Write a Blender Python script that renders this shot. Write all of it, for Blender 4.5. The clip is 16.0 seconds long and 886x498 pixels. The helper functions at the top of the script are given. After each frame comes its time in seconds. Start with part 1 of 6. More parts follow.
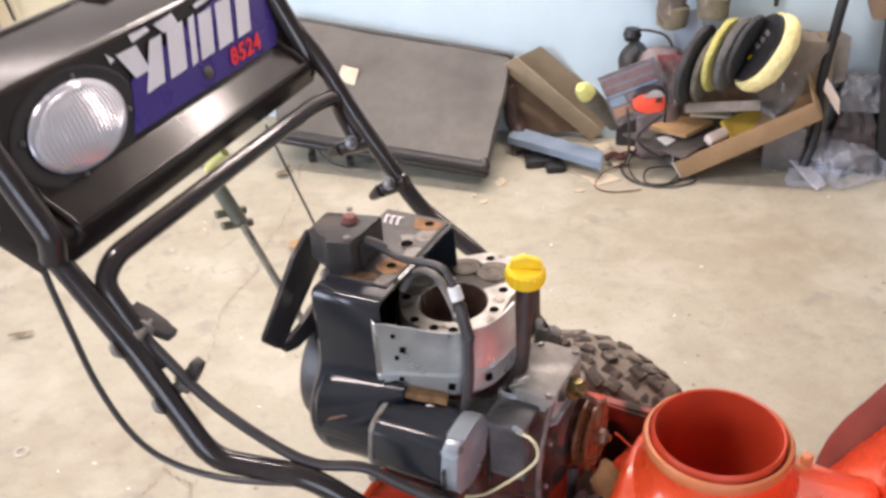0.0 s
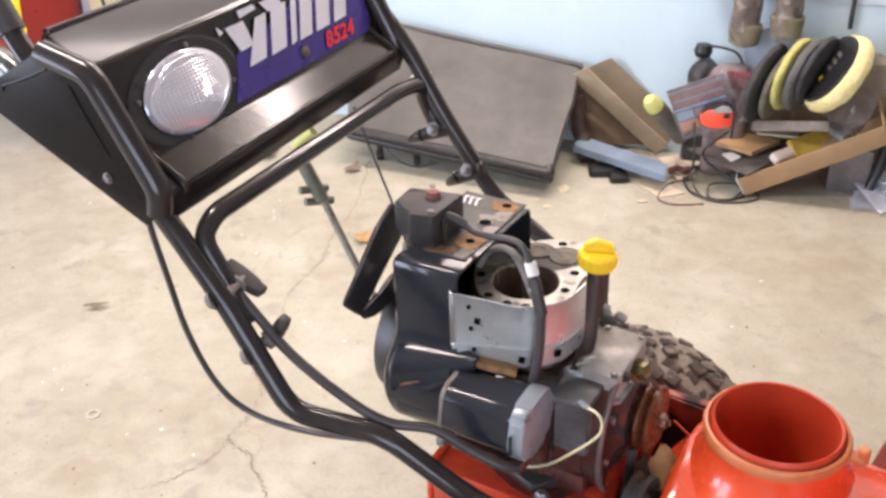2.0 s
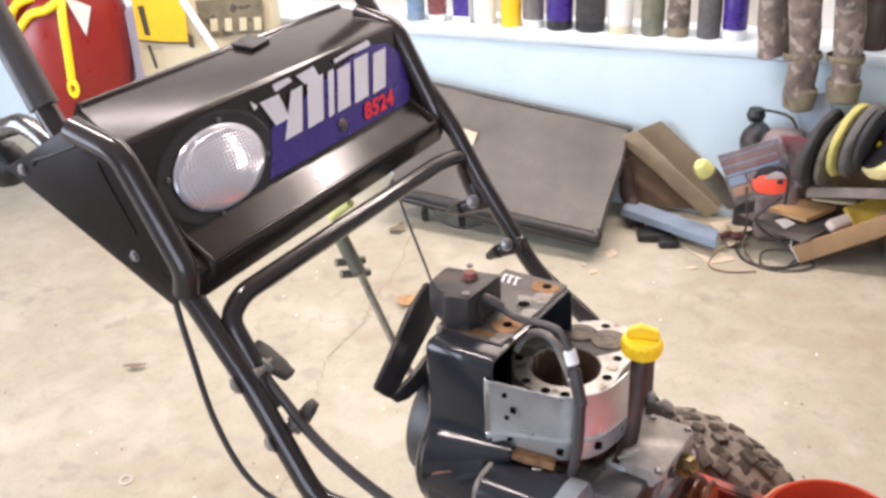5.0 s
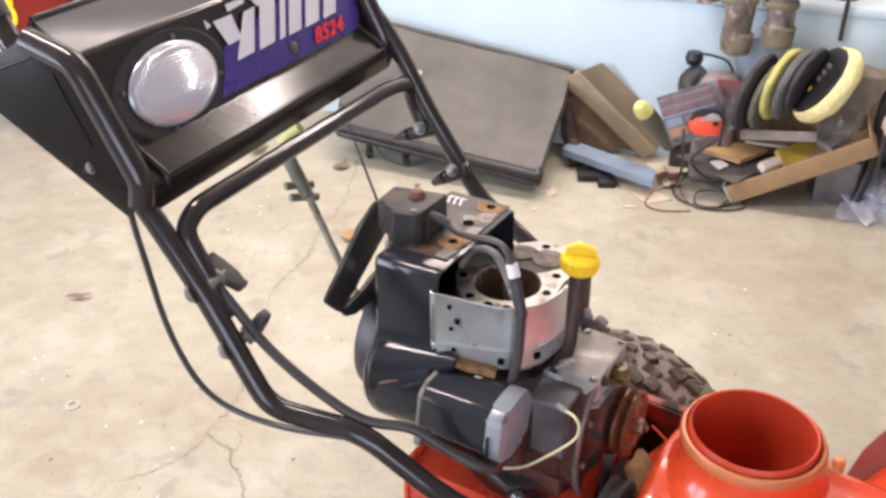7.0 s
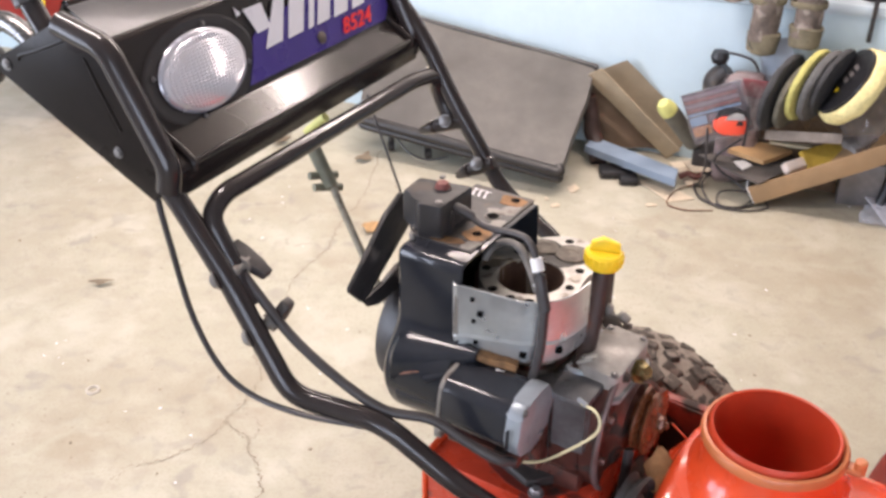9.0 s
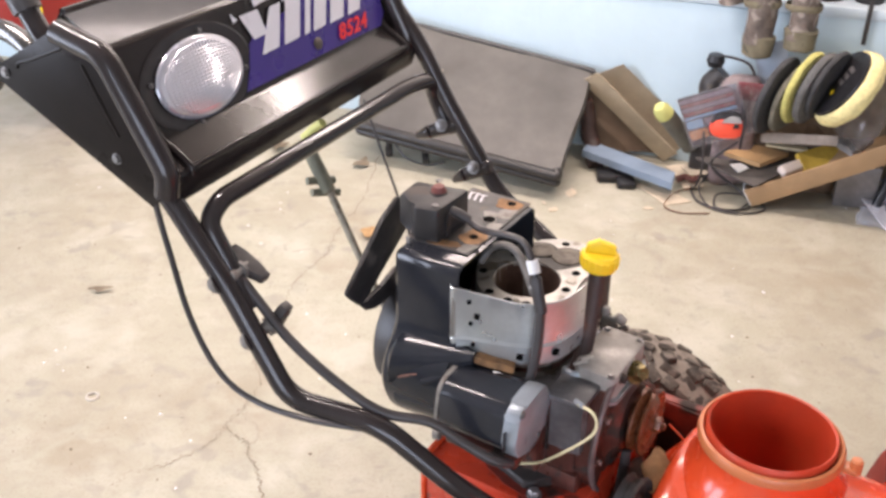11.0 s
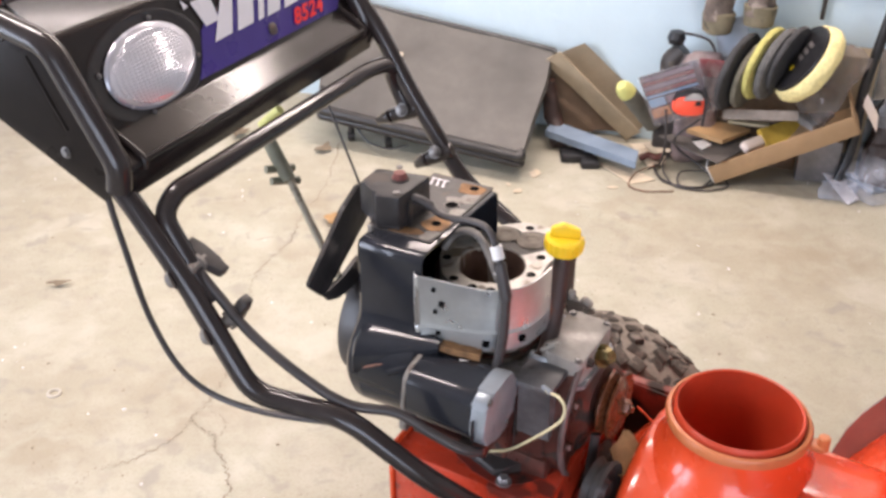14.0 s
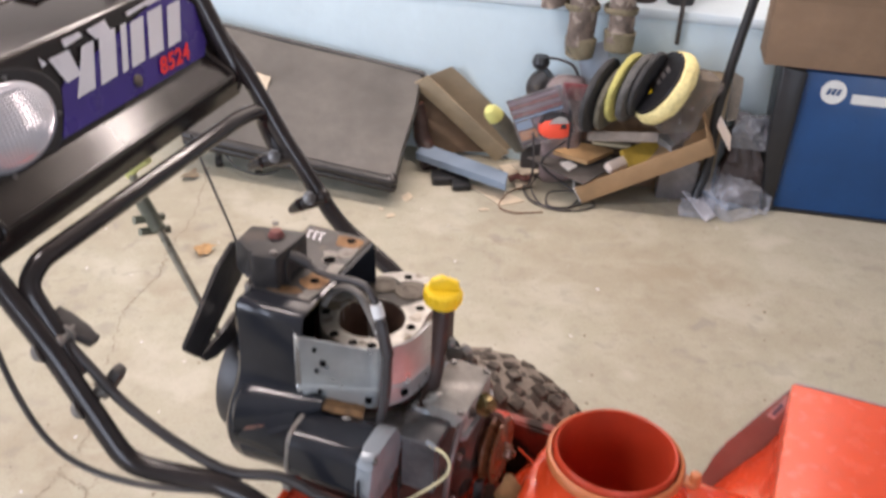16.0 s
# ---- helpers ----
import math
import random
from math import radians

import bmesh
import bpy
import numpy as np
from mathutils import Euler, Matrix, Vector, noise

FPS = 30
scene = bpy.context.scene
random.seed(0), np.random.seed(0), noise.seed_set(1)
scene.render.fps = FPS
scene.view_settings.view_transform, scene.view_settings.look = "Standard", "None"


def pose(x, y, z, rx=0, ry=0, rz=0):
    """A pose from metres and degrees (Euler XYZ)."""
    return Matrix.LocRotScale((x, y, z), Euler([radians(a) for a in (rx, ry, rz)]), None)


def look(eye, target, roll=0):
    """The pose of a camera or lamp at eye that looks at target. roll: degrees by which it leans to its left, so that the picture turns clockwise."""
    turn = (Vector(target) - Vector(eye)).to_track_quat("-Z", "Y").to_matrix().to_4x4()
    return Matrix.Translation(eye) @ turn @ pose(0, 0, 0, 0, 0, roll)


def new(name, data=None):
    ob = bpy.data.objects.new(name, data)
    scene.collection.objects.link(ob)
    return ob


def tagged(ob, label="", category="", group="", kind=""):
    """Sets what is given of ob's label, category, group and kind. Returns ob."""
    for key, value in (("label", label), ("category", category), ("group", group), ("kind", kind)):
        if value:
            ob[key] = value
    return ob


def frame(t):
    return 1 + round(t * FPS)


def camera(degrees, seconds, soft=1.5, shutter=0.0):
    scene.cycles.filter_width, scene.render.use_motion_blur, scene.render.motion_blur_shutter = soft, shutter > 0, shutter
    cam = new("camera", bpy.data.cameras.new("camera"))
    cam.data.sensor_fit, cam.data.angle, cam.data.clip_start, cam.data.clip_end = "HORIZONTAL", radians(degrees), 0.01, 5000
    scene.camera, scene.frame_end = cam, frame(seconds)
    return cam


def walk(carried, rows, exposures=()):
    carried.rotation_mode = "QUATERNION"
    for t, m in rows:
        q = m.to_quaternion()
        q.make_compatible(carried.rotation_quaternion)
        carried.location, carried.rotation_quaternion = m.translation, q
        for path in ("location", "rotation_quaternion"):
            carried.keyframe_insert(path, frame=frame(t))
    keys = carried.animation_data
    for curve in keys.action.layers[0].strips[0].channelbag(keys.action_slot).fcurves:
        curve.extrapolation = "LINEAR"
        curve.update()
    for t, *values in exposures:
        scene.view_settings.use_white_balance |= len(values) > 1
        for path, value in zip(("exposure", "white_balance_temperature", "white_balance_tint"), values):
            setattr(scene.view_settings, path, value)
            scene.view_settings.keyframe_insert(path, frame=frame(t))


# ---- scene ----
cam = camera(49.0, 16.0, soft=3.0, shutter=0.5)
PATH = [
    (0, (0.053, 0.048, 1.281), (0.103, 1.761, 0.25), -3.8),
    (0.1, (0.048, 0.058, 1.275), (0.108, 1.768, 0.239), -2.5),
    (0.2, (0.041, 0.032, 1.279), (0.095, 1.738, 0.236), -2.3),
    (0.3, (0.036, 0.018, 1.279), (0.074, 1.725, 0.237), -2.3),
    (0.4, (0.03, 0.014, 1.279), (0.05, 1.72, 0.235), -1.9),
    (0.5, (0.031, 0.012, 1.273), (0.03, 1.722, 0.236), -2.2),
    (1, (0.015, 0.003, 1.269), (-0.061, 1.726, 0.255), -2.2),
    (1.5, (0.016, -0.013, 1.269), (-0.048, 1.72, 0.273), -2.1),
    (2, (0.017, -0.019, 1.27), (-0.032, 1.713, 0.272), -2.0),
    (2.5, (0.018, -0.023, 1.277), (-0.081, 1.727, 0.313), -3.7),
    (3, (0.016, -0.025, 1.278), (-0.115, 1.733, 0.333), -4.1),
    (3.2, (0.016, -0.024, 1.274), (-0.128, 1.727, 0.319), -4.4),
    (5.3, (0.035, 0.041, 1.279), (-0.101, 1.821, 0.379), -2.1),
    (5.5, (0.038, 0.04, 1.277), (-0.08, 1.809, 0.351), -1.6),
    (6, (0.043, 0.016, 1.273), (-0.012, 1.756, 0.288), -0.4),
    (6.5, (0.037, -0.008, 1.27), (0.011, 1.722, 0.267), -0.0),
    (7, (0.025, -0.019, 1.269), (-0.002, 1.714, 0.271), -0.1),
    (7.5, (0.023, -0.024, 1.268), (-0.016, 1.711, 0.274), -0.2),
    (8, (0.025, -0.028, 1.267), (-0.012, 1.706, 0.27), -0.1),
    (8.5, (0.024, -0.029, 1.266), (-0.01, 1.7, 0.262), 0.3),
    (9, (0.017, -0.021, 1.265), (-0.045, 1.707, 0.259), 0.6),
    (9.5, (0.015, -0.012, 1.269), (-0.066, 1.717, 0.268), 0.9),
    (9.7, (0.015, -0.01, 1.269), (-0.066, 1.719, 0.277), 0.9),
    (11.8, (0.023, -0.038, 1.265), (-0.03, 1.693, 0.265), -0.2),
    (12, (0.021, -0.034, 1.266), (-0.046, 1.689, 0.251), -0.2),
    (12.5, (0.02, -0.025, 1.265), (-0.047, 1.701, 0.258), -0.2),
    (13, (0.024, -0.018, 1.264), (-0.002, 1.705, 0.25), 0.4),
    (13.5, (0.026, -0.014, 1.265), (0.042, 1.707, 0.246), 0.2),
    (14, (0.025, -0.01, 1.263), (0.032, 1.705, 0.235), -0.1),
    (14.5, (0.024, -0.009, 1.265), (0.016, 1.711, 0.245), -0.0),
    (15, (0.026, -0.015, 1.271), (0.029, 1.717, 0.271), 0.4),
    (15.5, (0.031, -0.03, 1.273), (0.132, 1.688, 0.255), 1.7),
    (15.6, (0.025, -0.032, 1.281), (0.159, 1.667, 0.234), 2.3),
    (15.7, (0.024, -0.03, 1.282), (0.17, 1.655, 0.214), 2.1),
    (15.8, (0.019, -0.024, 1.292), (0.170, 1.644, 0.199), 1.6),
    (15.9, (0.018, -0.003, 1.304), (0.274, 1.690, 0.269), 2.4),
    (16, (0.017, 0.020, 1.315), (0.288, 1.721, 0.298), 2.7),
]
walk(cam, [(t, look(eye, target, roll)) for t, eye, target, roll in PATH], [(0, -0.10, 6500, 24), (0.4, -0.10, 6500, 24), (1.0, -0.03, 6500, 24), (15.5, -0.03, 6500, 24), (16, -0.38, 6500, 24)])

# ---- world and light ----
world = bpy.data.worlds.new("garage_world")
scene.world = world
world.use_nodes = True
wn = world.node_tree
wn.nodes["Background"].inputs["Color"].default_value = (0.75, 0.85, 1.0, 1)
wn.nodes["Background"].inputs["Strength"].default_value = 0.25


def area_lamp(name, m, sx, sy, power, colour):
    data = bpy.data.lights.new(name, "AREA")
    data.shape, data.size, data.size_y, data.energy, data.color = "RECTANGLE", sx, sy, power, colour
    ob = new(name, data)
    ob.matrix_world = m
    return ob


TUBE_LIGHT, WARM_LIGHT = (1.0, 0.94, 0.845), (1.0, 0.92, 0.80)
DAY_LIGHT = (0.74, 0.88, 1.0)
# twin-tube shop lights hung below the ceiling, throwing light down and up: two in a row along the bench wall, one over the floor
for x, y, length, down, upward, tilt, tint in ((0.50, 2.485, 1.5, 45, 15, 8, WARM_LIGHT), (-0.86, 2.95, 1.2, 10, 5, 8, TUBE_LIGHT), (-0.85, 1.33, 1.2, 40, 10, 0, TUBE_LIGHT)):
    area_lamp("ceiling_tube_light", pose(x, y, 2.20, 0, 0, -19.3) @ pose(0, 0, 0, tilt), length, 0.14, down, tint)
    area_lamp("ceiling_tube_uplight", pose(x, y, 2.24, 0, 0, -19.3) @ pose(0, 0, 0, 180 - tilt), length, 0.14, upward, tint)
# daylight from the open garage doors, to the west and behind the camera
area_lamp("door_daylight", pose(-3.98, 0.5, 1.15, 90, 0, -90), 2.6, 2.1, 178, DAY_LIGHT)
area_lamp("door_daylight", pose(0.2, -2.98, 1.2, 90, 0, 0), 2.6, 2.0, 85, DAY_LIGHT)


# ---- materials ----
def material(name, colour, rough=0.5, metal=0.0, vary=0.15, scale=20.0, bump=0.0, bump_scale=120.0,
             spot=None, spot_at=0.62, spot_scale=9.0, spot_rough=0.8, coat=0.0, rough_vary=0.1, island=0.0, coat_rough=0.08, spec=0.5):
    """A procedural surface: a base colour with soft variation, worn or stained spots, and a fine relief."""
    mat = bpy.data.materials.new(name)
    mat.use_nodes = True
    nt = mat.node_tree
    b = nt.nodes["Principled BSDF"]
    b.inputs["Metallic"].default_value = metal
    b.inputs["Coat Weight"].default_value = coat
    b.inputs["Specular IOR Level"].default_value = spec
    b.inputs["Coat Roughness"].default_value = coat_rough
    tc = nt.nodes.new("ShaderNodeTexCoord")
    vec = tc.outputs["Object"]

    def noise_tex(s, detail=4.0):
        n = nt.nodes.new("ShaderNodeTexNoise")
        n.inputs["Scale"].default_value, n.inputs["Detail"].default_value = s, detail
        nt.links.new(vec, n.inputs["Vector"])
        return n.outputs["Fac"]

    def mapped(value, a, c, lo, hi):
        r = nt.nodes.new("ShaderNodeMapRange")
        for i, v in zip((1, 2, 3, 4), (a, c, lo, hi)):
            r.inputs[i].default_value = v
        nt.links.new(value, r.inputs[0])
        return r.outputs[0]

    def mix(fac, a, c):
        m = nt.nodes.new("ShaderNodeMix")
        m.data_type = "RGBA"
        for sock, v in ((m.inputs[0], fac), (m.inputs[6], a), (m.inputs[7], c)):
            if isinstance(v, (tuple, float)):
                sock.default_value = (*v, 1) if isinstance(v, tuple) and len(v) == 3 else v
            else:
                nt.links.new(v, sock)
        return m.outputs[2]

    dark = tuple(c * (1 - vary) for c in colour)
    light = tuple(min(1, c * (1 + vary)) for c in colour)
    col = mix(mapped(noise_tex(scale), 0.3, 0.7, 0, 1), dark, light)
    fine = mapped(noise_tex(scale * 7, 6), 0.3, 0.7, 0, 0.5)
    col = mix(fine, col, tuple(c * (1 - vary * 0.8) for c in colour))
    if island:
        info = nt.nodes.new("ShaderNodeObjectInfo")
        col = mix(mapped(info.outputs["Random"], 0, 1, 0, island), col, dark)
    rough_out = mapped(noise_tex(scale * 2.3), 0.25, 0.75, max(0.02, rough - rough_vary), min(1, rough + rough_vary))
    if spot:
        f = mapped(noise_tex(spot_scale, 8), spot_at, spot_at + 0.06, 0, 1)
        col = mix(f, col, spot)
        rm = nt.nodes.new("ShaderNodeMix")
        nt.links.new(f, rm.inputs[0]), nt.links.new(rough_out, rm.inputs[2])
        rm.inputs[3].default_value = spot_rough
        rough_out = rm.outputs[0]
    nt.links.new(col, b.inputs["Base Color"])
    nt.links.new(rough_out, b.inputs["Roughness"])
    if bump:
        bn = nt.nodes.new("ShaderNodeBump")
        bn.inputs["Strength"].default_value, bn.inputs["Distance"].default_value = bump, 0.004
        nt.links.new(noise_tex(bump_scale, 6), bn.inputs["Height"])
        nt.links.new(bn.outputs[0], b.inputs["Normal"])
    return mat


def film_sheet(name, colour, rough, cover):
    """Thin crinkled plastic film: partly clear, partly a glossy pale haze."""
    mat = bpy.data.materials.new(name)
    mat.use_nodes = True
    nt = mat.node_tree
    b = nt.nodes["Principled BSDF"]
    b.inputs["Base Color"].default_value = (*colour, 1)
    b.inputs["Roughness"].default_value = rough
    clear = nt.nodes.new("ShaderNodeBsdfTransparent")
    both = nt.nodes.new("ShaderNodeMixShader")
    tc = nt.nodes.new("ShaderNodeTexCoord")
    n = nt.nodes.new("ShaderNodeTexNoise")
    n.inputs["Scale"].default_value, n.inputs["Detail"].default_value = 28, 3
    r = nt.nodes.new("ShaderNodeMapRange")
    for k, v in zip((1, 2, 3, 4), (0.35, 0.68, cover * 0.4, cover)):
        r.inputs[k].default_value = v
    nt.links.new(tc.outputs["Object"], n.inputs["Vector"]), nt.links.new(n.outputs["Fac"], r.inputs[0])
    nt.links.new(r.outputs[0], both.inputs[0]), nt.links.new(clear.outputs[0], both.inputs[1]), nt.links.new(b.outputs[0], both.inputs[2])
    nt.links.new(both.outputs[0], nt.nodes["Material Output"].inputs["Surface"])
    return mat


black_paint = material("black_gloss_paint", (0.026, 0.0205, 0.0205), 0.17, vary=0.2, scale=12, rough_vary=0.06)
black_satin = material("black_satin_paint", (0.019, 0.0145, 0.0135), 0.15, vary=0.15, scale=6, rough_vary=0.04, bump=0.07, bump_scale=9, coat=0.10, coat_rough=0.16, spec=0.30)
black_side = material("black_side_paint", (0.017, 0.0135, 0.012), 0.30, vary=0.25, scale=9, rough_vary=0.06, spec=0.10, bump=0.08, bump_scale=8, spot=(0.045, 0.038, 0.032), spot_at=0.66, spot_scale=6)
black_shroud = material("black_shroud_paint", (0.020, 0.0215, 0.027), 0.17, vary=0.15, bump=0.010, bump_scale=14, spec=0.42, spot=(0.10, 0.05, 0.025), spot_at=0.80, spot_scale=14, rough_vary=0.05)
dusty_black = material("dusty_black_plastic", (0.042, 0.036, 0.034), 0.5, vary=0.35, scale=30, spot=(0.10, 0.085, 0.07), spot_at=0.58, spot_scale=22, bump=0.1)
rubber = material("black_rubber", (0.045, 0.039, 0.039), 0.45, vary=0.3, bump=0.06)
tyre_rubber = material("dusty_tyre_rubber", (0.24, 0.20, 0.165), 0.9, vary=0.3, scale=40, spot=(0.05, 0.04, 0.034), spot_at=0.56, spot_scale=40, bump=0.3)
tyre_dark = material("dark_tyre_knob", (0.085, 0.068, 0.055), 0.9, vary=0.4, scale=50, bump=0.3, spot=(0.17, 0.14, 0.115), spot_at=0.58, spot_scale=45)
orange_paint = material("orange_red_paint", (0.76, 0.082, 0.024), 0.24, vary=0.06, coat=0.4, bump=0.02, bump_scale=60, spot=(0.35, 0.04, 0.015), spot_at=0.74, spot_scale=18)
liner_red = material("scoured_dull_red", (0.56, 0.058, 0.021), 0.42, vary=0.18, scale=12, spot=(0.42, 0.055, 0.025), spot_at=0.62, spot_scale=16, bump=0.04, bump_scale=50)
orange_edge = material("worn_orange_edge", (0.53, 0.17, 0.065), 0.36, vary=0.12, scale=30, spot=(0.40, 0.11, 0.05), spot_at=0.70, spot_scale=20)
frame_red = material("oil_smeared_red_paint", (0.56, 0.052, 0.020), 0.30, vary=0.25, scale=14, coat=0.2, bump=0.03, bump_scale=60, spot=(0.17, 0.024, 0.014), spot_at=0.56, spot_scale=20, spot_rough=0.35)
# oil film on the frame top; also shade painted into the frame cavity
oily_shaded_red = material("oily_shaded_dark_red_paint", (0.20, 0.024, 0.012), 0.45, vary=0.4, scale=30, spot=(0.03, 0.015, 0.01), spot_at=0.5, spot_scale=14, bump=0.1)
rust = material("rusty_steel", (0.16, 0.050, 0.020), 0.30, 0.25, vary=0.35, scale=45, spot=(0.12, 0.035, 0.018), spot_at=0.62, spot_scale=60, bump=0.12)
rust_dark = material("dull_rust_bloom", (0.15, 0.06, 0.035), 0.6, 0.1, vary=0.5, scale=70, spot=(0.04, 0.028, 0.024), spot_at=0.52, spot_scale=60, bump=0.15)
rust_stain = material("orange_rust_stain", (0.27, 0.14, 0.06), 0.75, 0.1, vary=0.5, scale=70, bump=0.2)
alloy = material("oily_cast_alloy", (0.25, 0.25, 0.26), 0.42, 0.4, vary=0.3, scale=45, spot=(0.16, 0.145, 0.13), spot_at=0.64, spot_scale=50, bump=0.08)
alloy_oily = material("oil_blackened_alloy", (0.115, 0.042, 0.032), 0.35, 0.3, vary=0.4, scale=40, spot=(0.045, 0.03, 0.024), spot_at=0.56, spot_scale=30, bump=0.1)
alloy_deck = material("scraped_alloy_deck", (0.43, 0.41, 0.375), 0.5, 0.45, vary=0.3, scale=45, spot=(0.24, 0.20, 0.16), spot_at=0.60, spot_scale=34, bump=0.1)
alloy_cap = material("bluish_cast_alloy", (0.30, 0.33, 0.36), 0.42, 0.35, vary=0.18, scale=30, spot=(0.22, 0.21, 0.21), spot_at=0.66, spot_scale=40, bump=0.08)
alloy_pale = material("chalky_cast_alloy", (0.36, 0.33, 0.30), 0.6, 0.15, vary=0.3, scale=30, spot=(0.24, 0.20, 0.17), spot_at=0.60, spot_scale=26, bump=0.12)
hole_black = material("open_hole_black", (0.006, 0.005, 0.005), 0.95, vary=0.1, spec=0.05)
flange_brown = material("brown_stained_alloy", (0.17, 0.12, 0.115), 0.4, 0.3, vary=0.3, scale=40, spot=(0.08, 0.05, 0.045), spot_at=0.6, spot_scale=40)
alloy_stained = material("oil_stained_alloy", (0.145, 0.14, 0.146), 0.45, 0.3, vary=0.45, scale=26, spot=(0.12, 0.10, 0.095), spot_at=0.62, spot_scale=50, bump=0.1)
decal_soot = material("soot_black_stain", (0.055, 0.048, 0.042), 0.6, 0.2, vary=0.4, scale=60)
gasket_grey = material("grey_gasket_scrap", (0.20, 0.18, 0.155), 0.8, vary=0.25, scale=60, bump=0.2)
worn_grey = material("worn_grey_metal", (0.23, 0.21, 0.19), 0.5, 0.2, vary=0.25, scale=60, spot=(0.16, 0.13, 0.11), spot_at=0.58, spot_scale=60)
dusty_plate = material("dusty_black_plate", (0.050, 0.043, 0.040), 0.42, vary=0.35, scale=22, spot=(0.13, 0.11, 0.095), spot_at=0.60, spot_scale=26, bump=0.1)
switch_plastic = material("dusty_black_moulding", (0.029, 0.026, 0.026), 0.42, vary=0.3, scale=24, spec=0.35, spot=(0.085, 0.072, 0.064), spot_at=0.60, spot_scale=20, bump=0.08)
dusty_grey = material("dusty_grey_rubber", (0.13, 0.118, 0.107), 0.6, vary=0.3, scale=40, bump=0.1)
carbon = material("sooty_valve_face", (0.13, 0.11, 0.09), 0.6, 0.5, vary=0.4, scale=60, bump=0.15)
bore_dark = material("oily_bore", (0.15, 0.095, 0.075), 0.42, 0.2, vary=0.4, scale=40)
zinc = material("galvanised_tin", (0.60, 0.63, 0.64), 0.34, 0.75, vary=0.16, scale=18, spot=(0.30, 0.27, 0.23), spot_at=0.68, spot_scale=20, bump=0.06)
steel = material("bright_steel", (0.58, 0.56, 0.53), 0.3, 0.9, vary=0.2, scale=40)
dull_steel = material("dull_grey_steel", (0.23, 0.215, 0.215), 0.42, 0.45, vary=0.3, scale=16, bump=0.05, spot=(0.10, 0.09, 0.09), spot_at=0.66)
scuffed_steel = material("scuffed_grey_steel", (0.36, 0.32, 0.32), 0.45, 0.25, vary=0.2, scale=14, bump=0.05, spot=(0.24, 0.20, 0.20), spot_at=0.62)
brass = material("yellow_zinc_bolt", (0.26, 0.20, 0.09), 0.3, 0.9, vary=0.4, scale=50)
yellow_plastic = material("yellow_plastic", (0.97, 0.64, 0.02), 0.42, vary=0.08)
dip_tube = material("dark_brown_tube", (0.045, 0.024, 0.020), 0.6, vary=0.4, scale=30, spot=(0.10, 0.035, 0.02), spot_at=0.6, spot_scale=30)
red_rubber = material("faded_red_rubber", (0.17, 0.05, 0.042), 0.6, vary=0.2)
decal_blue = material("violet_blue_decal", (0.045, 0.022, 0.20), 0.3, vary=0.08, scale=8)
decal_white = material("white_decal", (0.72, 0.70, 0.74), 0.35, vary=0.05)
decal_red = material("red_decal", (0.80, 0.03, 0.035), 0.35, vary=0.05)
decal_black = material("black_decal", (0.012, 0.011, 0.014), 0.35, vary=0.1)
lens_glass = material("ribbed_lamp_lens", (0.72, 0.71, 0.77), 0.16, 0.6, vary=0.08, scale=25, coat=0.0)
lamp_rim = material("clear_grey_rim", (0.42, 0.42, 0.47), 0.22, 0.3, vary=0.1, coat=0.5)
wire_tan = material("cream_wire", (0.62, 0.55, 0.33), 0.5, vary=0.15)
wire_white = material("white_tape", (0.75, 0.75, 0.74), 0.5, vary=0.05)
washer_grey = material("pale_fibre", (0.46, 0.42, 0.36), 0.7, vary=0.15)
leaf_brown = material("brown_leaf", (0.20, 0.155, 0.105), 0.8, vary=0.3, scale=60, bump=0.3)
bolt_brown = material("dull_brown_bolt", (0.12, 0.095, 0.08), 0.5, 0.3, vary=0.3, scale=80)
bolt_grey = material("dull_zinc_bolt", (0.17, 0.16, 0.155), 0.4, 0.6, vary=0.3, scale=80)
crack_faint = material("faint_crack_line", (0.25, 0.205, 0.155), 0.95, vary=0.2, scale=60)
leaf_tan = material("dry_leaf", (0.42, 0.25, 0.11), 0.75, vary=0.35, scale=50, bump=0.3)
kraft = material("brown_cardboard", (0.27, 0.215, 0.145), 0.85, vary=0.2, scale=14, bump=0.12, bump_scale=60, spot=(0.25, 0.16, 0.09), spot_at=0.68)
kraft_flap = material("paler_brown_cardboard", (0.36, 0.285, 0.19), 0.85, vary=0.16, scale=16, bump=0.12, bump_scale=60)
kraft_tray = material("orange_brown_cardboard", (0.35, 0.22, 0.115), 0.85, vary=0.12, scale=14, bump=0.1, bump_scale=60)
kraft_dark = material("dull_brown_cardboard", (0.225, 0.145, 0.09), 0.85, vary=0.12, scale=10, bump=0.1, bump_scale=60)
wood_tan = material("tan_wood", (0.52, 0.32, 0.15), 0.6, vary=0.2, scale=14, bump=0.1)
pinkish_white = material("pinkish_white_rubber", (0.78, 0.66, 0.58), 0.6, vary=0.08)
rag_grey = material("pale_grey_rag", (0.36, 0.35, 0.35), 0.9, vary=0.2, scale=30, bump=0.3)
dark_card = material("dark_grey_sandpaper", (0.10, 0.088, 0.08), 0.9, vary=0.2, scale=60, bump=0.2)
mat_grey = material("dusty_grey_vinyl", (0.110, 0.101, 0.091), 0.62, vary=0.36, scale=4.5, bump=0.3, bump_scale=160)
mat_border = material("dark_grey_binding", (0.066, 0.063, 0.060), 0.6, vary=0.3, scale=20, bump=0.1)
mat_edge = material("black_vinyl_edge", (0.022, 0.019, 0.018), 0.38, vary=0.4, scale=20, bump=0.1, spot=(0.22, 0.20, 0.18), spot_at=0.67, spot_scale=26)
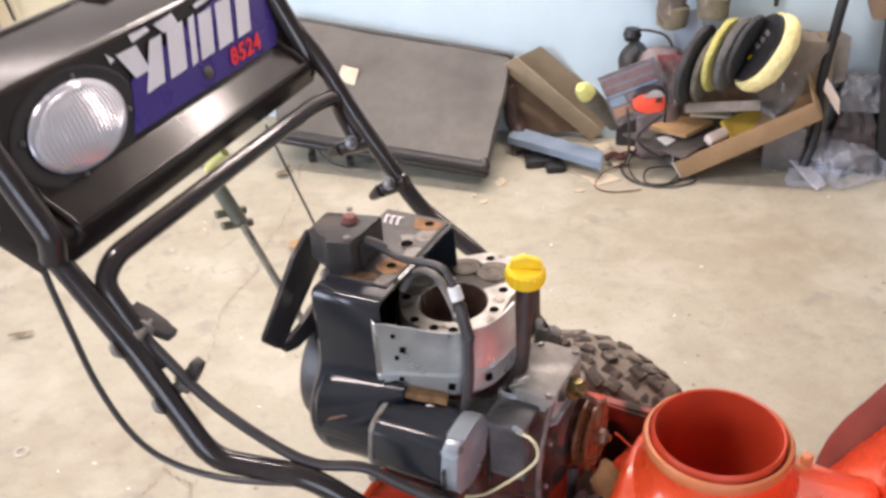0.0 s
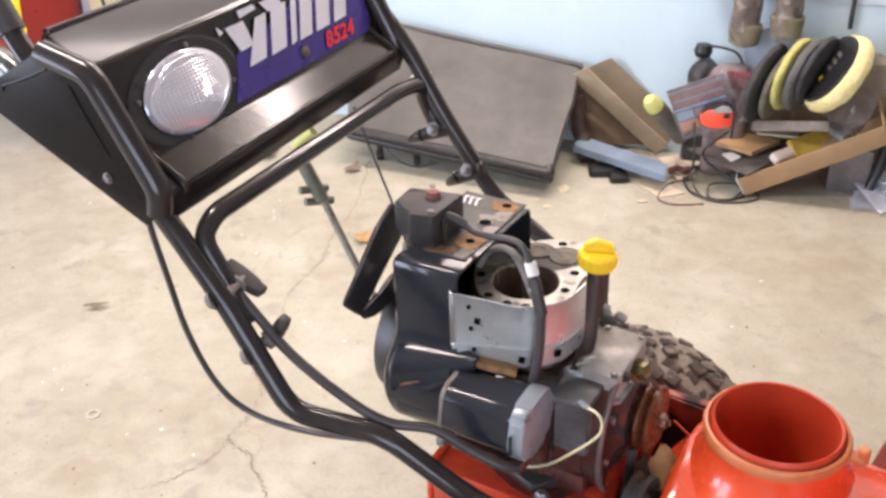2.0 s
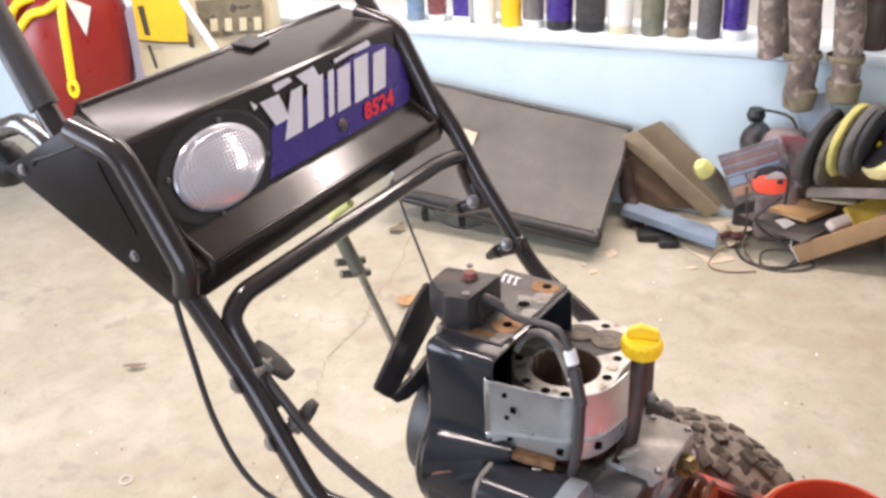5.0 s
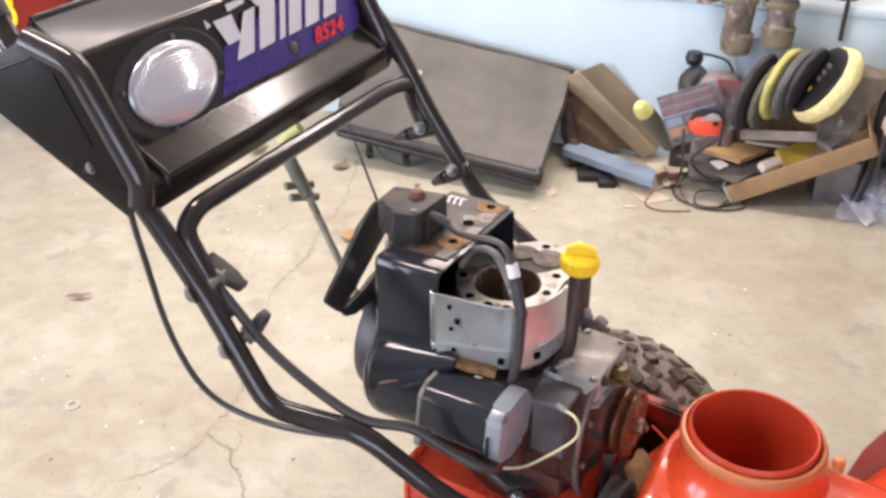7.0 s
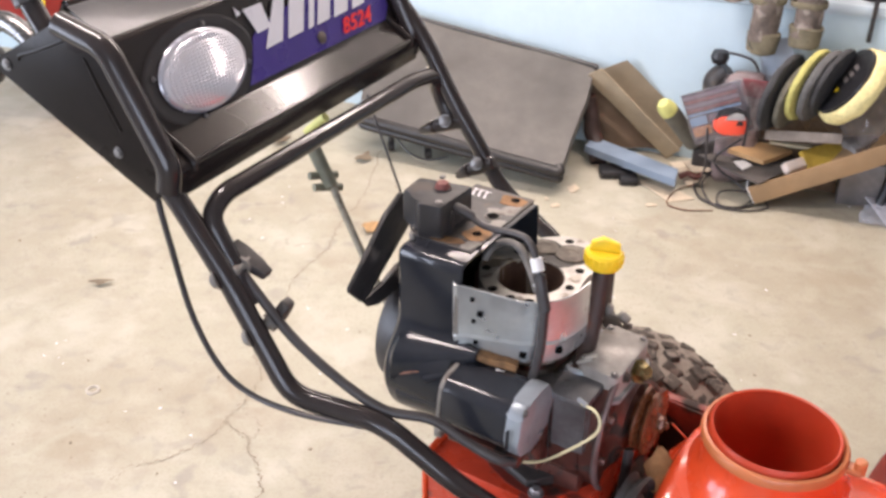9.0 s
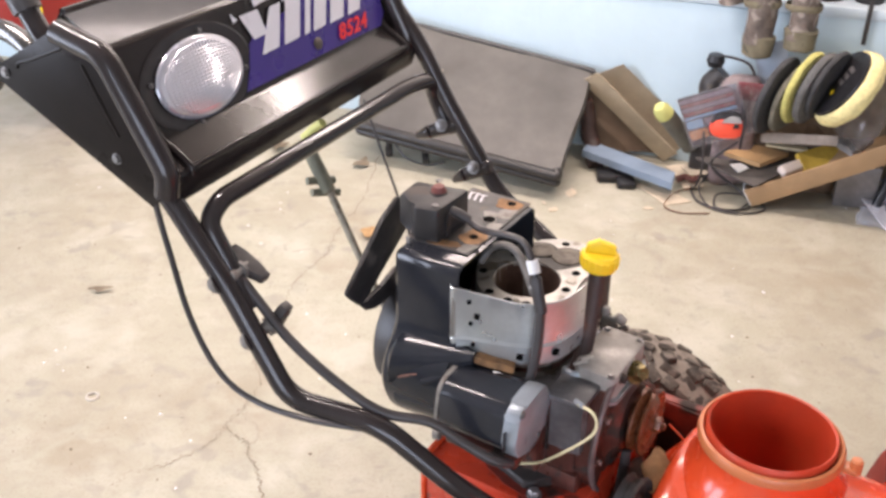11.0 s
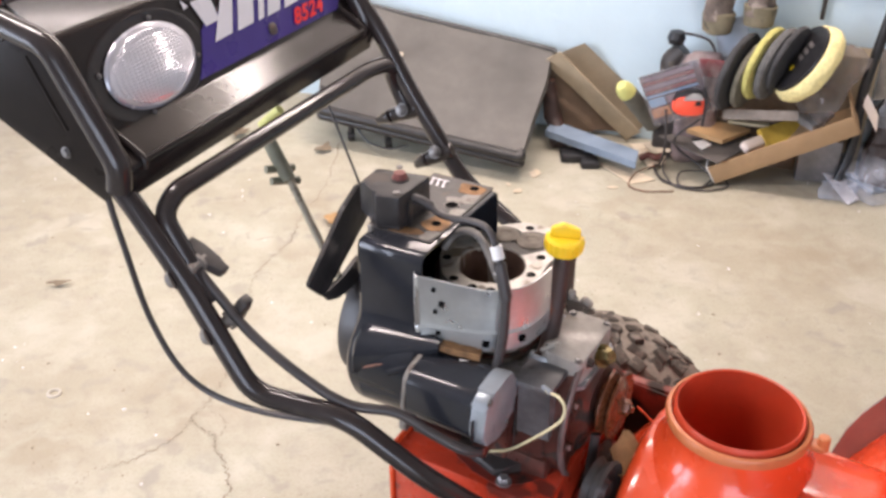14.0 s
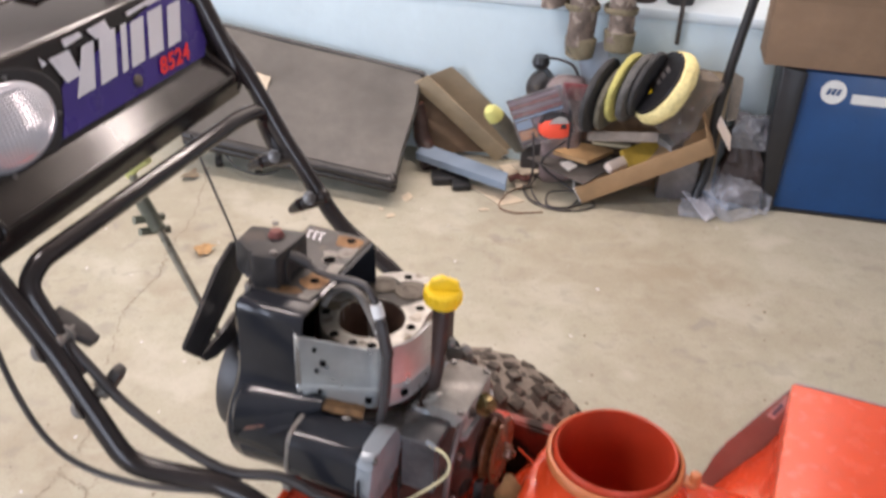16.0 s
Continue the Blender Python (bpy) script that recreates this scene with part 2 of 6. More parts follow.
blue_foam = material("blue_grey_box", (0.195, 0.255, 0.335), 0.6, vary=0.1, scale=12)
foam_dark = material("dark_grey_foam", (0.048, 0.048, 0.05), 0.9, vary=0.25, scale=60, bump=0.4)
foam_grey = material("grey_foam", (0.105, 0.103, 0.10), 0.9, vary=0.25, scale=60, bump=0.4)
foam_olive = material("olive_grey_foam", (0.135, 0.125, 0.095), 0.9, vary=0.25, scale=60, bump=0.4)
foam_yellow = material("yellow_foam", (0.46, 0.43, 0.14), 0.9, vary=0.2, scale=60, bump=0.4)
wool_cream = material("cream_wool_pad", (0.80, 0.70, 0.34), 0.95, vary=0.18, scale=90, bump=0.8, bump_scale=250)
camo = material("camouflage_cloth", (0.165, 0.13, 0.11), 0.9, vary=0.5, scale=30, spot=(0.31, 0.26, 0.225), spot_at=0.54, spot_scale=32, bump=0.3)
camo_b = material("camouflage_cuff", (0.20, 0.17, 0.11), 0.9, vary=0.35, scale=26, spot=(0.07, 0.06, 0.045), spot_at=0.58, spot_scale=26, bump=0.3)
red_plastic = material("red_plastic", (0.26, 0.016, 0.012), 0.35, vary=0.1, scale=8)
bright_red = material("bright_coral_plastic", (0.95, 0.10, 0.05), 0.4, vary=0.06)
yellow_spout = material("bright_yellow_plastic", (0.92, 0.70, 0.015), 0.4, vary=0.06)
bucket_white = material("cream_bucket_plastic", (0.62, 0.55, 0.37), 0.4, vary=0.06, scale=8)
bucket_yellow = material("bucket_yellow_print", (0.85, 0.52, 0.015), 0.4, vary=0.06)
print_dark = material("dark_brown_print", (0.05, 0.04, 0.025), 0.5, vary=0.1)
white_plastic = material("white_plastic", (0.74, 0.74, 0.72), 0.4, vary=0.06)
welder_blue = material("blue_powder_coat", (0.004, 0.054, 0.175), 0.35, vary=0.12, scale=9, bump=0.05)
welder_black = material("black_plastic_front", (0.014, 0.014, 0.016), 0.4, vary=0.2)
rod_grey = material("dull_tan_grey_steel", (0.30, 0.28, 0.22), 0.45, 0.3, vary=0.25, scale=40, spot=(0.12, 0.11, 0.08), spot_at=0.6, spot_scale=30)
pink_grey = material("pinkish_grey_parts", (0.27, 0.205, 0.20), 0.4, vary=0.4, scale=35)
lavender = material("lavender_grey_plastic", (0.40, 0.40, 0.50), 0.5, vary=0.06)
blue_card_mat = material("pale_blue_grey_card", (0.34, 0.39, 0.45), 0.7, vary=0.12)
dark_chrome = material("dark_chrome", (0.15, 0.147, 0.145), 0.25, 0.95, vary=0.1)
pkg_violet = material("violet_brown_print", (0.17, 0.12, 0.16), 0.3, vary=0.2, coat=0.5)
pkg_orange = material("orange_brown_print", (0.36, 0.15, 0.06), 0.3, vary=0.2, coat=0.5)
plank_grey = material("dusty_grey_wood", (0.30, 0.255, 0.22), 0.8, vary=0.3, scale=30, bump=0.15)
paper_pale = material("pale_torn_paper", (0.58, 0.49, 0.37), 0.8, vary=0.15, scale=40)
brown_shade = material("brown_kraft_paper", (0.17, 0.115, 0.075), 0.85, vary=0.25, scale=10, bump=0.15)
olive_dark = material("dull_olive_grey", (0.13, 0.125, 0.10), 0.55, vary=0.25, scale=25)
olive = material("olive_green_paint", (0.15, 0.155, 0.11), 0.5, vary=0.3, scale=30, spot=(0.20, 0.17, 0.12), spot_at=0.6)
lime = material("pale_lime_grip", (0.58, 0.58, 0.20), 0.6, vary=0.15)
pkg_dark = material("dark_printed_card", (0.05, 0.034, 0.042), 0.25, vary=0.3, coat=0.6)
pkg_darkred = material("dark_red_scrap_print", (0.11, 0.035, 0.028), 0.5, vary=0.3)
pkg_red = material("muted_red_print", (0.20, 0.05, 0.055), 0.28, vary=0.2, coat=0.5)
pkg_blue = material("pale_blue_print", (0.16, 0.26, 0.40), 0.28, vary=0.15, coat=0.5)
clear_film = film_sheet("clear_plastic_film", (0.60, 0.58, 0.60), 0.10, 0.13)
wrap_film = film_sheet("smoky_plastic_film", (0.20, 0.17, 0.155), 0.06, 0.62)
mustard = material("mustard_sponge", (0.52, 0.35, 0.05), 0.8, vary=0.2, scale=30, bump=0.3)
bag_film = film_sheet("pale_plastic_bag_film", (0.66, 0.70, 0.80), 0.12, 0.36)
sack_dark = material("dark_brown_sack", (0.050, 0.036, 0.034), 0.4, vary=0.4, scale=20, bump=0.1)
bag_grey = material("blue_grey_plastic_bag", (0.145, 0.15, 0.168), 0.25, vary=0.25, scale=24, bump=0.1, spot=(0.27, 0.275, 0.30), spot_at=0.62, spot_scale=18)
ceiling_white = material("white_ceiling_board", (0.38, 0.36, 0.33), 0.9, vary=0.05, scale=3)
plain_wall = material("pale_plaster_wall", (0.66, 0.64, 0.60), 0.9, vary=0.06, scale=3, bump=0.1, bump_scale=30)


def concrete_floor():
    """Worn, warm pale concrete: cloudy patches, brown stains, pale scuffs and grit."""
    mat = material("worn_concrete", (0.415, 0.397, 0.312), 0.66, vary=0.07, scale=3.0, bump=0.25, bump_scale=70)
    nt = mat.node_tree
    b = nt.nodes["Principled BSDF"]
    tc = nt.nodes.new("ShaderNodeTexCoord")
    col = b.inputs["Base Color"].links[0].from_socket

    def cloud(scale, detail, lo, hi, top, distort=0.0, shift=0.0):
        mp = nt.nodes.new("ShaderNodeMapping")
        mp.inputs["Location"].default_value = (shift, shift * 0.7, 0)
        n = nt.nodes.new("ShaderNodeTexNoise")
        n.inputs["Scale"].default_value, n.inputs["Detail"].default_value, n.inputs["Distortion"].default_value = scale, detail, distort
        r = nt.nodes.new("ShaderNodeMapRange")
        for k, v in zip((1, 2, 3, 4), (lo, hi, 0, top)):
            r.inputs[k].default_value = v
        nt.links.new(tc.outputs["Object"], mp.inputs[0]), nt.links.new(mp.outputs[0], n.inputs["Vector"]), nt.links.new(n.outputs["Fac"], r.inputs[0])
        return r.outputs[0]

    def over(fac, colour):
        nonlocal col
        m = nt.nodes.new("ShaderNodeMix")
        m.data_type = "RGBA"
        nt.links.new(fac, m.inputs[0]), nt.links.new(col, m.inputs[6])
        m.inputs[7].default_value = (*colour, 1)
        col = m.outputs[2]

    def times(p, q):
        m = nt.nodes.new("ShaderNodeMath")
        m.operation = "MULTIPLY"
        nt.links.new(p, m.inputs[0]), nt.links.new(q, m.inputs[1])
        return m.outputs[0]

    over(cloud(1.6, 8, 0.42, 0.62, 0.55, 0.1), (0.335, 0.29, 0.212))
    over(cloud(6.0, 9, 0.47, 0.63, 0.32, 0.0, 3.1), (0.335, 0.295, 0.225))
    over(cloud(11.0, 9, 0.46, 0.70, 0.45, 0.0, 7.7), (0.495, 0.465, 0.385))
    over(cloud(160.0, 4, 0.48, 0.70, 0.35, 0.0, 4.4), (0.28, 0.235, 0.17))
    over(cloud(30.0, 9, 0.53, 0.66, 0.28, 0.0, 1.3), (0.29, 0.255, 0.20))
    over(cloud(4.2, 7, 0.56, 0.66, 0.45, 0.3, 6.2), (0.53, 0.505, 0.43))
    over(times(cloud(18.0, 6, 0.55, 0.66, 0.6, 0.5, 2.2), cloud(1.9, 3, 0.45, 0.60, 1.0, 0, 4.0)), (0.27, 0.25, 0.215))
    # small dark specks, denser in some areas
    over(times(cloud(95.0, 3, 0.66, 0.72, 0.75, 0, 5.5), cloud(2.5, 3, 0.42, 0.60, 1.0, 0, 9.0)), (0.17, 0.135, 0.10))
    # brown stains where oil and rust have soaked in, round the crack and by the machine
    for x, y, radius, strength in ((-0.45, 1.50, 0.17, 0.50), (-0.33, 2.05, 0.12, 0.40), (-0.75, 1.37, 0.20, 0.40), (-0.30, 2.30, 0.13, 0.45), (0.55, 2.30, 0.25, 0.35), (0.95, 2.05, 0.22, 0.40), (-0.95, 1.20, 0.2, 0.35)):
        d = nt.nodes.new("ShaderNodeVectorMath")
        d.operation = "DISTANCE"
        d.inputs[1].default_value = (x, y, 0)
        nt.links.new(tc.outputs["Object"], d.inputs[0])
        r = nt.nodes.new("ShaderNodeMapRange")
        for k, v in zip((1, 2, 3, 4), (radius * 0.2, radius, strength, 0)):
            r.inputs[k].default_value = v
        nt.links.new(d.outputs["Value"], r.inputs[0])
        over(times(r.outputs[0], cloud(11.0, 5, 0.38, 0.58, 1.0, 0.8, x * 9)), (0.27, 0.212, 0.142))
    nt.links.new(col, b.inputs["Base Color"])
    return mat


floor_mat = concrete_floor()
blue_wall = material("pale_blue_masonry_paint", (0.55, 0.685, 0.755), 0.7, vary=0.06, scale=5, bump=0.35, bump_scale=35,
                     spot=(0.42, 0.52, 0.57), spot_at=0.70, spot_scale=7)
ledge_white = material("white_ledge_paint", (0.60, 0.70, 0.76), 0.7, vary=0.06, scale=8, bump=0.2, spot=(0.35, 0.32, 0.28), spot_at=0.70, spot_scale=16)
crack_mid = material("grey_crack_line", (0.25, 0.205, 0.155), 0.95, vary=0.25, scale=60)
crack_dark = material("crack_line", (0.22, 0.17, 0.125), 0.95, vary=0.2, scale=60)


# ---- mesh helpers ----
def mesh_of(name, bm, mat, smooth=True):
    bmesh.ops.recalc_face_normals(bm, faces=bm.faces)
    me = bpy.data.meshes.new(name)
    bm.to_mesh(me)
    bm.free()
    for m in mat if isinstance(mat, (list, tuple)) else [mat]:
        me.materials.append(m)
    if smooth:
        for p in me.polygons:
            p.use_smooth = True
        me.set_sharp_from_angle(angle=radians(38))
    return me


def part(name, bm, mat, parent, label="", smooth=True):
    ob = new(name, mesh_of(name, bm, mat, smooth))
    ob.parent = parent
    if label:
        ob["label"] = label
    return ob


def thing(name, label, category, m=None, group="", kind="", data=None):
    ob = new(name, data)
    if m is not None:
        ob.matrix_world = m
    return tagged(ob, label, category, group, kind)


def join(*bms):
    out = bmesh.new()
    for b in bms:
        me = bpy.data.meshes.new("tmp")
        b.to_mesh(me)
        out.from_mesh(me)
        bpy.data.meshes.remove(me)
        b.free()
    return out


def moved(bm, m):
    bmesh.ops.transform(bm, matrix=m, verts=bm.verts)
    return bm


def box(x0, x1, y0, y1, z0, z1, bev=0.0, seg=2):
    bm = bmesh.new()
    bmesh.ops.create_cube(bm, size=1, matrix=Matrix.LocRotScale(((x0 + x1) / 2, (y0 + y1) / 2, (z0 + z1) / 2), None,
                                                                (abs(x1 - x0), abs(y1 - y0), abs(z1 - z0))))
    if bev:
        bmesh.ops.bevel(bm, geom=bm.edges, offset=bev, segments=seg, profile=0.5, affect="EDGES")
    return bm


def frame_on(origin, axis, up=(0, 0, 1)):
    """A matrix whose local z runs along axis."""
    z = Vector(axis).normalized()
    x = Vector(up).cross(z)
    if x.length < 1e-4:
        x = Vector((1, 0, 0)).cross(z)
        if x.length < 1e-4:
            x = Vector((0, 1, 0))
    x.normalize()
    y = z.cross(x)
    return Matrix.Translation(origin) @ Matrix((x, y, z)).transposed().to_4x4()


def lathe(profile, seg=32, m=None, closed=False):
    """Turn (radius, height) pairs round local z."""
    bm = bmesh.new()
    rings = []
    for r, h in profile:
        rings.append([bm.verts.new((r * math.cos(2 * math.pi * i / seg), r * math.sin(2 * math.pi * i / seg), h)) for i in range(seg)]
                     if r > 1e-6 else [bm.verts.new((0, 0, h))])
    pairs = list(zip(rings, rings[1:])) + ([(rings[-1], rings[0])] if closed else [])
    for a, b in pairs:
        for i in range(seg):
            j = (i + 1) % seg
            q = [a[i % len(a)], a[j % len(a)], b[j % len(b)], b[i % len(b)]]
            q = list(dict.fromkeys(q))
            if len(q) > 2:
                bm.faces.new(q)
    if m is not None:
        moved(bm, m)
    return bm


def rod(p0, p1, r, seg=16, bev=0.0, r1=None):
    """A capped round bar from p0 to p1."""
    p0, p1 = Vector(p0), Vector(p1)
    h = (p1 - p0).length
    r1 = r if r1 is None else r1
    b = min(bev, r * 0.5, h * 0.4)
    prof = [(0, 0), (r - b, 0), (r, b), (r1, h - b), (r1 - b, h), (0, h)] if b else [(0, 0), (r, 0), (r1, h), (0, h)]
    return lathe(prof, seg, frame_on(p0, p1 - p0))


def rounded(points, radius, steps=5):
    """The corners of a polyline turned into arcs."""
    pts = [Vector(p) for p in points]
    out = [pts[0]]
    for a, b, c in zip(pts, pts[1:], pts[2:]):
        u, v = (a - b), (c - b)
        d = min(radius, u.length * 0.48, v.length * 0.48)
        s, e = b + u.normalized() * d, b + v.normalized() * d
        for i in range(steps + 1):
            t = i / steps
            out.append(s * (1 - t) ** 2 + b * 2 * t * (1 - t) + e * t ** 2)
    out.append(pts[-1])
    return out


def smooth_line(points, n=8):
    """A soft curve through the points."""
    p = [Vector(q) for q in points]
    p = [p[0] * 2 - p[1]] + p + [p[-1] * 2 - p[-2]]
    out = []
    for a, b, c, d in zip(p, p[1:], p[2:], p[3:]):
        for i in range(n):
            t = i / n
            out.append(0.5 * (2 * b + (c - a) * t + (2 * a - 5 * b + 4 * c - d) * t * t + (3 * b - a - 3 * c + d) * t ** 3))
    out.append(p[-2])
    return out


def tube(points, r, seg=12, flat=1.0, cap=True):
    """A round tube swept along points; flat squeezes its section."""
    pts = [Vector(p) for p in points]
    bm = bmesh.new()
    rings = []
    n = None
    for i, p in enumerate(pts):
        d = (pts[min(i + 1, len(pts) - 1)] - pts[max(i - 1, 0)]).normalized()
        if n is None:
            n = d.orthogonal().normalized() if abs(d.z) > 0.95 else Vector((0, 0, 1)).cross(d).normalized()
        n = (n - d * n.dot(d)).normalized()
        k = d.cross(n)
        rings.append([bm.verts.new(p + r * (math.cos(a) * n + math.sin(a) * flat * k)) for a in (2 * math.pi * j / seg for j in range(seg))])
    for a, b in zip(rings, rings[1:]):
        for j in range(seg):
            bm.faces.new((a[j], a[(j + 1) % seg], b[(j + 1) % seg], b[j]))
    if cap:
        bm.faces.new(rings[0][::-1]), bm.faces.new(rings[-1])
    return bm


def slab(outline, thick, m=None, bev=0.0):
    """A flat outline in local x, y, extruded by thick along local z."""
    bm = bmesh.new()
    lo = [bm.verts.new((x, y, 0)) for x, y in outline]
    hi = [bm.verts.new((x, y, thick)) for x, y in outline]
    bm.faces.new(lo[::-1]), bm.faces.new(hi)
    for i in range(len(lo)):
        j = (i + 1) % len(lo)
        bm.faces.new((lo[i], lo[j], hi[j], hi[i]))
    if bev:
        bmesh.ops.bevel(bm, geom=bm.edges, offset=bev, segments=2, profile=0.5, affect="EDGES")
    if m is not None:
        moved(bm, m)
    return bm


def strip(section, x0, x1, axis="y", thick=0.0015):
    """A bent sheet: section is a line of (f, z), swept sideways and given a thickness."""
    bm = bmesh.new()
    a = [bm.verts.new((f, x0, z)) for f, z in section]
    b = [bm.verts.new((f, x1, z)) for f, z in section]
    for i in range(len(a) - 1):
        bm.faces.new((a[i], a[i + 1], b[i + 1], b[i]))
    bmesh.ops.recalc_face_normals(bm, faces=bm.faces)
    bmesh.ops.solidify(bm, geom=bm.faces[:], thickness=thick)
    return bm


def circle(r, n=24, cx=0.0, cy=0.0, a0=0.0, a1=360.0):
    return [(cx + r * math.cos(radians(a0 + (a1 - a0) * i / n)), cy + r * math.sin(radians(a0 + (a1 - a0) * i / n))) for i in range(n + (0 if a1 - a0 >= 360 else 1))]


def quad_slab(c00, c10, c11, c01, thick, n=6, lump=0.0, seed=0.0, drop=False):
    """A sheet spanned by four corners, given a thickness; drop hangs the thickness straight down."""
    c00, c10, c11, c01 = (Vector(c) for c in (c00, c10, c11, c01))
    nor = (c10 - c00).cross(c01 - c00).normalized()
    if nor.z < 0:
        nor = -nor
    if drop:
        nor = Vector((0, 0, 1))
    bm = bmesh.new()
    layers = []
    for off in (0, -thick):
        rows = []
        for i in range(n + 1):
            u = i / n
            row = []
            for j in range(n + 1):
                v = j / n
                p = (c00 * (1 - u) + c10 * u) * (1 - v) + (c01 * (1 - u) + c11 * u) * v
                if lump:
                    p = p + lump * noise.noise_vector(p * 9 + Vector((seed, 0, 0)))
                row.append(bm.verts.new(p + nor * off))
            rows.append(row)
        layers.append(rows)
    a, b = layers
    for i in range(n):
        for j in range(n):
            bm.faces.new((a[i][j], a[i + 1][j], a[i + 1][j + 1], a[i][j + 1]))
            bm.faces.new((b[i][j + 1], b[i + 1][j + 1], b[i + 1][j], b[i][j]))
    ring = [(i, 0) for i in range(n)] + [(n, j) for j in range(n)] + [(i, n) for i in range(n, 0, -1)] + [(0, j) for j in range(n, 0, -1)]
    for (i, j), (k, m) in zip(ring, ring[1:] + ring[:1]):
        bm.faces.new((a[i][j], b[i][j], b[k][m], a[k][m]))
    return bm


def wobble(bm, amount, scale=8.0, seed=0.0):
    for v in bm.verts:
        v.co += amount * noise.noise_vector(v.co * scale + Vector((seed, seed * 2, 0)))
    return bm


def subdivided(bm, cuts):
    bmesh.ops.subdivide_edges(bm, edges=bm.edges[:], cuts=cuts, use_grid_fill=True)
    return bm


# ---- the garage ----
WALL_TURN = -19.3
WALL = pose(0.229, 2.915, 0, 0, 0, WALL_TURN)   # local x along the wall, local y into it


def structure(name, label, bm, mat, m=None, smooth=False):
    ob = new(name, mesh_of(name, bm, mat, smooth))
    if m is not None:
        ob.matrix_world = m
    return tagged(ob, label, name.split("_")[0], kind="structure")


structure("floor", "worn warm grey concrete garage floor", box(-4.2, 4.2, -3.2, 5.6, -0.12, 0), floor_mat)
structure("ceiling", "plain white garage ceiling", box(-4.2, 4.2, -3.2, 5.6, 2.42, 2.52), ceiling_white)


def masonry_wall():
    """A low painted foundation wall with a slightly uneven face and a ledge on top."""
    bm = box(-4.6, 4.6, 0, 0.30, 0, 0.490)
    bmesh.ops.subdivide_edges(bm, edges=[e for e in bm.edges if abs(e.verts[0].co.x - e.verts[1].co.x) > 1], cuts=120)
    for v in bm.verts:
        if v.co.y < 0.01:
            v.co.y += 0.004 * noise.noise(v.co * 3)
            v.co.z += (0.004 * noise.noise(v.co * 4)) if v.co.z > 0.4 else 0
    return bm


foundation = structure("wall_north", "pale blue painted masonry foundation wall with a ledge", masonry_wall(), blue_wall, WALL)
cap = box(-4.6, 4.6, -0.005, 0.30, 0.490, 0.523, 0.008)
bmesh.ops.subdivide_edges(cap, edges=[e for e in cap.edges if abs(e.verts[0].co.x - e.verts[1].co.x) > 1], cuts=160)
wobble(cap, 0.004, 5)
structure("trim_ledge", "chipped white painted ledge along the wall", cap, ledge_white, WALL, True)
structure("wall_north_upper", "pale plaster wall above the ledge", box(-4.6, 4.6, 0.24, 0.36, 0.523, 2.5), plain_wall, WALL)
structure("wall_west", "plain pale garage wall", box(-4.2, -4.05, -3.2, 5.6, 0, 2.42), plain_wall)
structure("wall_east", "plain pale garage wall", box(4.05, 4.2, -3.2, 5.6, 0, 2.42), plain_wall)
structure("wall_south", "plain pale garage wall", box(-4.2, 4.2, -3.2, -3.05, 0, 2.42), plain_wall)


def ribbon(points, width, z, seed):
    """A thin uneven line on the floor."""
    bm = bmesh.new()
    pts = smooth_line([(x, y, z) for x, y in points], 10)
    rng = random.Random(seed)
    prev = None
    for i, p in enumerate(pts):
        d = (pts[min(i + 1, len(pts) - 1)] - pts[max(i - 1, 0)]).normalized()
        n = Vector((-d.y, d.x, 0))
        p = p + n * rng.uniform(-0.006, 0.006)
        w = width * rng.choice((0.25, 0.5, 0.8, 1.0))
        pair = bm.verts.new(p - n * w), bm.verts.new(p + n * w)
        if prev:
            bm.faces.new((prev[0], pair[0], pair[1], prev[1]))
        prev = pair
    return bm


for k, line in enumerate((
        [(-0.28, 2.75), (-0.30, 2.45), (-0.343, 2.27), (-0.362, 2.13), (-0.412, 2.02), (-0.421, 1.94), (-0.425, 1.80), (-0.450, 1.673), (-0.423, 1.60), (-0.426, 1.561), (-0.435, 1.52), (-0.451, 1.487), (-0.463, 1.452)],
        [(-0.463, 1.452), (-0.444, 1.427), (-0.419, 1.41), (-0.404, 1.399), (-0.403, 1.373), (-0.382, 1.342), (-0.367, 1.313), (-0.355, 1.269), (-0.36, 1.18)],
        [(-0.463, 1.440), (-0.49, 1.393), (-0.52, 1.364), (-0.549, 1.339), (-0.581, 1.325), (-0.612, 1.309), (-0.629, 1.276)],
        [(-0.404, 1.399), (-0.391, 1.417), (-0.392, 1.439), (-0.398, 1.453), (-0.428, 1.476), (-0.435, 1.52)])):
    structure("floor_crack", "thin crack in the concrete floor", ribbon(line, (0.0015, 0.0019, 0.0013, 0.0009)[k], 0.0012, k), (crack_mid, crack_dark, crack_faint, crack_mid)[k])


def grit(name, label, count, sizes, mat, seed):
    """Small chips strewn over the floor."""
    rng = random.Random(seed)
    bm = bmesh.new()
    for k in range(count):
        x, y, r = rng.uniform(-1.3, 1.2), rng.uniform(0.9, 2.6), rng.uniform(*sizes)
        n = rng.choice((4, 5, 6))
        ring = [bm.verts.new((x + r * rng.uniform(0.5, 1.2) * math.cos(6.283 * i / n), y + r * rng.uniform(0.5, 1.2) * math.sin(6.283 * i / n), 0.0004)) for i in range(n)]
        top = bm.verts.new((x, y, r * rng.uniform(0.4, 0.9)))
        for i in range(n):
            bm.faces.new((ring[i], ring[(i + 1) % n], top))
    return tagged(new(name, mesh_of(name, bm, mat, False)), label, "grit", kind="stuff")


grit("dark_grit", "dark grit strewn over the concrete floor", 110, (0.0015, 0.0045), leaf_brown, 11)
grit("pale_chips", "pale paint chips strewn over the concrete floor", 70, (0.0015, 0.005), decal_white, 12)


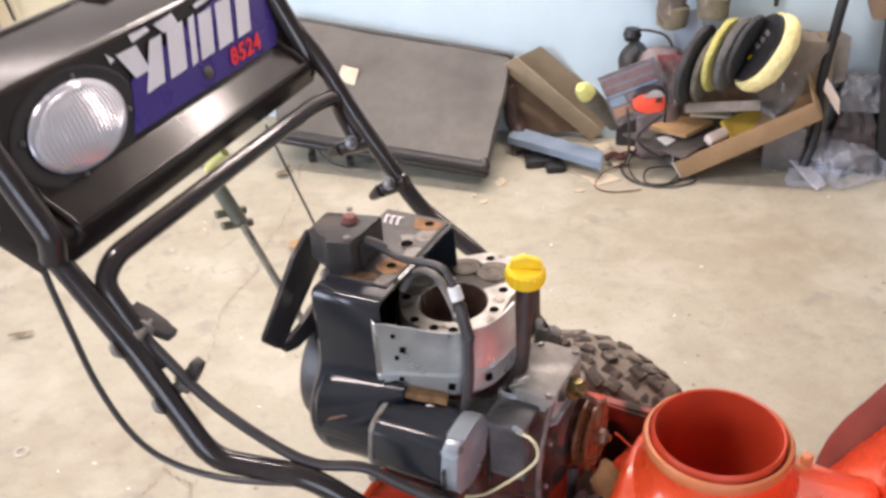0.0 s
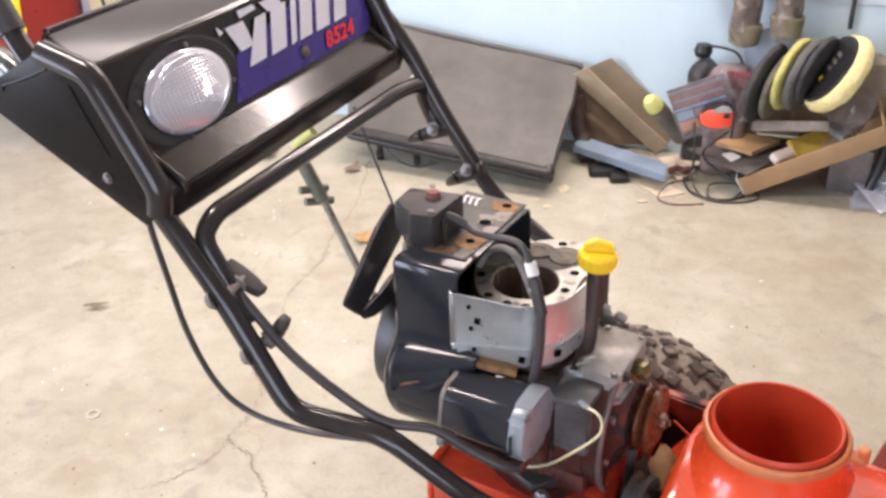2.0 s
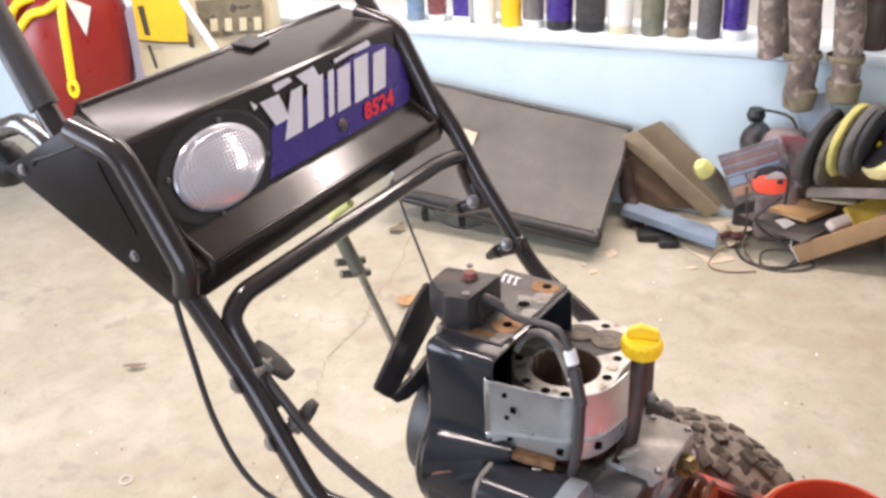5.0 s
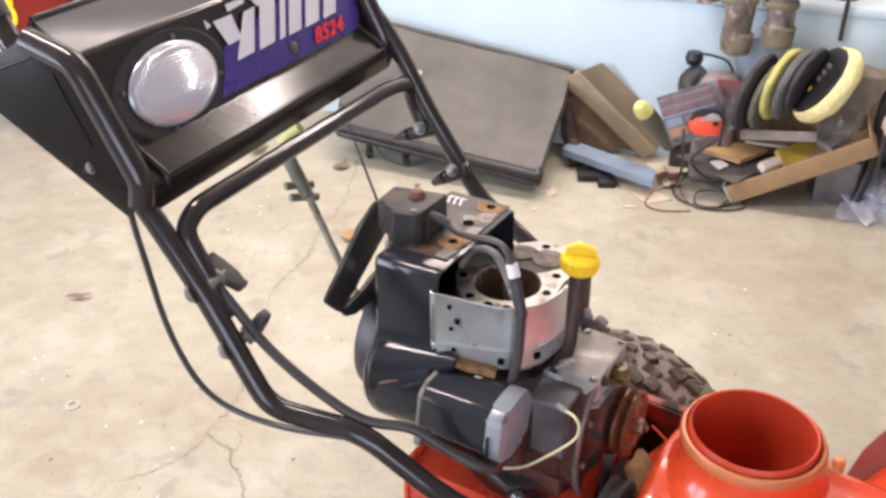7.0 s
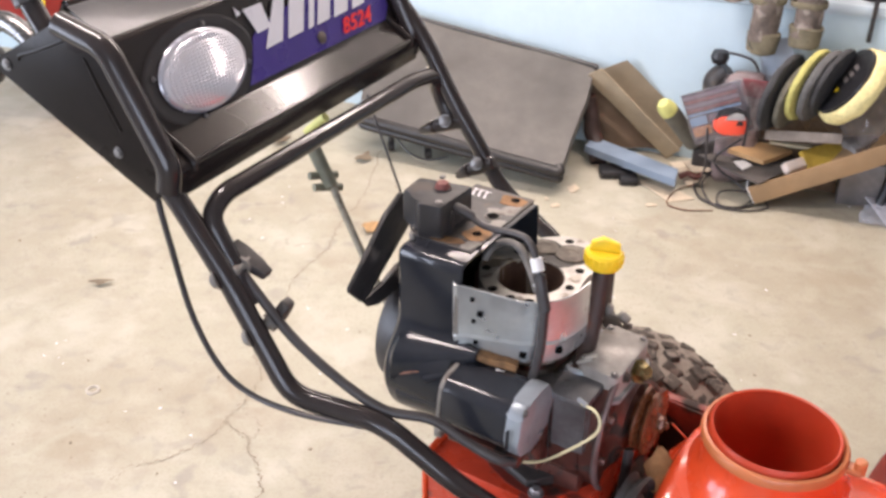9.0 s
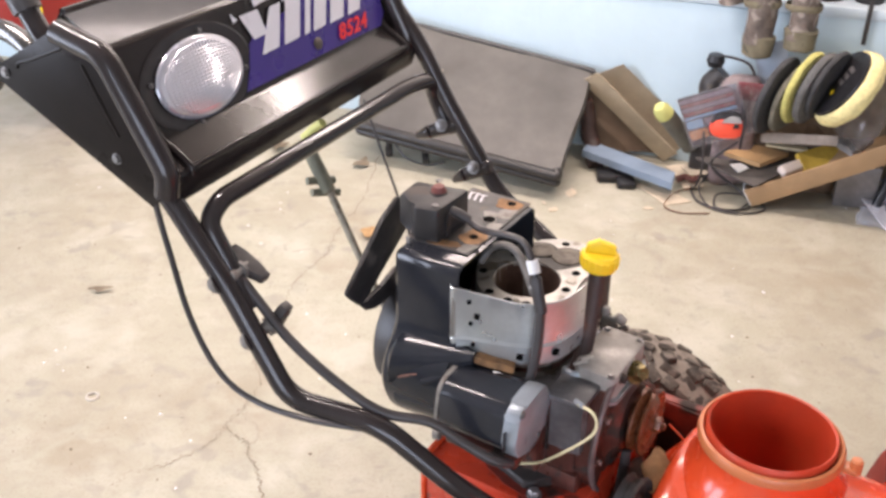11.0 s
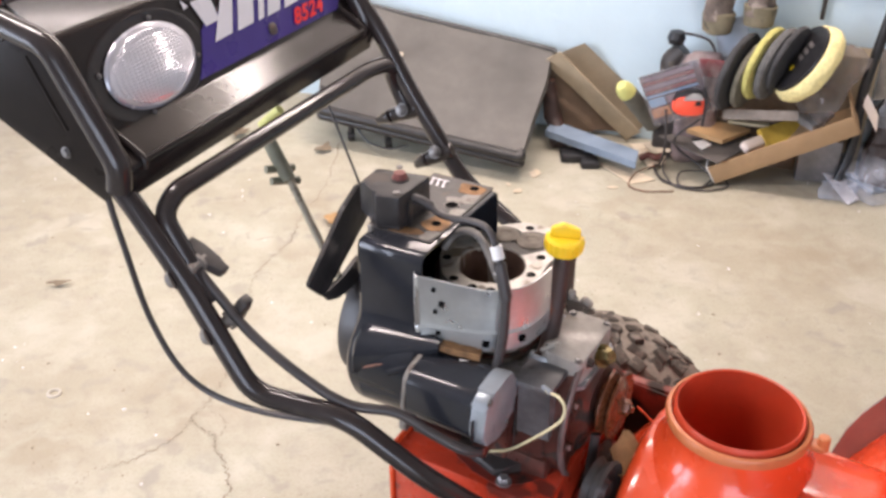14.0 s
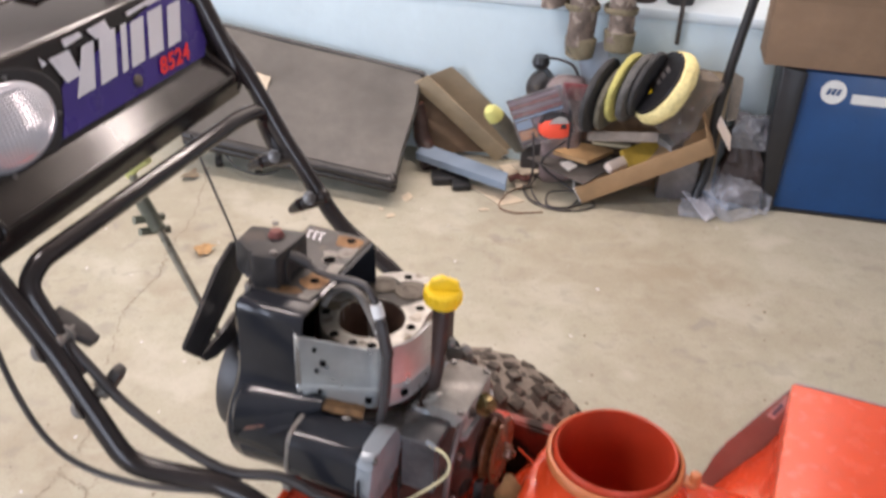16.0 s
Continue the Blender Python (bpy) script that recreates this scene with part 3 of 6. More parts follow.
# ---- the snow blower ----
BLOWER = pose(0.0712, 0.9814, 0, 0, 0, -30)
blower = thing("snow_blower", "orange-red walk-behind snow blower with its engine stripped open", "snow blower", BLOWER)
SKEW = Matrix.Translation((-0.3, 0, 0)) @ pose(0, 0, 0, 0, 0, 4.5) @ Matrix.Translation((0.3, 0, 0))


def basis(o, x, y):
    """A frame at o with local x towards x and local y as near as can be towards y."""
    o, x, y = Vector(o), Vector(x), Vector(y)
    a = (x - o).normalized()
    n = a.cross(y - o).normalized()
    return Matrix.Translation(o) @ Matrix((a, n.cross(a), n)).transposed().to_4x4()


def bolt(p, axis, r=0.008, h=0.006, mat=steel, parent=blower, name="bolt", sides=6):
    bm = join(lathe([(0, 0), (r * 1.35, 0), (r * 1.35, h * 0.3), (0, h * 0.3)], 16), lathe([(0, h * 0.3), (r, h * 0.3), (r, h), (r * 0.8, h * 1.25), (0, h * 1.25)], sides))
    return part(name, moved(bm, frame_on(p, axis)), mat, parent)


# handle tubes
near_tube = [(-0.560, -0.250, 1.105), (-0.473, -0.250, 0.945), (-0.425, -0.252, 0.890), (-0.298, -0.255, 0.793), (-0.226, -0.255, 0.701), (-0.174, -0.255, 0.617), (-0.146, -0.255, 0.572), (-0.041, -0.228, 0.562), (0.042, -0.2, 0.489), (0.115, -0.14, 0.40)]
far_tube = [(-0.500, 0.262, 1.055), (-0.440, 0.262, 0.965), (-0.309, 0.262, 0.819), (-0.257, 0.262, 0.733), (-0.164, 0.262, 0.605), (-0.06, 0.245, 0.555), (0.042, 0.2, 0.494), (0.10, 0.19, 0.43)]
for pts in (far_tube, near_tube):
    handle = part("handle_tube", tube(rounded(pts, 0.03), 0.0125, 16), black_paint, blower, "bent black painted steel handle tube")
crossbar = [(-0.205, -0.240, 0.665), (-0.260, -0.237, 0.757), (-0.261, -0.213, 0.775), (-0.277, 0.190, 0.779), (-0.280, 0.246, 0.771), (-0.280, 0.262, 0.735), (-0.262, 0.263, 0.70)]
part("crossbar", tube(rounded(crossbar, 0.045, 7), 0.0115, 14), black_paint, blower, "bent black crossbar between the handle tubes")

part("grip_sleeve", tube([(-0.5525, -0.250, 1.0913), (-0.482, -0.250, 0.9615)], 0.0165, 18), rubber, blower, "black rubber grip on the handle tube")

# control panel
TOPR, TOPF, SHB, SHF = (-0.4645, 0.9635), (-0.362, 0.949), (-0.332, 0.842), (-0.293, 0.817)


def bent(pts, r, n=5):
    """A section line with its corners rounded."""
    return [(p.x, p.z) for p in rounded([(f, 0, z) for f, z in pts], r, n)]


pan = strip(bent([(-0.480, 0.931), TOPR, TOPF, SHB, SHF, (-0.300, 0.783)], 0.007), -0.262, 0.262, thick=0.003)
for v in pan.verts:
    if v.co.x < -0.42 and v.co.y < 0:
        v.co.y += 0.036   # the rear corner is cut back
panel = part("control_panel", moved(pan, SKEW), black_satin, blower, "glossy black sheet metal control panel with a front shelf")
SIDE = [(-0.548, 0.897), (-0.513, 0.914), (-0.430, 0.960), (-0.368, 0.944), (-0.304, 0.822), (-0.309, 0.797), (-0.328, 0.776), (-0.523, 0.8845)]
for y in (-0.268, 0.262):
    side = slab([(f, z) for f, z in SIDE], 0.004, Matrix.Translation((0, y + 0.004, 0)) @ pose(0, 0, 0, 90), 0.0012)
    part("side_plate", moved(side, SKEW), black_side, panel, "black side plate of the control panel")
    e = y + (0.004 if y < 0 else -0.003)
    edge = tube(rounded([(-0.428, e, 0.957), (-0.366, e, 0.941), (-0.303, e, 0.821), (-0.309, e, 0.795)], 0.016), 0.0138, 18)
    part("side_rim", moved(edge, SKEW), black_paint, panel, "rounded rim of the side plate")
for f, z in ((-0.369, 0.826), (-0.517, 0.899)):
    bolt(SKEW @ Vector((f, -0.268, z)), (0, -1, 0), 0.005, 0.003, bolt_grey, panel, "side_bolt", 10)
for bead in ([(-0.496, 0.908), (-0.492, 0.914), (-0.469, 0.922), (-0.422, 0.941)], [(-0.396, 0.927), (-0.379, 0.891), (-0.360, 0.853)]):
    part("pressed_bead", moved(tube(smooth_line([(f, -0.2682, z) for f, z in bead]), 0.0018, 8), SKEW), black_side, panel)
part("top_notch", moved(moved(box(-0.016, 0.016, -0.022, 0.022, -0.001, 0.0035, 0.001), Matrix.Translation((-0.452, 0.050, 0.9632)) @ pose(0, 0, 0, 0, 8, 8)), SKEW), welder_black, panel, "dark notch in the panel top")
for y in (0.236, -0.236):
    part("shelf_bead", moved(tube(smooth_line([(-0.338, y, 0.856), (-0.331, y, 0.8445), (-0.312, y, 0.8325), (-0.295, y, 0.8200), (-0.294, y, 0.809)]), 0.0042, 10), SKEW), black_satin, panel, "rounded folded end of the shelf")
part("top_edge", moved(tube([(TOPR[0] + 0.002, -0.222, TOPR[1] - 0.003), (TOPR[0] + 0.002, 0.262, TOPR[1] - 0.003)], 0.0062, 16), SKEW), black_satin, panel, "rolled rear edge of the panel top")
part("shelf_lip", moved(tube([(-0.2945, -0.236, 0.8185), (-0.2945, 0.236, 0.8185)], 0.0034, 10), SKEW), black_satin, panel, "rounded front lip of the shelf")
# the panel's face: local x along the machine's width, local y up the face, local z out of it
up = Vector((TOPF[0] - SHB[0], 0, TOPF[1] - SHB[1])).normalized()
side_v = Vector((0, 1, 0))
FACE = SKEW @ Matrix.Translation((SHB[0], 0, SHB[1])) @ Matrix((side_v, up, side_v.cross(up))).transposed().to_4x4() @ Matrix.Translation((0, 0, 0.001))


def decal(name, outline, mat, lift, label="", parent=None):
    return part(name, slab(outline, 0.0006, FACE @ Matrix.Translation((0, 0, lift))), mat, parent or panel, label, False)


band = decal("decal", [(-0.085, 0.006), (0.226, 0.004), (0.240, 0.020), (0.240, 0.072), (0.215, 0.092), (0.17, 0.100), (0.05, 0.080), (-0.045, 0.064), (-0.056, 0.056), (-0.068, 0.03)], decal_blue, 0.001, "violet-blue decal with white and red lettering")
for outline in ([(-0.060, 0.091), (-0.025, 0.091), (-0.020, 0.060), (-0.046, 0.059)], [(-0.074, 0.097), (-0.065, 0.088), (-0.073, 0.086)],
                [(-0.030, 0.104), (0.002, 0.104), (0.005, 0.098), (-0.029, 0.095)], [(0.015, 0.102), (0.052, 0.104), (0.057, 0.087), (0.026, 0.088)],
                [(0.094, 0.101), (0.138, 0.104), (0.139, 0.099), (0.096, 0.096)], [(0.135, 0.104), (0.176, 0.106), (0.179, 0.098), (0.140, 0.097)]):
    decal("checker", outline, decal_white, 0.002, "", band)
# plain slanted white blocks in place of the maker's word
x = -0.041
for w, h in ((0.040, 0.050), (0.038, 0.052), (0.014, 0.052), (0.033, 0.050), (0.038, 0.052), (0.036, 0.048)):
    lean = 0.026
    decal("letter_block", [(x, 0.038), (x + w * 0.86, 0.039), (x + w * 0.86 + lean, 0.039 + h), (x + lean + (w * 0.3 if x < -0.04 else 0), 0.038 + h)], decal_white, 0.003, "", band)
    x += w + 0.006
txt = bpy.data.curves.new("model_number", "FONT")
txt.body, txt.size, txt.extrude, txt.shear, txt.space_character, txt.offset = "8524", 0.0275, 0.0003, 0.3, 1.08, 0.0009
num = new("model_number", txt)
bpy.context.view_layer.update()
me = bpy.data.meshes.new_from_object(num.evaluated_get(bpy.context.evaluated_depsgraph_get()))
bpy.data.objects.remove(num)
nm = bmesh.new()
nm.from_mesh(me)
moved(nm, FACE @ Matrix.Translation((0.118, 0.0125, 0.004)) @ Matrix.Diagonal((1.22, 1, 1, 1)))
part("number", nm, decal_red, band, "red model number", False)
part("panel_bolt", lathe([(0, 0), (0.008, 0), (0.008, 0.003), (0.005, 0.005), (0, 0.005)], 16, FACE @ Matrix.Translation((0.071, 0.021, 0.0015))), bolt_brown, panel, "dull brown bolt head")

# headlight
LAMP = FACE @ Matrix.Translation((-0.150, 0.046, 0.0)) @ Matrix.Diagonal((1.12, 0.70, 0.5, 1))
head = part("headlight", lathe([(0.063, 0), (0.0645, 0.004), (0.063, 0.009), (0.0605, 0.011)], 40, LAMP), lamp_rim, blower, "round clear headlight with a ribbed lens")


def ribbed_lens():
    """A domed lens with a fine grid of prisms in its middle."""
    bm = bmesh.new()
    n, r = 44, 0.0615
    grid = {}
    for i in range(n + 1):
        for j in range(n + 1):
            u, v = 2 * i / n - 1, 2 * j / n - 1
            x = u * math.sqrt(1 - v * v / 2) * r
            y = v * math.sqrt(1 - u * u / 2) * r
            d = math.hypot(x, y) / r
            z = 0.010 + 0.016 * (1 - d * d)
            if d < 0.90:
                z += 0.0024 * (i % 2) * (j % 2 if abs(v) < 0.75 else 1)
            grid[i, j] = bm.verts.new((x, y, z))
    for i in range(n):
        for j in range(n):
            bm.faces.new((grid[i, j], grid[i + 1, j], grid[i + 1, j + 1], grid[i, j + 1]))
    return bm


part("lens", moved(ribbed_lens(), LAMP), lens_glass, head, "ribbed clear headlight lens", False)
part("lamp_recess", lathe([(0.066, 0.0), (0.076, 0.0), (0.080, 0.002), (0.084, 0.0)], 40, LAMP), black_paint, head)
for a in (75, 165, 255, 345):
    bolt(LAMP @ Vector((0.070 * math.cos(radians(a)), 0.070 * math.sin(radians(a)), 0.002)), FACE.to_3x3() @ Vector((0, 0, 1)), 0.0024, 0.002, bolt_grey, head, "lamp_screw", 8)

# chrome speed lever and its grip, behind the panel
part("shift_lever", tube(smooth_line([(-0.70, -0.20, 0.875), (-0.62, -0.215, 0.905), (-0.575, -0.22, 0.916), (-0.53, -0.222, 0.898), (-0.50, -0.225, 0.85)]), 0.0125, 14), dark_chrome, blower, "bent chrome lever behind the panel")

part("lever_knob", lathe([(0, -0.028), (0.018, -0.024), (0.027, -0.008), (0.027, 0.010), (0.016, 0.026), (0, 0.030)], 24, Matrix.Translation((-0.672, -0.20, 0.842))), welder_black, blower, "round black lever knob")

# bolts, wing knobs and brackets on the handle
for f, z in ((-0.230, 0.701), (-0.191, 0.640)):
    bolt(Vector((f, -0.264, z)), (-0.7, -0.5, -0.4), 0.0085, 0.006, worn_grey, handle, "handle_bolt", 12)


def knob(p, a, c, parent):
    """A plastic wing knob: a hub on a stem, with two blunt wings from a to c."""
    p, a, c = Vector(p), Vector(a), Vector(c)
    mid = a.lerp(c, 0.5)
    along = (c - a).normalized()
    half = (c - a).length / 2
    m = basis(mid, mid + along, mid + Vector((0, 1, 0)))
    wing = slab([(-half, -0.004), (-half * 0.4, -0.009), (half * 0.4, -0.009), (half, -0.004), (half * 1.02, 0.010), (half * 0.45, 0.007), (-half * 0.45, 0.007), (-half * 1.02, 0.010)], 0.013, m @ Matrix.Translation((0, 0, -0.0065)), 0.003)
    ob = part("wing_knob", wing, dusty_black, parent, "dusty black plastic wing knob")
    part("knob_stem", join(rod(p, mid, 0.0068, 14, 0.001), lathe([(0.0068, -0.002), (0.0105, -0.002), (0.0105, 0.002), (0.0068, 0.002)], 20, frame_on(p.lerp(mid, 0.62), mid - p))), worn_grey, ob, "worn grey metal stem and washer")
    return ob


knob((-0.222, -0.250, 0.705), (-0.2472, -0.222, 0.7191), (-0.200, -0.220, 0.693), handle)
knob((-0.196, -0.250, 0.636), (-0.197, -0.224, 0.626), (-0.1711, -0.222, 0.6689), handle)
for f, z, g, y in ((-0.257, 0.700, -0.306, 0.673), (-0.201, 0.645, -0.239, 0.615)):
    lug = join(rod((f + 0.021, 0.261, z + 0.004), ((f + g) / 2, 0.252, (z + y) / 2), 0.0125, 14, 0.003, 0.011), rod(((f + g) / 2, 0.252, (z + y) / 2), (g, 0.250, y), 0.011, 14, 0.002, 0.006))
    part("tube_bracket", lug, black_paint, handle, "small black lug bolted to the handle tube")
    bolt(Vector((f, 0.243, z + 0.004)), (0, -1, 0.4), 0.0075, 0.004, bolt_grey, handle, "bracket_bolt", 12)

# cables
part("control_cable", tube(smooth_line([(-0.30, -0.265, 0.80), (-0.306, -0.265, 0.777), (-0.293, -0.267, 0.717), (-0.276, -0.267, 0.640), (-0.243, -0.267, 0.581), (-0.195, -0.267, 0.559), (-0.121, -0.265, 0.562), (-0.05, -0.235, 0.555)]), 0.0036, 8), rubber, blower, "thin black control cable hanging in a loop")
part("drain_hose", tube(smooth_line([(-0.250, -0.240, 0.735), (-0.198, -0.236, 0.676), (-0.153, -0.234, 0.633), (-0.092, -0.227, 0.593), (-0.045, -0.215, 0.568), (0.00, -0.19, 0.557), (0.035, -0.176, 0.533), (0.070, -0.165, 0.515), (0.085, -0.15, 0.506)]), 0.0058, 10), rubber, blower, "black cable running down to the engine")
part("clutch_cable", tube([(-0.33, 0.15, 0.76), (-0.312, 0.15, 0.713), (-0.277, 0.15, 0.628), (-0.25, 0.15, 0.55)], 0.0018, 6), rubber, blower, "thin black clutch cable")
crank = part("chute_crank", tube([(-0.415, 0.12, 0.700), (-0.401, 0.12, 0.651), (-0.378, 0.12, 0.615), (-0.328, 0.12, 0.517), (-0.27, 0.12, 0.42), (-0.20, 0.10, 0.33)], 0.0058, 10), rod_grey, blower, "slim olive crank rod of the chute")
part("crank_joint", join(rod((-0.412, 0.12, 0.672), (-0.378, 0.12, 0.612), 0.011, 12, 0.003), rod((-0.404, 0.10, 0.632), (-0.384, 0.14, 0.624), 0.006), rod((-0.396, 0.10, 0.615), (-0.376, 0.14, 0.605), 0.006)), olive, crank, "worn universal joint of the crank")
part("crank_grip", wobble(tube([(-0.420, 0.12, 0.692), (-0.404, 0.12, 0.707), (-0.384, 0.12, 0.724)], 0.0066, 12), 0.002, 30), lime, crank, "pale lime grip")

# tractor frame
frame_bm = box(-0.058, 0.152, -0.115, 0.18, 0.15, 0.420, 0.005)
body = part("tractor_frame", frame_bm, frame_red, blower, "orange-red sheet steel tractor frame, oily on top")
part("frame_flange", join(box(0.148, 0.160, -0.118, -0.108, 0.30, 0.424, 0.003), box(-0.062, -0.054, -0.118, 0.18, 0.30, 0.424, 0.003)), orange_paint, body, "orange-red folded edge")
part("engine_plate", wobble(slab([(0.0, -0.066), (0.028, -0.080), (0.078, -0.099), (0.090, -0.090), (0.108, -0.062), (0.130, -0.044), (0.150, 0.0), (0.150, 0.13), (0.0, 0.13)], 0.012, Matrix.Translation((0, 0, 0.4207)), 0.003), 0.0015, 30), dusty_black, body, "oil-stained engine mounting plate")
part("oil_patch", wobble(slab([(0.022, -0.090), (0.050, -0.101), (0.092, -0.108), (0.122, -0.082), (0.140, -0.050), (0.10, -0.04), (0.03, -0.06), (0.0, -0.070)], 0.0012, Matrix.Translation((0, 0, 0.4203))), 0.004, 40), oily_shaded_red, body, "dark oily film on the frame")
for f, l in ((0.092, -0.100),):
    bolt((f, l, 0.421), (0, 0, 1), 0.0075, 0.007, dull_steel, body, "frame_bolt")


# wheels
def wheel(l0, l1):
    """A tractor-tread wheel; the tyre carries blocks set in rows."""
    R, mid, half = 0.196, (l0 + l1) / 2, (l1 - l0) / 2
    hub = frame_on((0.072, mid, 0.205), (0, 1, 0))
    prof = [(0.105, -half * 0.8), (0.13, -half), (0.165, -half * 1.02), (R - 0.004, -half * 0.82), (R, -half * 0.5), (R, half * 0.5), (R - 0.004, half * 0.82), (0.165, half * 1.02), (0.13, half), (0.105, half * 0.8)]
    w = part("wheel", lathe([(0.0, -0.03), (0.03, -0.03), (0.035, -0.012), (0.10, -0.012), (0.108, -half * 0.85), (0.108, half * 0.85), (0.10, 0.012), (0.035, 0.012), (0.03, 0.03), (0, 0.03)], 32, hub), orange_paint, blower, "orange-red steel wheel rim")
    part("tyre", lathe(prof, 56, hub), tyre_rubber, w, "dusty knobbly black tyre")
    blocks = []
    rng = random.Random(7)
    for k in range(32):
        for s, off in ((-1.05, 0.0), (1.05, 0.5), (-0.55, 0.55), (0.55, 0.05), (0.0, 0.3)):
            a = 2 * math.pi * (k + off + rng.uniform(-0.14, 0.14)) / 32
            t = Matrix.Rotation(a, 4, "Z") @ Matrix.Translation((R - 0.002 - 0.010 * abs(s), 0, s * half * 0.70)) @ pose(0, 0, 0, 24 * (1 if s > 0 else -1) + rng.uniform(-25, 25), -24 * s, 0)
            b = box(-0.010, 0.0095, -0.0125 * rng.uniform(0.6, 1.4), 0.0125 * rng.uniform(0.6, 1.4), -half * 0.17 * rng.uniform(0.6, 1.2), half * 0.13 * rng.uniform(0.6, 1.4), 0.0015, 1)
            blocks.append(moved(wobble(b, 0.004, 60, k + off), hub @ t))
    part("tread", join(*blocks), tyre_dark, w, "dark worn tread blocks")
    return w


wheel(0.235, 0.345)
wheel(-0.345, -0.235)
part("axle", rod((0.072, -0.30, 0.205), (0.072, 0.30, 0.205), 0.012), dull_steel, blower)

# chute ring, neck and impeller drum
CH = Matrix.Translation((0.320, 0.058, 0.001)) @ Matrix.Diagonal((0.982, 0.982, 1, 1))


def drum_shell():
    """The round housing with a hole in its top, where the chute neck stands."""
    prof = [(0, 0), (0.176, 0), (0.184, 0.004), (0.188, 0.012)] + [(0.188, 0.012 + 0.009 * k) for k in range(1, 30)] + [(0.184, 0.281), (0.176, 0.285), (0, 0.285)]
    bm = lathe(prof, 112, frame_on((0.215, 0.045, 0.262), (1, 0, 0)))
    hole = [f for f in bm.faces if f.calc_center_median().z > 0.35 and (f.calc_center_median() - Vector((0.320, 0.058, f.calc_center_median().z))).length < 0.088]
    bmesh.ops.delete(bm, geom=hole, context="FACES")
    return bm


drum = part("impeller_housing", drum_shell(), orange_paint, blower, "orange-red round impeller housing")
neck = part("chute_neck", lathe([(0.140, 0.385), (0.122, 0.414), (0.107, 0.434), (0.096, 0.447), (0.088, 0.459), (0.0835, 0.471), (0.0812, 0.483), (0.080, 0.491), (0.0755, 0.486), (0.0755, 0.44), (0.076, 0.36), (0.077, 0.26)], 56, CH), orange_paint, blower, "orange-red chute neck, open at the top")
part("chute_ring", lathe([(0.0775, 0.494), (0.0780, 0.503), (0.0805, 0.5075), (0.0840, 0.5065), (0.0862, 0.502), (0.0855, 0.495), (0.079, 0.490)], 64, CH, True), orange_edge, neck, "worn pale rim of the chute ring")
part("chute_liner", lathe([(0.0768, 0.490), (0.0770, 0.511), (0.0752, 0.5145), (0.0728, 0.513), (0.0722, 0.40), (0.0735, 0.24)], 64, CH), liner_red, neck, "dull scoured red inner wall")
part("ring_tab", join(box(0.398, 0.421, 0.051, 0.069, 0.492, 0.500, 0.003), rod((0.417, 0.060, 0.492), (0.417, 0.060, 0.512), 0.007, 12, 0.002)), orange_edge, neck, "small bolted tab on the chute ring")

# auger bucket
sec = [(0.80, 0.505), (0.62, 0.505), (0.513, 0.5045), (0.508, 0.502), (0.506, 0.490), (0.508, 0.420), (0.495, 0.385), (0.466, 0.337), (0.440, 0.290), (0.424, 0.25), (0.41, 0.18), (0.44, 0.09), (0.50, 0.03), (0.60, 0.012)]
bucket = part("auger_housing", strip(sec, -0.295, 0.30, thick=0.004), orange_paint, blower, "orange-red auger housing with a flat top lip")
SIDEP = [(0.80, 0.505), (0.512, 0.5055), (0.503, 0.485), (0.482, 0.447), (0.464, 0.412), (0.445, 0.378), (0.430, 0.342), (0.420, 0.297), (0.417, 0.255), (0.405, 0.14), (0.43, 0.06), (0.50, 0.02), (0.70, 0.012), (0.80, 0.25)]
for l in (0.302, -0.299):
    part("end_plate", slab(SIDEP, 0.004, Matrix.Translation((0, l + 0.004, 0)) @ pose(0, 0, 0, 90), 0.001), scuffed_steel, bucket, "scuffed grey steel end plate of the bucket")

decal_plate = part("warning_decal", slab([(0.486, 0.440), (0.497, 0.436), (0.514, 0.476), (0.505, 0.482)], 0.0006, Matrix.Translation((0, 0.3015, 0)) @ pose(0, 0, 0, 90)), decal_white, bucket, "small white sticker on the end plate", False)
part("decal_mark", slab([(0.492, 0.446), (0.497, 0.444), (0.505, 0.464), (0.500, 0.467)], 0.0004, Matrix.Translation((0, 0.3007, 0)) @ pose(0, 0, 0, 90)), pkg_blue, decal_plate, "", False)

# ---- the engine ----
def shell(profile, rings, deep):
    """A sheet-metal box: an outline in y, z swept along x through (x, inset) rings, closed at the back and open in front."""
    pts = [Vector((0, y, z)) for y, z in profile]
    n = len(pts)
    inward = []
    for i in range(n):
        d = (pts[(i + 1) % n] - pts[i - 1]).normalized()
        inward.append(Vector((0, -d.z, d.y)))
    area = sum(pts[i].y * pts[(i + 1) % n].z - pts[(i + 1) % n].y * pts[i].z for i in range(n))
    turn = 1 if area > 0 else -1
    bm = bmesh.new()
    rows = [[bm.verts.new((x, (p + v * inset * turn).y, (p + v * inset * turn).z)) for p, v in zip(pts, inward)] for x, inset in rings]
    for p, q in zip(rows, rows[1:]):
        for i in range(n):
            j = (i + 1) % n
            bm.faces.new((p[i], p[j], q[j], q[i]))
    bm.faces.new(rows[0][::-1])
    if deep:
        bm.faces.new(rows[-1])
    return bm


block = part("engine_block", wobble(box(-0.03, 0.135, -0.062, 0.115, 0.436, 0.535, 0.012), 0.002, 30), alloy, blower, "oily grey cast alloy engine block")
PTO = Vector((0, 0.034, 0.480))
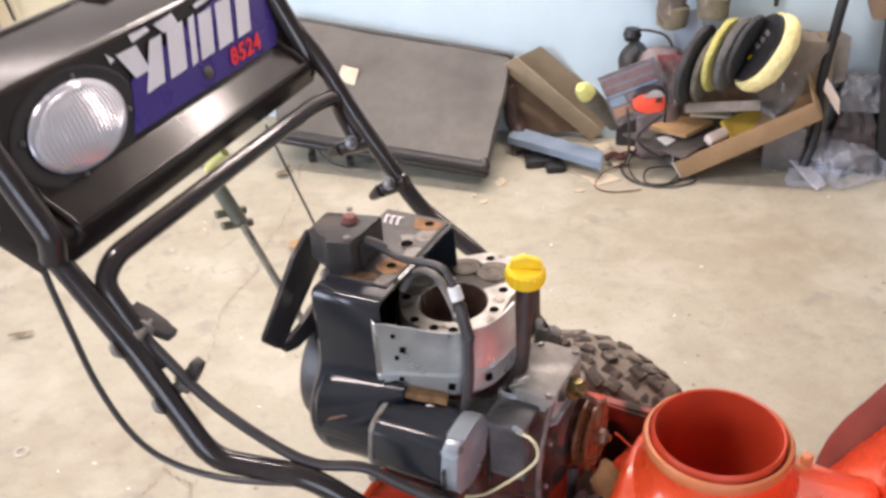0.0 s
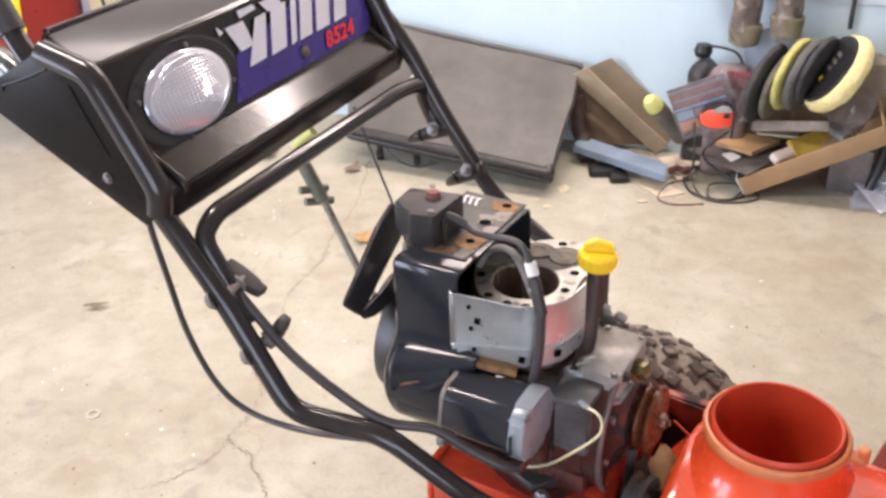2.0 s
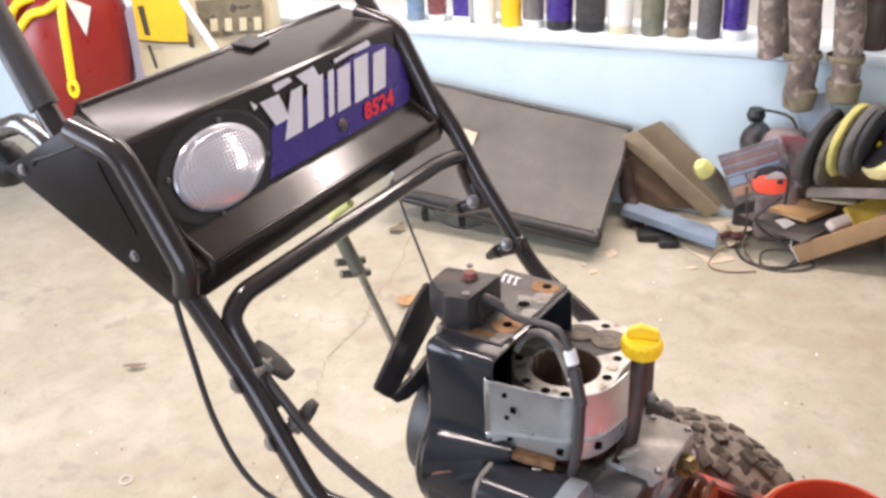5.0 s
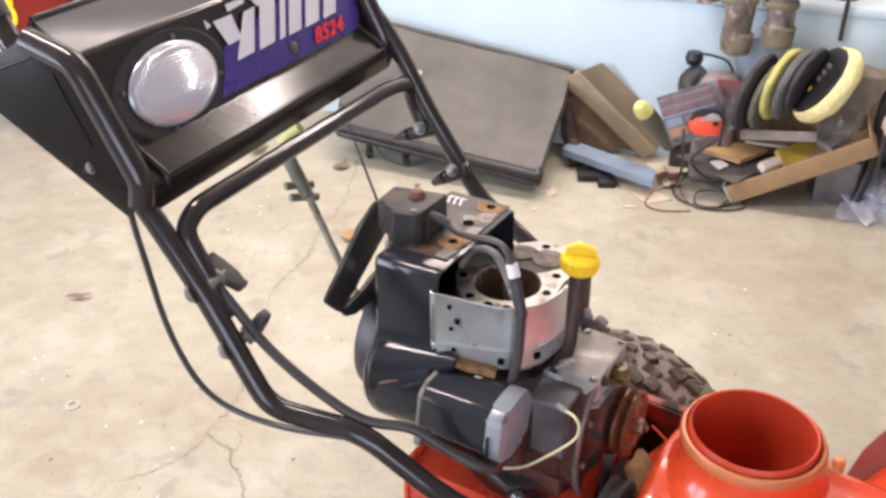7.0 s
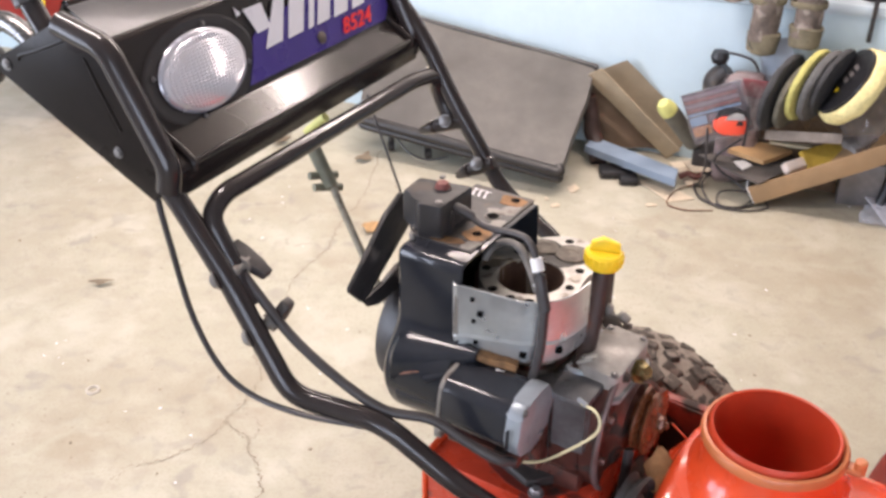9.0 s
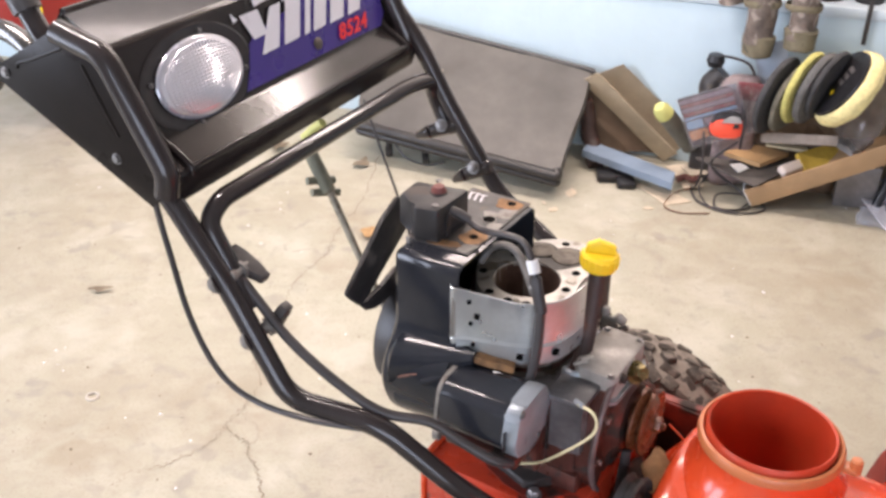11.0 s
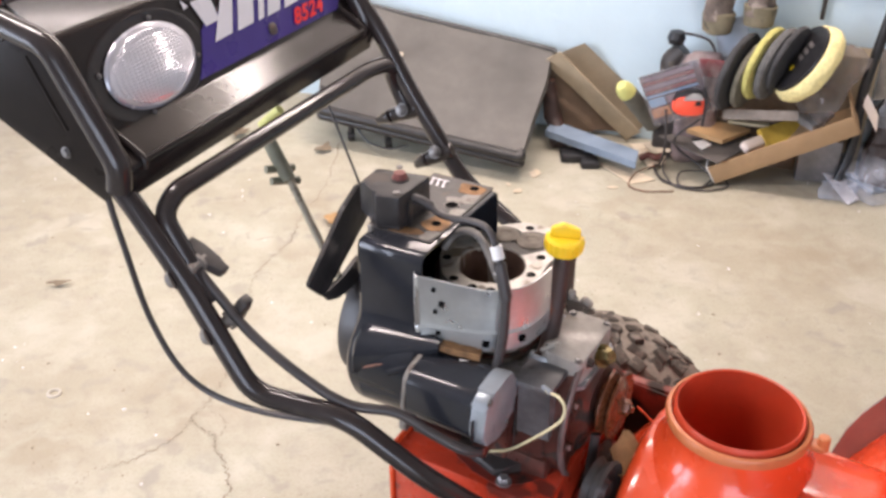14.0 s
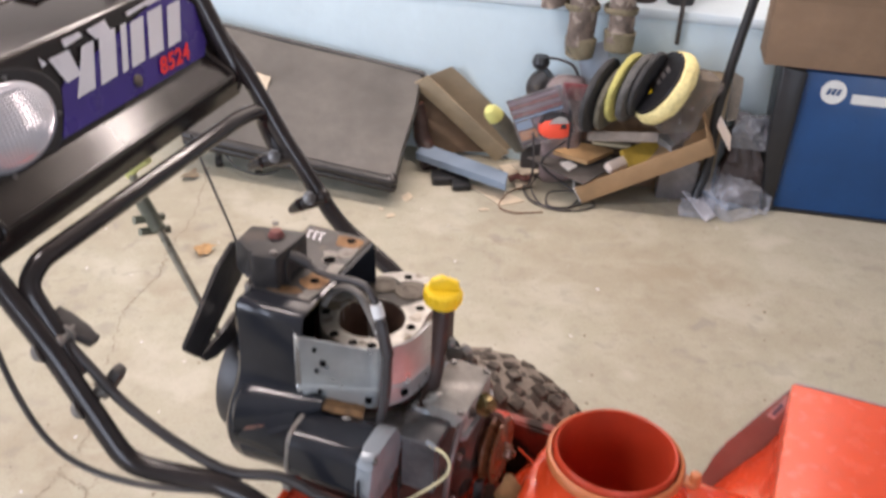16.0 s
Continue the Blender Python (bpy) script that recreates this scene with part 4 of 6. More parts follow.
# the drive-side cover: a round cast flange with a raised rim, oil-soaked below
part("pto_cover", lathe([(0, -0.030), (0.078, -0.030), (0.082, -0.010), (0.078, -0.004), (0.060, -0.002), (0.050, 0.002), (0.044, 0.008), (0.0, 0.010)], 64, frame_on((0.150, PTO.y, PTO.z), (1, 0, 0))), alloy_oily, block, "oil-blackened round cast cover")
arc = [(PTO.y + 0.102 * math.cos(radians(a)), PTO.z + 0.102 * math.sin(radians(a))) for a in range(116, 226, 5)]
part("pto_flange", slab(arc + [(PTO.y + 0.07 * math.cos(radians(a)), PTO.z + 0.07 * math.sin(radians(a))) for a in range(221, 111, -10)], 0.020, Matrix.Translation((0.128, 0, 0)) @ Matrix(((0, 0, 1, 0), (1, 0, 0, 0), (0, 1, 0, 0), (0, 0, 0, 1))), 0.003), alloy_oily, block, "oily flange of the drive-side cover")
part("flange_rim", tube([(0.149, y, z) for y, z in arc], 0.0042, 10), flange_brown, block, "raised brown rim of the flange")
for a in (150, 118, 182):
    c, d = math.cos(radians(a)), math.sin(radians(a))
    bolt((0.154, PTO.y + 0.097 * c, PTO.z + 0.097 * d), (1, 0, 0), 0.0052, 0.005, alloy_oily, block, "cover_bolt")
part("gear_case", box(0.084, 0.128, -0.066, 0.05, 0.425, 0.548, 0.008), alloy_oily, block, "oil-darkened side of the crankcase")
part("case_cover", join(wobble(subdivided(box(0.096, 0.136, -0.078, -0.060, 0.488, 0.556, 0.0), 3), 0.0012, 40), box(0.088, 0.138, -0.081, -0.030, 0.553, 0.563, 0.004)), alloy_stained, block, "bluish grey cast cover with a ledge on top")
part("case_ledge", wobble(box(0.084, 0.142, -0.034, 0.010, 0.546, 0.557, 0.004), 0.001, 40), alloy_oily, block, "oily step beside the dipstick")
part("case_foot", wobble(box(0.05, 0.132, -0.072, -0.03, 0.412, 0.446, 0.006), 0.003, 30), alloy_oily, block, "oily dark foot of the case")
valve_box = slab([(0.098, -0.022), (0.108, -0.032), (0.145, -0.034), (0.153, -0.026), (0.155, 0.058), (0.148, 0.066), (0.106, 0.066), (0.097, 0.058)], 0.043, Matrix.Translation((0, 0, 0.535)), 0.005)
for v in valve_box.verts:
    if v.co.z > 0.54:
        v.co.z -= 0.10 * max(0.0, v.co.x - 0.128)
part("valve_box", wobble(valve_box, 0.001, 40), alloy_pale, block, "chalky grey cast breather box")
part("box_gasket", slab([(0.092, -0.026), (0.106, -0.037), (0.148, -0.039), (0.158, -0.029), (0.160, 0.060), (0.150, 0.071), (0.103, 0.071), (0.092, 0.060)], 0.006, Matrix.Translation((0, 0, 0.538)), 0.002), alloy, block, "flange below the breather box")
for f, l in ((0.146, -0.027), (0.147, 0.058), (0.105, 0.056)):
    bolt((f, l, 0.5745 if f > 0.12 else 0.577), (0.1, 0, 1), 0.0042, 0.003, bolt_grey, block, "case_bolt")
for k, (l, z) in enumerate(((-0.020, 0.583), (-0.026, 0.579))):
    part("steel_clip", moved(box(-0.009, 0.009, -0.0018, 0.0018, -0.0015, 0.0015, 0.0006, 1), Matrix.Translation((0.111 - 0.004 * k, l, z)) @ pose(0, 0, 0, 0, -12, 38)), steel, block)

BORE = Vector((0.0088, 0.0185, 0))
hull = circle(0.0635, 30, BORE.x, BORE.y, 206, 372) + [(0.069, 0.052), (0.071, 0.080), (0.070, 0.108), (0.057, 0.128), (0.027, 0.137), (0.0, 0.134), (-0.020, 0.117), (-0.044, 0.082), (-0.057, 0.060), (-0.063, 0.038), (-0.061, 0.014)]


def deck_with_bore():
    """The cylinder's top face with a round bore through it, and its outer wall."""
    bm = bmesh.new()
    n = len(hull)
    ang = [math.atan2(y - BORE.y, x - BORE.x) for x, y in hull]
    z1, z0, r = 0.64, 0.535, 0.0412
    rows = [[bm.verts.new((x * k + 0.02 * (1 - k), y * k + 0.03 * (1 - k), z)) for x, y in hull] for k, z in ((0.97, z0), (1.0, z0 + 0.01), (1.0, z1 - 0.002), (0.985, z1))]
    rows += [[bm.verts.new((BORE.x + q * math.cos(a), BORE.y + q * math.sin(a), z)) for a in ang] for q, z in ((r + 0.0012, z1), (r, z1 - 0.0015), (r, z1 - 0.09))]
    for a, b in zip(rows, rows[1:]):
        for i in range(n):
            j = (i + 1) % n
            bm.faces.new((a[i], a[j], b[j], b[i]))
    return bm


cyl = part("cylinder", deck_with_bore(), alloy_deck, block, "bare scraped alloy cylinder deck with an open bore")
part("bore_liner", lathe([(0.0408, 0.6388), (0.0404, 0.572), (0.0, 0.572)], 48, Matrix.Translation(BORE)), bore_dark, cyl, "dark oily bore and piston")
for f, l, r in ((-0.0085, 0.0895, 0.0188), (0.0285, 0.0915, 0.0208)):
    part("valve_seat", lathe([(0, 0.6402), (r * 1.22, 0.6402), (r * 1.25, 0.6395)], 32, Matrix.Translation((f, l, 0))), decal_soot, cyl, "sooty ring round a valve")
    part("valve", lathe([(0, 0.6420), (r * 0.42, 0.6420), (r * 0.46, 0.6427), (r * 0.82, 0.6427), (r * 0.95, 0.6420), (r, 0.6405)], 32, Matrix.Translation((f, l, 0))), carbon, cyl, "sooty round valve head")
part("soot_trench", slab([(0.002, 0.078), (-0.010, 0.070), (-0.008, 0.0565), (0.010, 0.0602), (0.030, 0.0545), (0.044, 0.070)], 0.0003, Matrix.Translation((0, 0, 0.6401))), decal_soot, cyl, "soot between the valves and the bore", False)
for f, l in ((-0.016, -0.0315), (0.012, -0.0370), (0.0345, -0.0330), (0.0605, 0.0206), (0.0545, 0.0622), (0.060, 0.104), (0.0115, 0.1215), (-0.0317, 0.0627), (-0.0465, 0.006)):
    part("bolt_hole", lathe([(0, 0.6404), (0.0042, 0.6404), (0.0050, 0.6408), (0.0058, 0.6401)], 14, Matrix.Translation((f, l, 0))), hole_black, cyl)
for k, (f, l, r, turn) in enumerate(((-0.046, 0.036, 0.011, 20), (-0.036, -0.010, 0.008, 70), (0.058, 0.044, 0.009, 100), (0.022, -0.033, 0.006, 10), (-0.050, 0.058, 0.007, 40))):
    rag = [(r * (1 + 0.3 * math.sin(3 * a + k)) * math.cos(a), 0.5 * r * (1 + 0.3 * math.cos(2 * a + k)) * math.sin(a)) for a in (i * 0.4488 for i in range(14))]
    part("gasket_scrap", slab(rag, 0.0004, Matrix.Translation((f, l, 0.6401)) @ pose(0, 0, 0, 0, 0, turn)), gasket_grey if k % 2 else washer_grey, cyl, "", False)


def fin(z):
    """One thin cooling fin, a band round the cylinder."""
    bm = bmesh.new()
    rows = [[bm.verts.new((x * k + 0.02 * (1 - k), y * k + 0.03 * (1 - k), z + dz)) for x, y in hull] for k, dz in ((0.98, 0), (1.07, 0), (1.07, 0.003), (0.98, 0.003))]
    for a, b in zip(rows, rows[1:]):
        for i in range(len(hull)):
            j = (i + 1) % len(hull)
            bm.faces.new((a[i], a[j], b[j], b[i]))
    return bm


for k in range(7):
    part("cooling_fin", fin(0.548 + 0.012 * k), alloy_oily, cyl)
part("intake_port", box(0.066, 0.083, 0.078, 0.112, 0.565, 0.628, 0.004), dip_tube, cyl, "dark brown intake port on the far side")
part("governor_link", join(box(0.080, 0.104, 0.092, 0.098, 0.548, 0.572, 0.003), rod((0.100, 0.095, 0.575), (0.112, 0.097, 0.566), 0.0065, 12, 0.002), rod((0.086, 0.094, 0.572), (0.086, 0.094, 0.584), 0.006, 12, 0.002), rod((0.106, 0.095, 0.556), (0.117, 0.098, 0.561), 0.004, 10, 0.001)), alloy_pale, block, "small grey governor linkage")


def wrap_tin():
    """A bent tin cowl standing round the cylinder, with a rolled bead and a folded rear edge."""
    path = rounded([(-0.029, -0.099, 0), (-0.0235, -0.105, 0), (-0.012, -0.0975, 0), (0.060, -0.074, 0), (0.084, -0.050, 0), (0.091, -0.020, 0), (0.093, 0.004, 0)], 0.026, 7)
    bm = bmesh.new()
    rows = []
    for z, out in ((0.587, 0), (0.610, 0), (0.6125, 0.0022), (0.615, 0), (0.669, 0), (0.671, 0.001)):
        rows.append([bm.verts.new((p.x + out * 0.5, p.y - out, z + (0.0115 if z > 0.65 else 0.008 if z < 0.6 else 0) * max(0, min(1, (0.03 - p.x) / 0.055)))) for p in path])
    for a, b in zip(rows, rows[1:]):
        for i in range(len(path) - 1):
            bm.faces.new((a[i], a[i + 1], b[i + 1], b[i]))
    bmesh.ops.recalc_face_normals(bm, faces=bm.faces)
    bmesh.ops.solidify(bm, geom=bm.faces[:], thickness=0.0014)
    return bm


tin = part("cylinder_cowl", wrap_tin(), zinc, block, "galvanised tin cowl wrapped round the cylinder")
for f, l, z, s, turn in ((-0.006, -0.096, 0.664, 0.0024, 18), (0.003, -0.093, 0.646, 0.0034, 18), (-0.004, -0.095, 0.635, 0.0024, 18), (-0.001, -0.094, 0.606, 0.0026, 18), (0.052, -0.077, 0.598, 0.004, 18), (0.084, -0.050, 0.601, 0.0038, 60)):
    part("cowl_hole", moved(box(-s, s, -0.0032, 0.0032, -s, s, 0.0005, 1), Matrix.Translation((f, l, z)) @ pose(0, 0, 0, 0, 8, turn)), hole_black, tin)
part("edge_stain", wobble(slab([(-0.003, 0), (0.003, 0.004), (0.0025, 0.05), (-0.001, 0.058), (-0.003, 0.03)], 0.0005, basis((-0.0225, -0.1052, 0.612), (-0.0165, -0.1032, 0.612), (-0.0225, -0.1052, 0.66))), 0.0006, 70), gasket_grey, tin, "brown stain down the folded edge", False)
rail = pose(0.0255, -0.0935, 0.5905, 0, 9, 18.4)
part("cowl_clip", moved(wobble(subdivided(box(-0.021, 0.026, -0.007, 0.006, -0.0045, 0.0038, 0.0), 3), 0.002, 50), rail), rust_stain, tin, "yellow-brown stained clip below the cowl")
part("clip_end", moved(box(-0.036, -0.025, -0.007, 0.003, -0.006, 0.002, 0.002), rail), wire_white, tin, "pale bright metal end of the clip")
part("clip_foot", moved(box(0.003, 0.021, -0.012, -0.007, -0.012, -0.006, 0.002), rail), wire_white, tin, "pale bright metal foot of the clip")
part("slot_shadow", lathe([(0, 0), (0.013, 0), (0.013, 0.001), (0, 0.001)], 24, frame_on((-0.012, -0.103, 0.598), (0.1, -0.6, 0.8)) @ Matrix.Diagonal((1.15, 0.6, 1, 1))), hole_black, tin, "dark round hole below the cowl", False)

# blower housing over the flywheel: a hollow sheet-steel box, open towards the cylinder
SH = [(-0.101, 0.704), (-0.1015, 0.640), (-0.104, 0.600), (-0.126, 0.580), (-0.138, 0.555), (-0.136, 0.525), (-0.122, 0.495), (-0.10, 0.470), (-0.05, 0.45), (0.06, 0.445), (0.12, 0.47), (0.130, 0.52), (0.112, 0.58), (0.090, 0.62), (0.088, 0.704)]
SH_ROUND = [(p.y, p.z) for p in rounded([(0, *SH[-1])] + [(0, y, z) for y, z in SH] + [(0, *SH[0])], 0.014, 4)][1:-1]
shroud = part("blower_housing", shell(SH_ROUND, ((-0.108, 0.010), (-0.106, 0.004), (-0.101, 0.0), (-0.021, 0.0), (-0.0190, 0.0006), (-0.0185, 0.0020), (-0.0190, 0.0032), (-0.098, 0.0032)), True), black_shroud, block, "glossy black sheet steel blower housing, open in front")
shoulder = [(-0.1005, -0.094, 0.554, 0.028), (-0.0985, -0.095, 0.5545, 0.039)]
for k in range(9):
    u = k / 8
    shoulder.append((-0.091 + 0.098 * u, -0.096 - 0.006 * u, 0.5990 + 0.003 * u - (0.0445 - 0.036 * u), 0.0445 - 0.036 * u))


def swept_cone(rows, seg=48):
    """A round horn through (x, y, z, radius) rows."""
    bm = bmesh.new()
    rings = [[bm.verts.new((x, y + r * math.cos(6.28319 * i / seg), z + r * math.sin(6.28319 * i / seg))) for i in range(seg)] for x, y, z, r in rows]
    for a, b in zip(rings, rings[1:]):
        for i in range(seg):
            bm.faces.new((a[i], a[(i + 1) % seg], b[(i + 1) % seg], b[i]))
    bm.faces.new(rings[0][::-1]), bm.faces.new(rings[-1])
    return bm


part("housing_neck", swept_cone(shoulder), black_shroud, shroud, "black pressed shoulder of the housing, tapering to the cowl")
part("lower_housing", join(rod((-0.095, -0.098, 0.522), (-0.010, -0.098, 0.528), 0.0375, 28, 0.008)), black_shroud, shroud, "lower round part of the black housing")
plate = part("tank_bracket", box(-0.110, -0.0245, -0.070, 0.0855, 0.7035, 0.7062, 0.0008), dusty_plate, shroud, "dusty black bracket plate with rusty bolt holes")


def patch(name, f, l, w, d, turn, mat, seed, lift=0.0004):
    out = [(w * math.copysign(abs(math.cos(a)) ** 0.6, math.cos(a)) * (1 + 0.14 * math.sin(3 * a + seed)), d * math.copysign(abs(math.sin(a)) ** 0.6, math.sin(a)) * (1 + 0.14 * math.cos(2 * a + seed))) for a in (i * 0.31416 for i in range(20))]
    return part(name, slab(out, lift, Matrix.Translation((f, l, 0.7062)) @ pose(0, 0, 0, 0, 0, turn)), mat, plate, "", False)


for f, l, w, d, turn, sd in ((-0.046, 0.066, 0.0165, 0.0135, 10, 1.0), (-0.041, -0.028, 0.0150, 0.0175, -12, 2.0), (-0.062, -0.060, 0.020, 0.006, 15, 3.0)):
    tagged(patch("rust_patch", f, l, w, d, turn, rust_stain, sd, 0.0006), "orange rust round a bolt hole")
for f, l, w, d, turn, sd in ((-0.036, 0.044, 0.010, 0.014, 0, 4.0), (-0.0335, -0.057, 0.008, 0.0125, -15, 5.0), (-0.033, 0.004, 0.008, 0.013, 5, 6.0), (-0.052, 0.030, 0.008, 0.010, 30, 7.0)):
    tagged(patch("worn_patch", f, l, w, d, turn, worn_grey, sd), "paint worn to grey metal")
for f, l, r in ((-0.0435, 0.0695, 0.0058), (-0.0405, -0.030, 0.0055), (-0.0465, 0.0178, 0.0078)):
    part("bracket_hole", lathe([(0, 0.7072), (r, 0.7072), (r * 1.03, 0.7060)], 20, Matrix.Translation((f, l, 0))), hole_black, plate, "black open bolt hole")
part("hole_lip", lathe([(0.0078, 0.7074), (0.0090, 0.7078), (0.0100, 0.7064)], 24, Matrix.Translation((-0.0465, 0.0178, 0))), worn_grey, plate)
for k in range(3):
    bar = [(-0.0985 + 0.0085 * k, 0.054), (-0.0955 + 0.0085 * k, 0.054), (-0.101 + 0.0085 * k, 0.069), (-0.0965 + 0.0085 * k, 0.073), (-0.1045 + 0.0085 * k, 0.073)]
    part("stencil_bar", slab(bar, 0.0004, Matrix.Translation((0, 0, 0.7062))), decal_white, plate, "", False)

# switch box with a stepped corner
BOXP = [(-0.133, -0.012), (-0.130, -0.055), (-0.107, -0.0585), (-0.098, -0.0725), (-0.068, -0.0665), (-0.0655, 0.002)]
ign = part("switch_box", join(slab(BOXP, 0.040, Matrix.Translation((0, 0, 0.7100)), 0.0045), slab([(x * 0.97 - 0.003, y * 0.95 - 0.001) for x, y in BOXP[2:]] + [(-0.105, 0.0)], 0.012, Matrix.Translation((0, 0, 0.7040)), 0.002)), switch_plastic, shroud, "dusty black plastic switch box with a stepped corner")
part("primer_bulb", lathe([(0.0095, -0.001), (0.0092, 0.003), (0.0075, 0.0055), (0.0068, 0.008), (0, 0.0088)], 24, Matrix.Translation((-0.0925, -0.0245, 0.7500))), red_rubber, ign, "faded red round button")
part("button_ring", lathe([(0.0095, 0.0), (0.0118, 0.0), (0.0112, 0.0015), (0.0095, 0.0016)], 24, Matrix.Translation((-0.0925, -0.0245, 0.7496)), True), switch_plastic, ign)
for f, l in ((-0.0765, -0.058), (-0.108, 0.0)):
    part("box_screw", lathe([(0.004, 0), (0.004, 0.0018), (0, 0.0026)], 12, Matrix.Translation((f, l, 0.7498))), bolt_grey, ign)
part("box_rib", box(-0.0655, -0.0635, -0.052, -0.044, 0.708, 0.738, 0.0008), switch_plastic, ign)
part("lead_boot", tube(smooth_line([(-0.070, -0.036, 0.737), (-0.058, -0.034, 0.734), (-0.046, -0.030, 0.727)]), 0.0062, 14), rubber, ign, "ribbed black boot where the lead leaves")
part("hanging_tab", box(-0.104, -0.098, -0.0795, -0.0745, 0.690, 0.712, 0.001), worn_grey, ign)
LZ = Matrix(((0, 0, 1, 0), (1, 0, 0, 0), (0, 1, 0, 0), (0, 0, 0, 1)))
part("pull_grip", join(slab([(-0.027, 0.73), (0.004, 0.707), (-0.003, 0.68), (-0.081, 0.633), (-0.1, 0.621), (-0.112, 0.615), (-0.139, 0.645), (-0.133, 0.652), (-0.06, 0.711)], 0.007, Matrix.Translation((-0.156, 0, 0)) @ LZ, 0.004),
                       slab([(-0.114, 0.62), (-0.101, 0.603), (-0.08, 0.595), (-0.053, 0.597), (-0.025, 0.601), (-0.026, 0.632), (-0.038, 0.633), (-0.066, 0.618), (-0.086, 0.616), (-0.098, 0.617)], 0.006, Matrix.Translation((-0.155, 0, 0)) @ LZ, 0.003)), switch_plastic, shroud, "thick black looped guard behind the housing")
part("recoil_cover", join(lathe([(0, -0.064), (0.07, -0.064), (0.085, -0.056), (0.092, -0.039), (0.094, 0.0), (0.09, 0.004)], 40, frame_on((-0.105, -0.002, 0.527), (1, 0, 0)) @ Matrix.Diagonal((0.95, 0.95, 0.90, 1)))), switch_plastic, shroud, "round black recoil starter cover")
for k in range(9):
    a = radians(60 + 30 * k)
    part("vent_slot", moved(box(-0.004, 0.004, -0.010, 0.010, -0.0015, 0.0015, 0.001, 1), frame_on((-0.122, -0.002 + 0.0885 * math.cos(a), 0.527 + 0.0885 * math.sin(a)), (0, math.cos(a), math.sin(a)))), decal_black, shroud)
part("rust_streak", wobble(tube(smooth_line([(-0.080, -0.1335, 0.552), (-0.066, -0.1325, 0.560), (-0.052, -0.1275, 0.565), (-0.038, -0.1215, 0.570)]), 0.0042, 10, 0.6), 0.002, 50), rust_dark, shroud, "rust-worn fold on the housing")
part("housing_fold", tube(smooth_line([(-0.046, -0.1345, 0.558), (-0.025, -0.127, 0.568), (-0.006, -0.116, 0.580)]), 0.0052, 10), black_shroud, shroud, "rolled lower fold of the shoulder")

# electric starter: an eight-sided can with a light band and a cast end cap
OCT = [(-0.158, 0.530), (-0.158, 0.562), (-0.145, 0.581), (-0.100, 0.584), (-0.082, 0.575), (-0.078, 0.532), (-0.095, 0.514), (-0.143, 0.512)]
TOF = LZ
start = part("electric_starter", slab([(p.x, p.y) for p in rounded([(y, z, 0) for y, z in OCT + OCT[:2]], 0.008, 3)[4:-1]], 0.088, Matrix.Translation((-0.014, 0, 0)) @ TOF, 0.002), black_shroud, block, "black electric starter motor")


def oct_ring(grow, low=0.0):
    ring = [((y + 0.119) * grow - 0.119, (z - 0.549) * grow + 0.549 + low) for y, z in OCT]
    return [(p.x, p.y) for p in rounded([(y, z, 0) for y, z in ring + ring[:2]], 0.012, 4)[5:-1]]


scap = part("starter_cap", slab(oct_ring(1.035), 0.021, Matrix.Translation((0.073, 0, 0)) @ TOF, 0.0045), alloy_cap, start, "grey alloy end cap of the starter")
part("cap_slot", moved(box(-0.0012, 0.0012, -0.003, 0.003, -0.014, 0.014, 0.0008, 1), Matrix.Translation((0.080, -0.1607, 0.543))), decal_black, scap)
part("starter_band", slab(oct_ring(1.03), 0.0055, Matrix.Translation((-0.0145, 0, 0)) @ TOF, 0.001), worn_grey, start, "thin pale band")
part("band_lug", box(-0.018, -0.006, -0.160, -0.145, 0.503, 0.516, 0.003), worn_grey, start)
for y, z in ((-0.146, 0.577), (-0.104, 0.520)):
    bolt((0.0925, y, z), (1, 0, 0), 0.0036, 0.003, bolt_grey, start, "cap_screw")
part("starter_bracket", join(box(-0.004, 0.09, -0.150, -0.085, 0.497, 0.512, 0.003), box(0.062, 0.09, -0.094, -0.07, 0.45, 0.56, 0.004)), alloy_oily, block, "dark bracket below the starter")

# dipstick
dip = part("dipstick_tube", tube(smooth_line([(0.091, 0.044, 0.674), (0.0925, 0.034, 0.640), (0.0955, 0.016, 0.595), (0.0985, -0.006, 0.567), (0.100, -0.018, 0.548)]), 0.0106, 20), dip_tube, block, "dark oily dipstick tube")
part("tube_socket", lathe([(0.0125, -0.012), (0.018, -0.012), (0.0185, 0.006), (0.0165, 0.0085), (0.0128, 0.007)], 28, frame_on((0.100, -0.019, 0.553), (-0.04, 0.42, 0.9))), alloy_cap, dip, "pale alloy collar of the tube")
cap_bm = lathe([(0.016, -0.012), (0.0215, -0.012), (0.0225, -0.008), (0.0225, 0.004), (0.020, 0.007), (0.0, 0.008)], 36)
wing = slab([(-0.019, 0.0), (-0.017, 0.012), (-0.004, 0.019), (0.006, 0.015), (0.017, 0.012), (0.019, 0.0)], 0.008, pose(0, 0.004, 0.006, 90), 0.002)
ycap = part("filler_cap", moved(join(cap_bm, moved(wing, pose(0, 0, 0, 0, 0, 25))), Matrix.Translation((0.090, 0.046, 0.682)) @ pose(0, 0, 0, 0, 4, 0)), yellow_plastic, dip, "bright yellow plastic oil filler cap")
for k in range(18):
    a = 2 * math.pi * k / 18
    part("cap_rib", moved(box(-0.0012, 0.0012, -0.0011, 0.0011, -0.007, 0.005, 0.0005, 1), Matrix.Translation((0.090, 0.046, 0.681)) @ pose(0, 0, 0, 0, 4, 0) @ Matrix.Rotation(a, 4, "Z") @ Matrix.Translation((0.0226, 0, 0))), yellow_plastic, ycap)

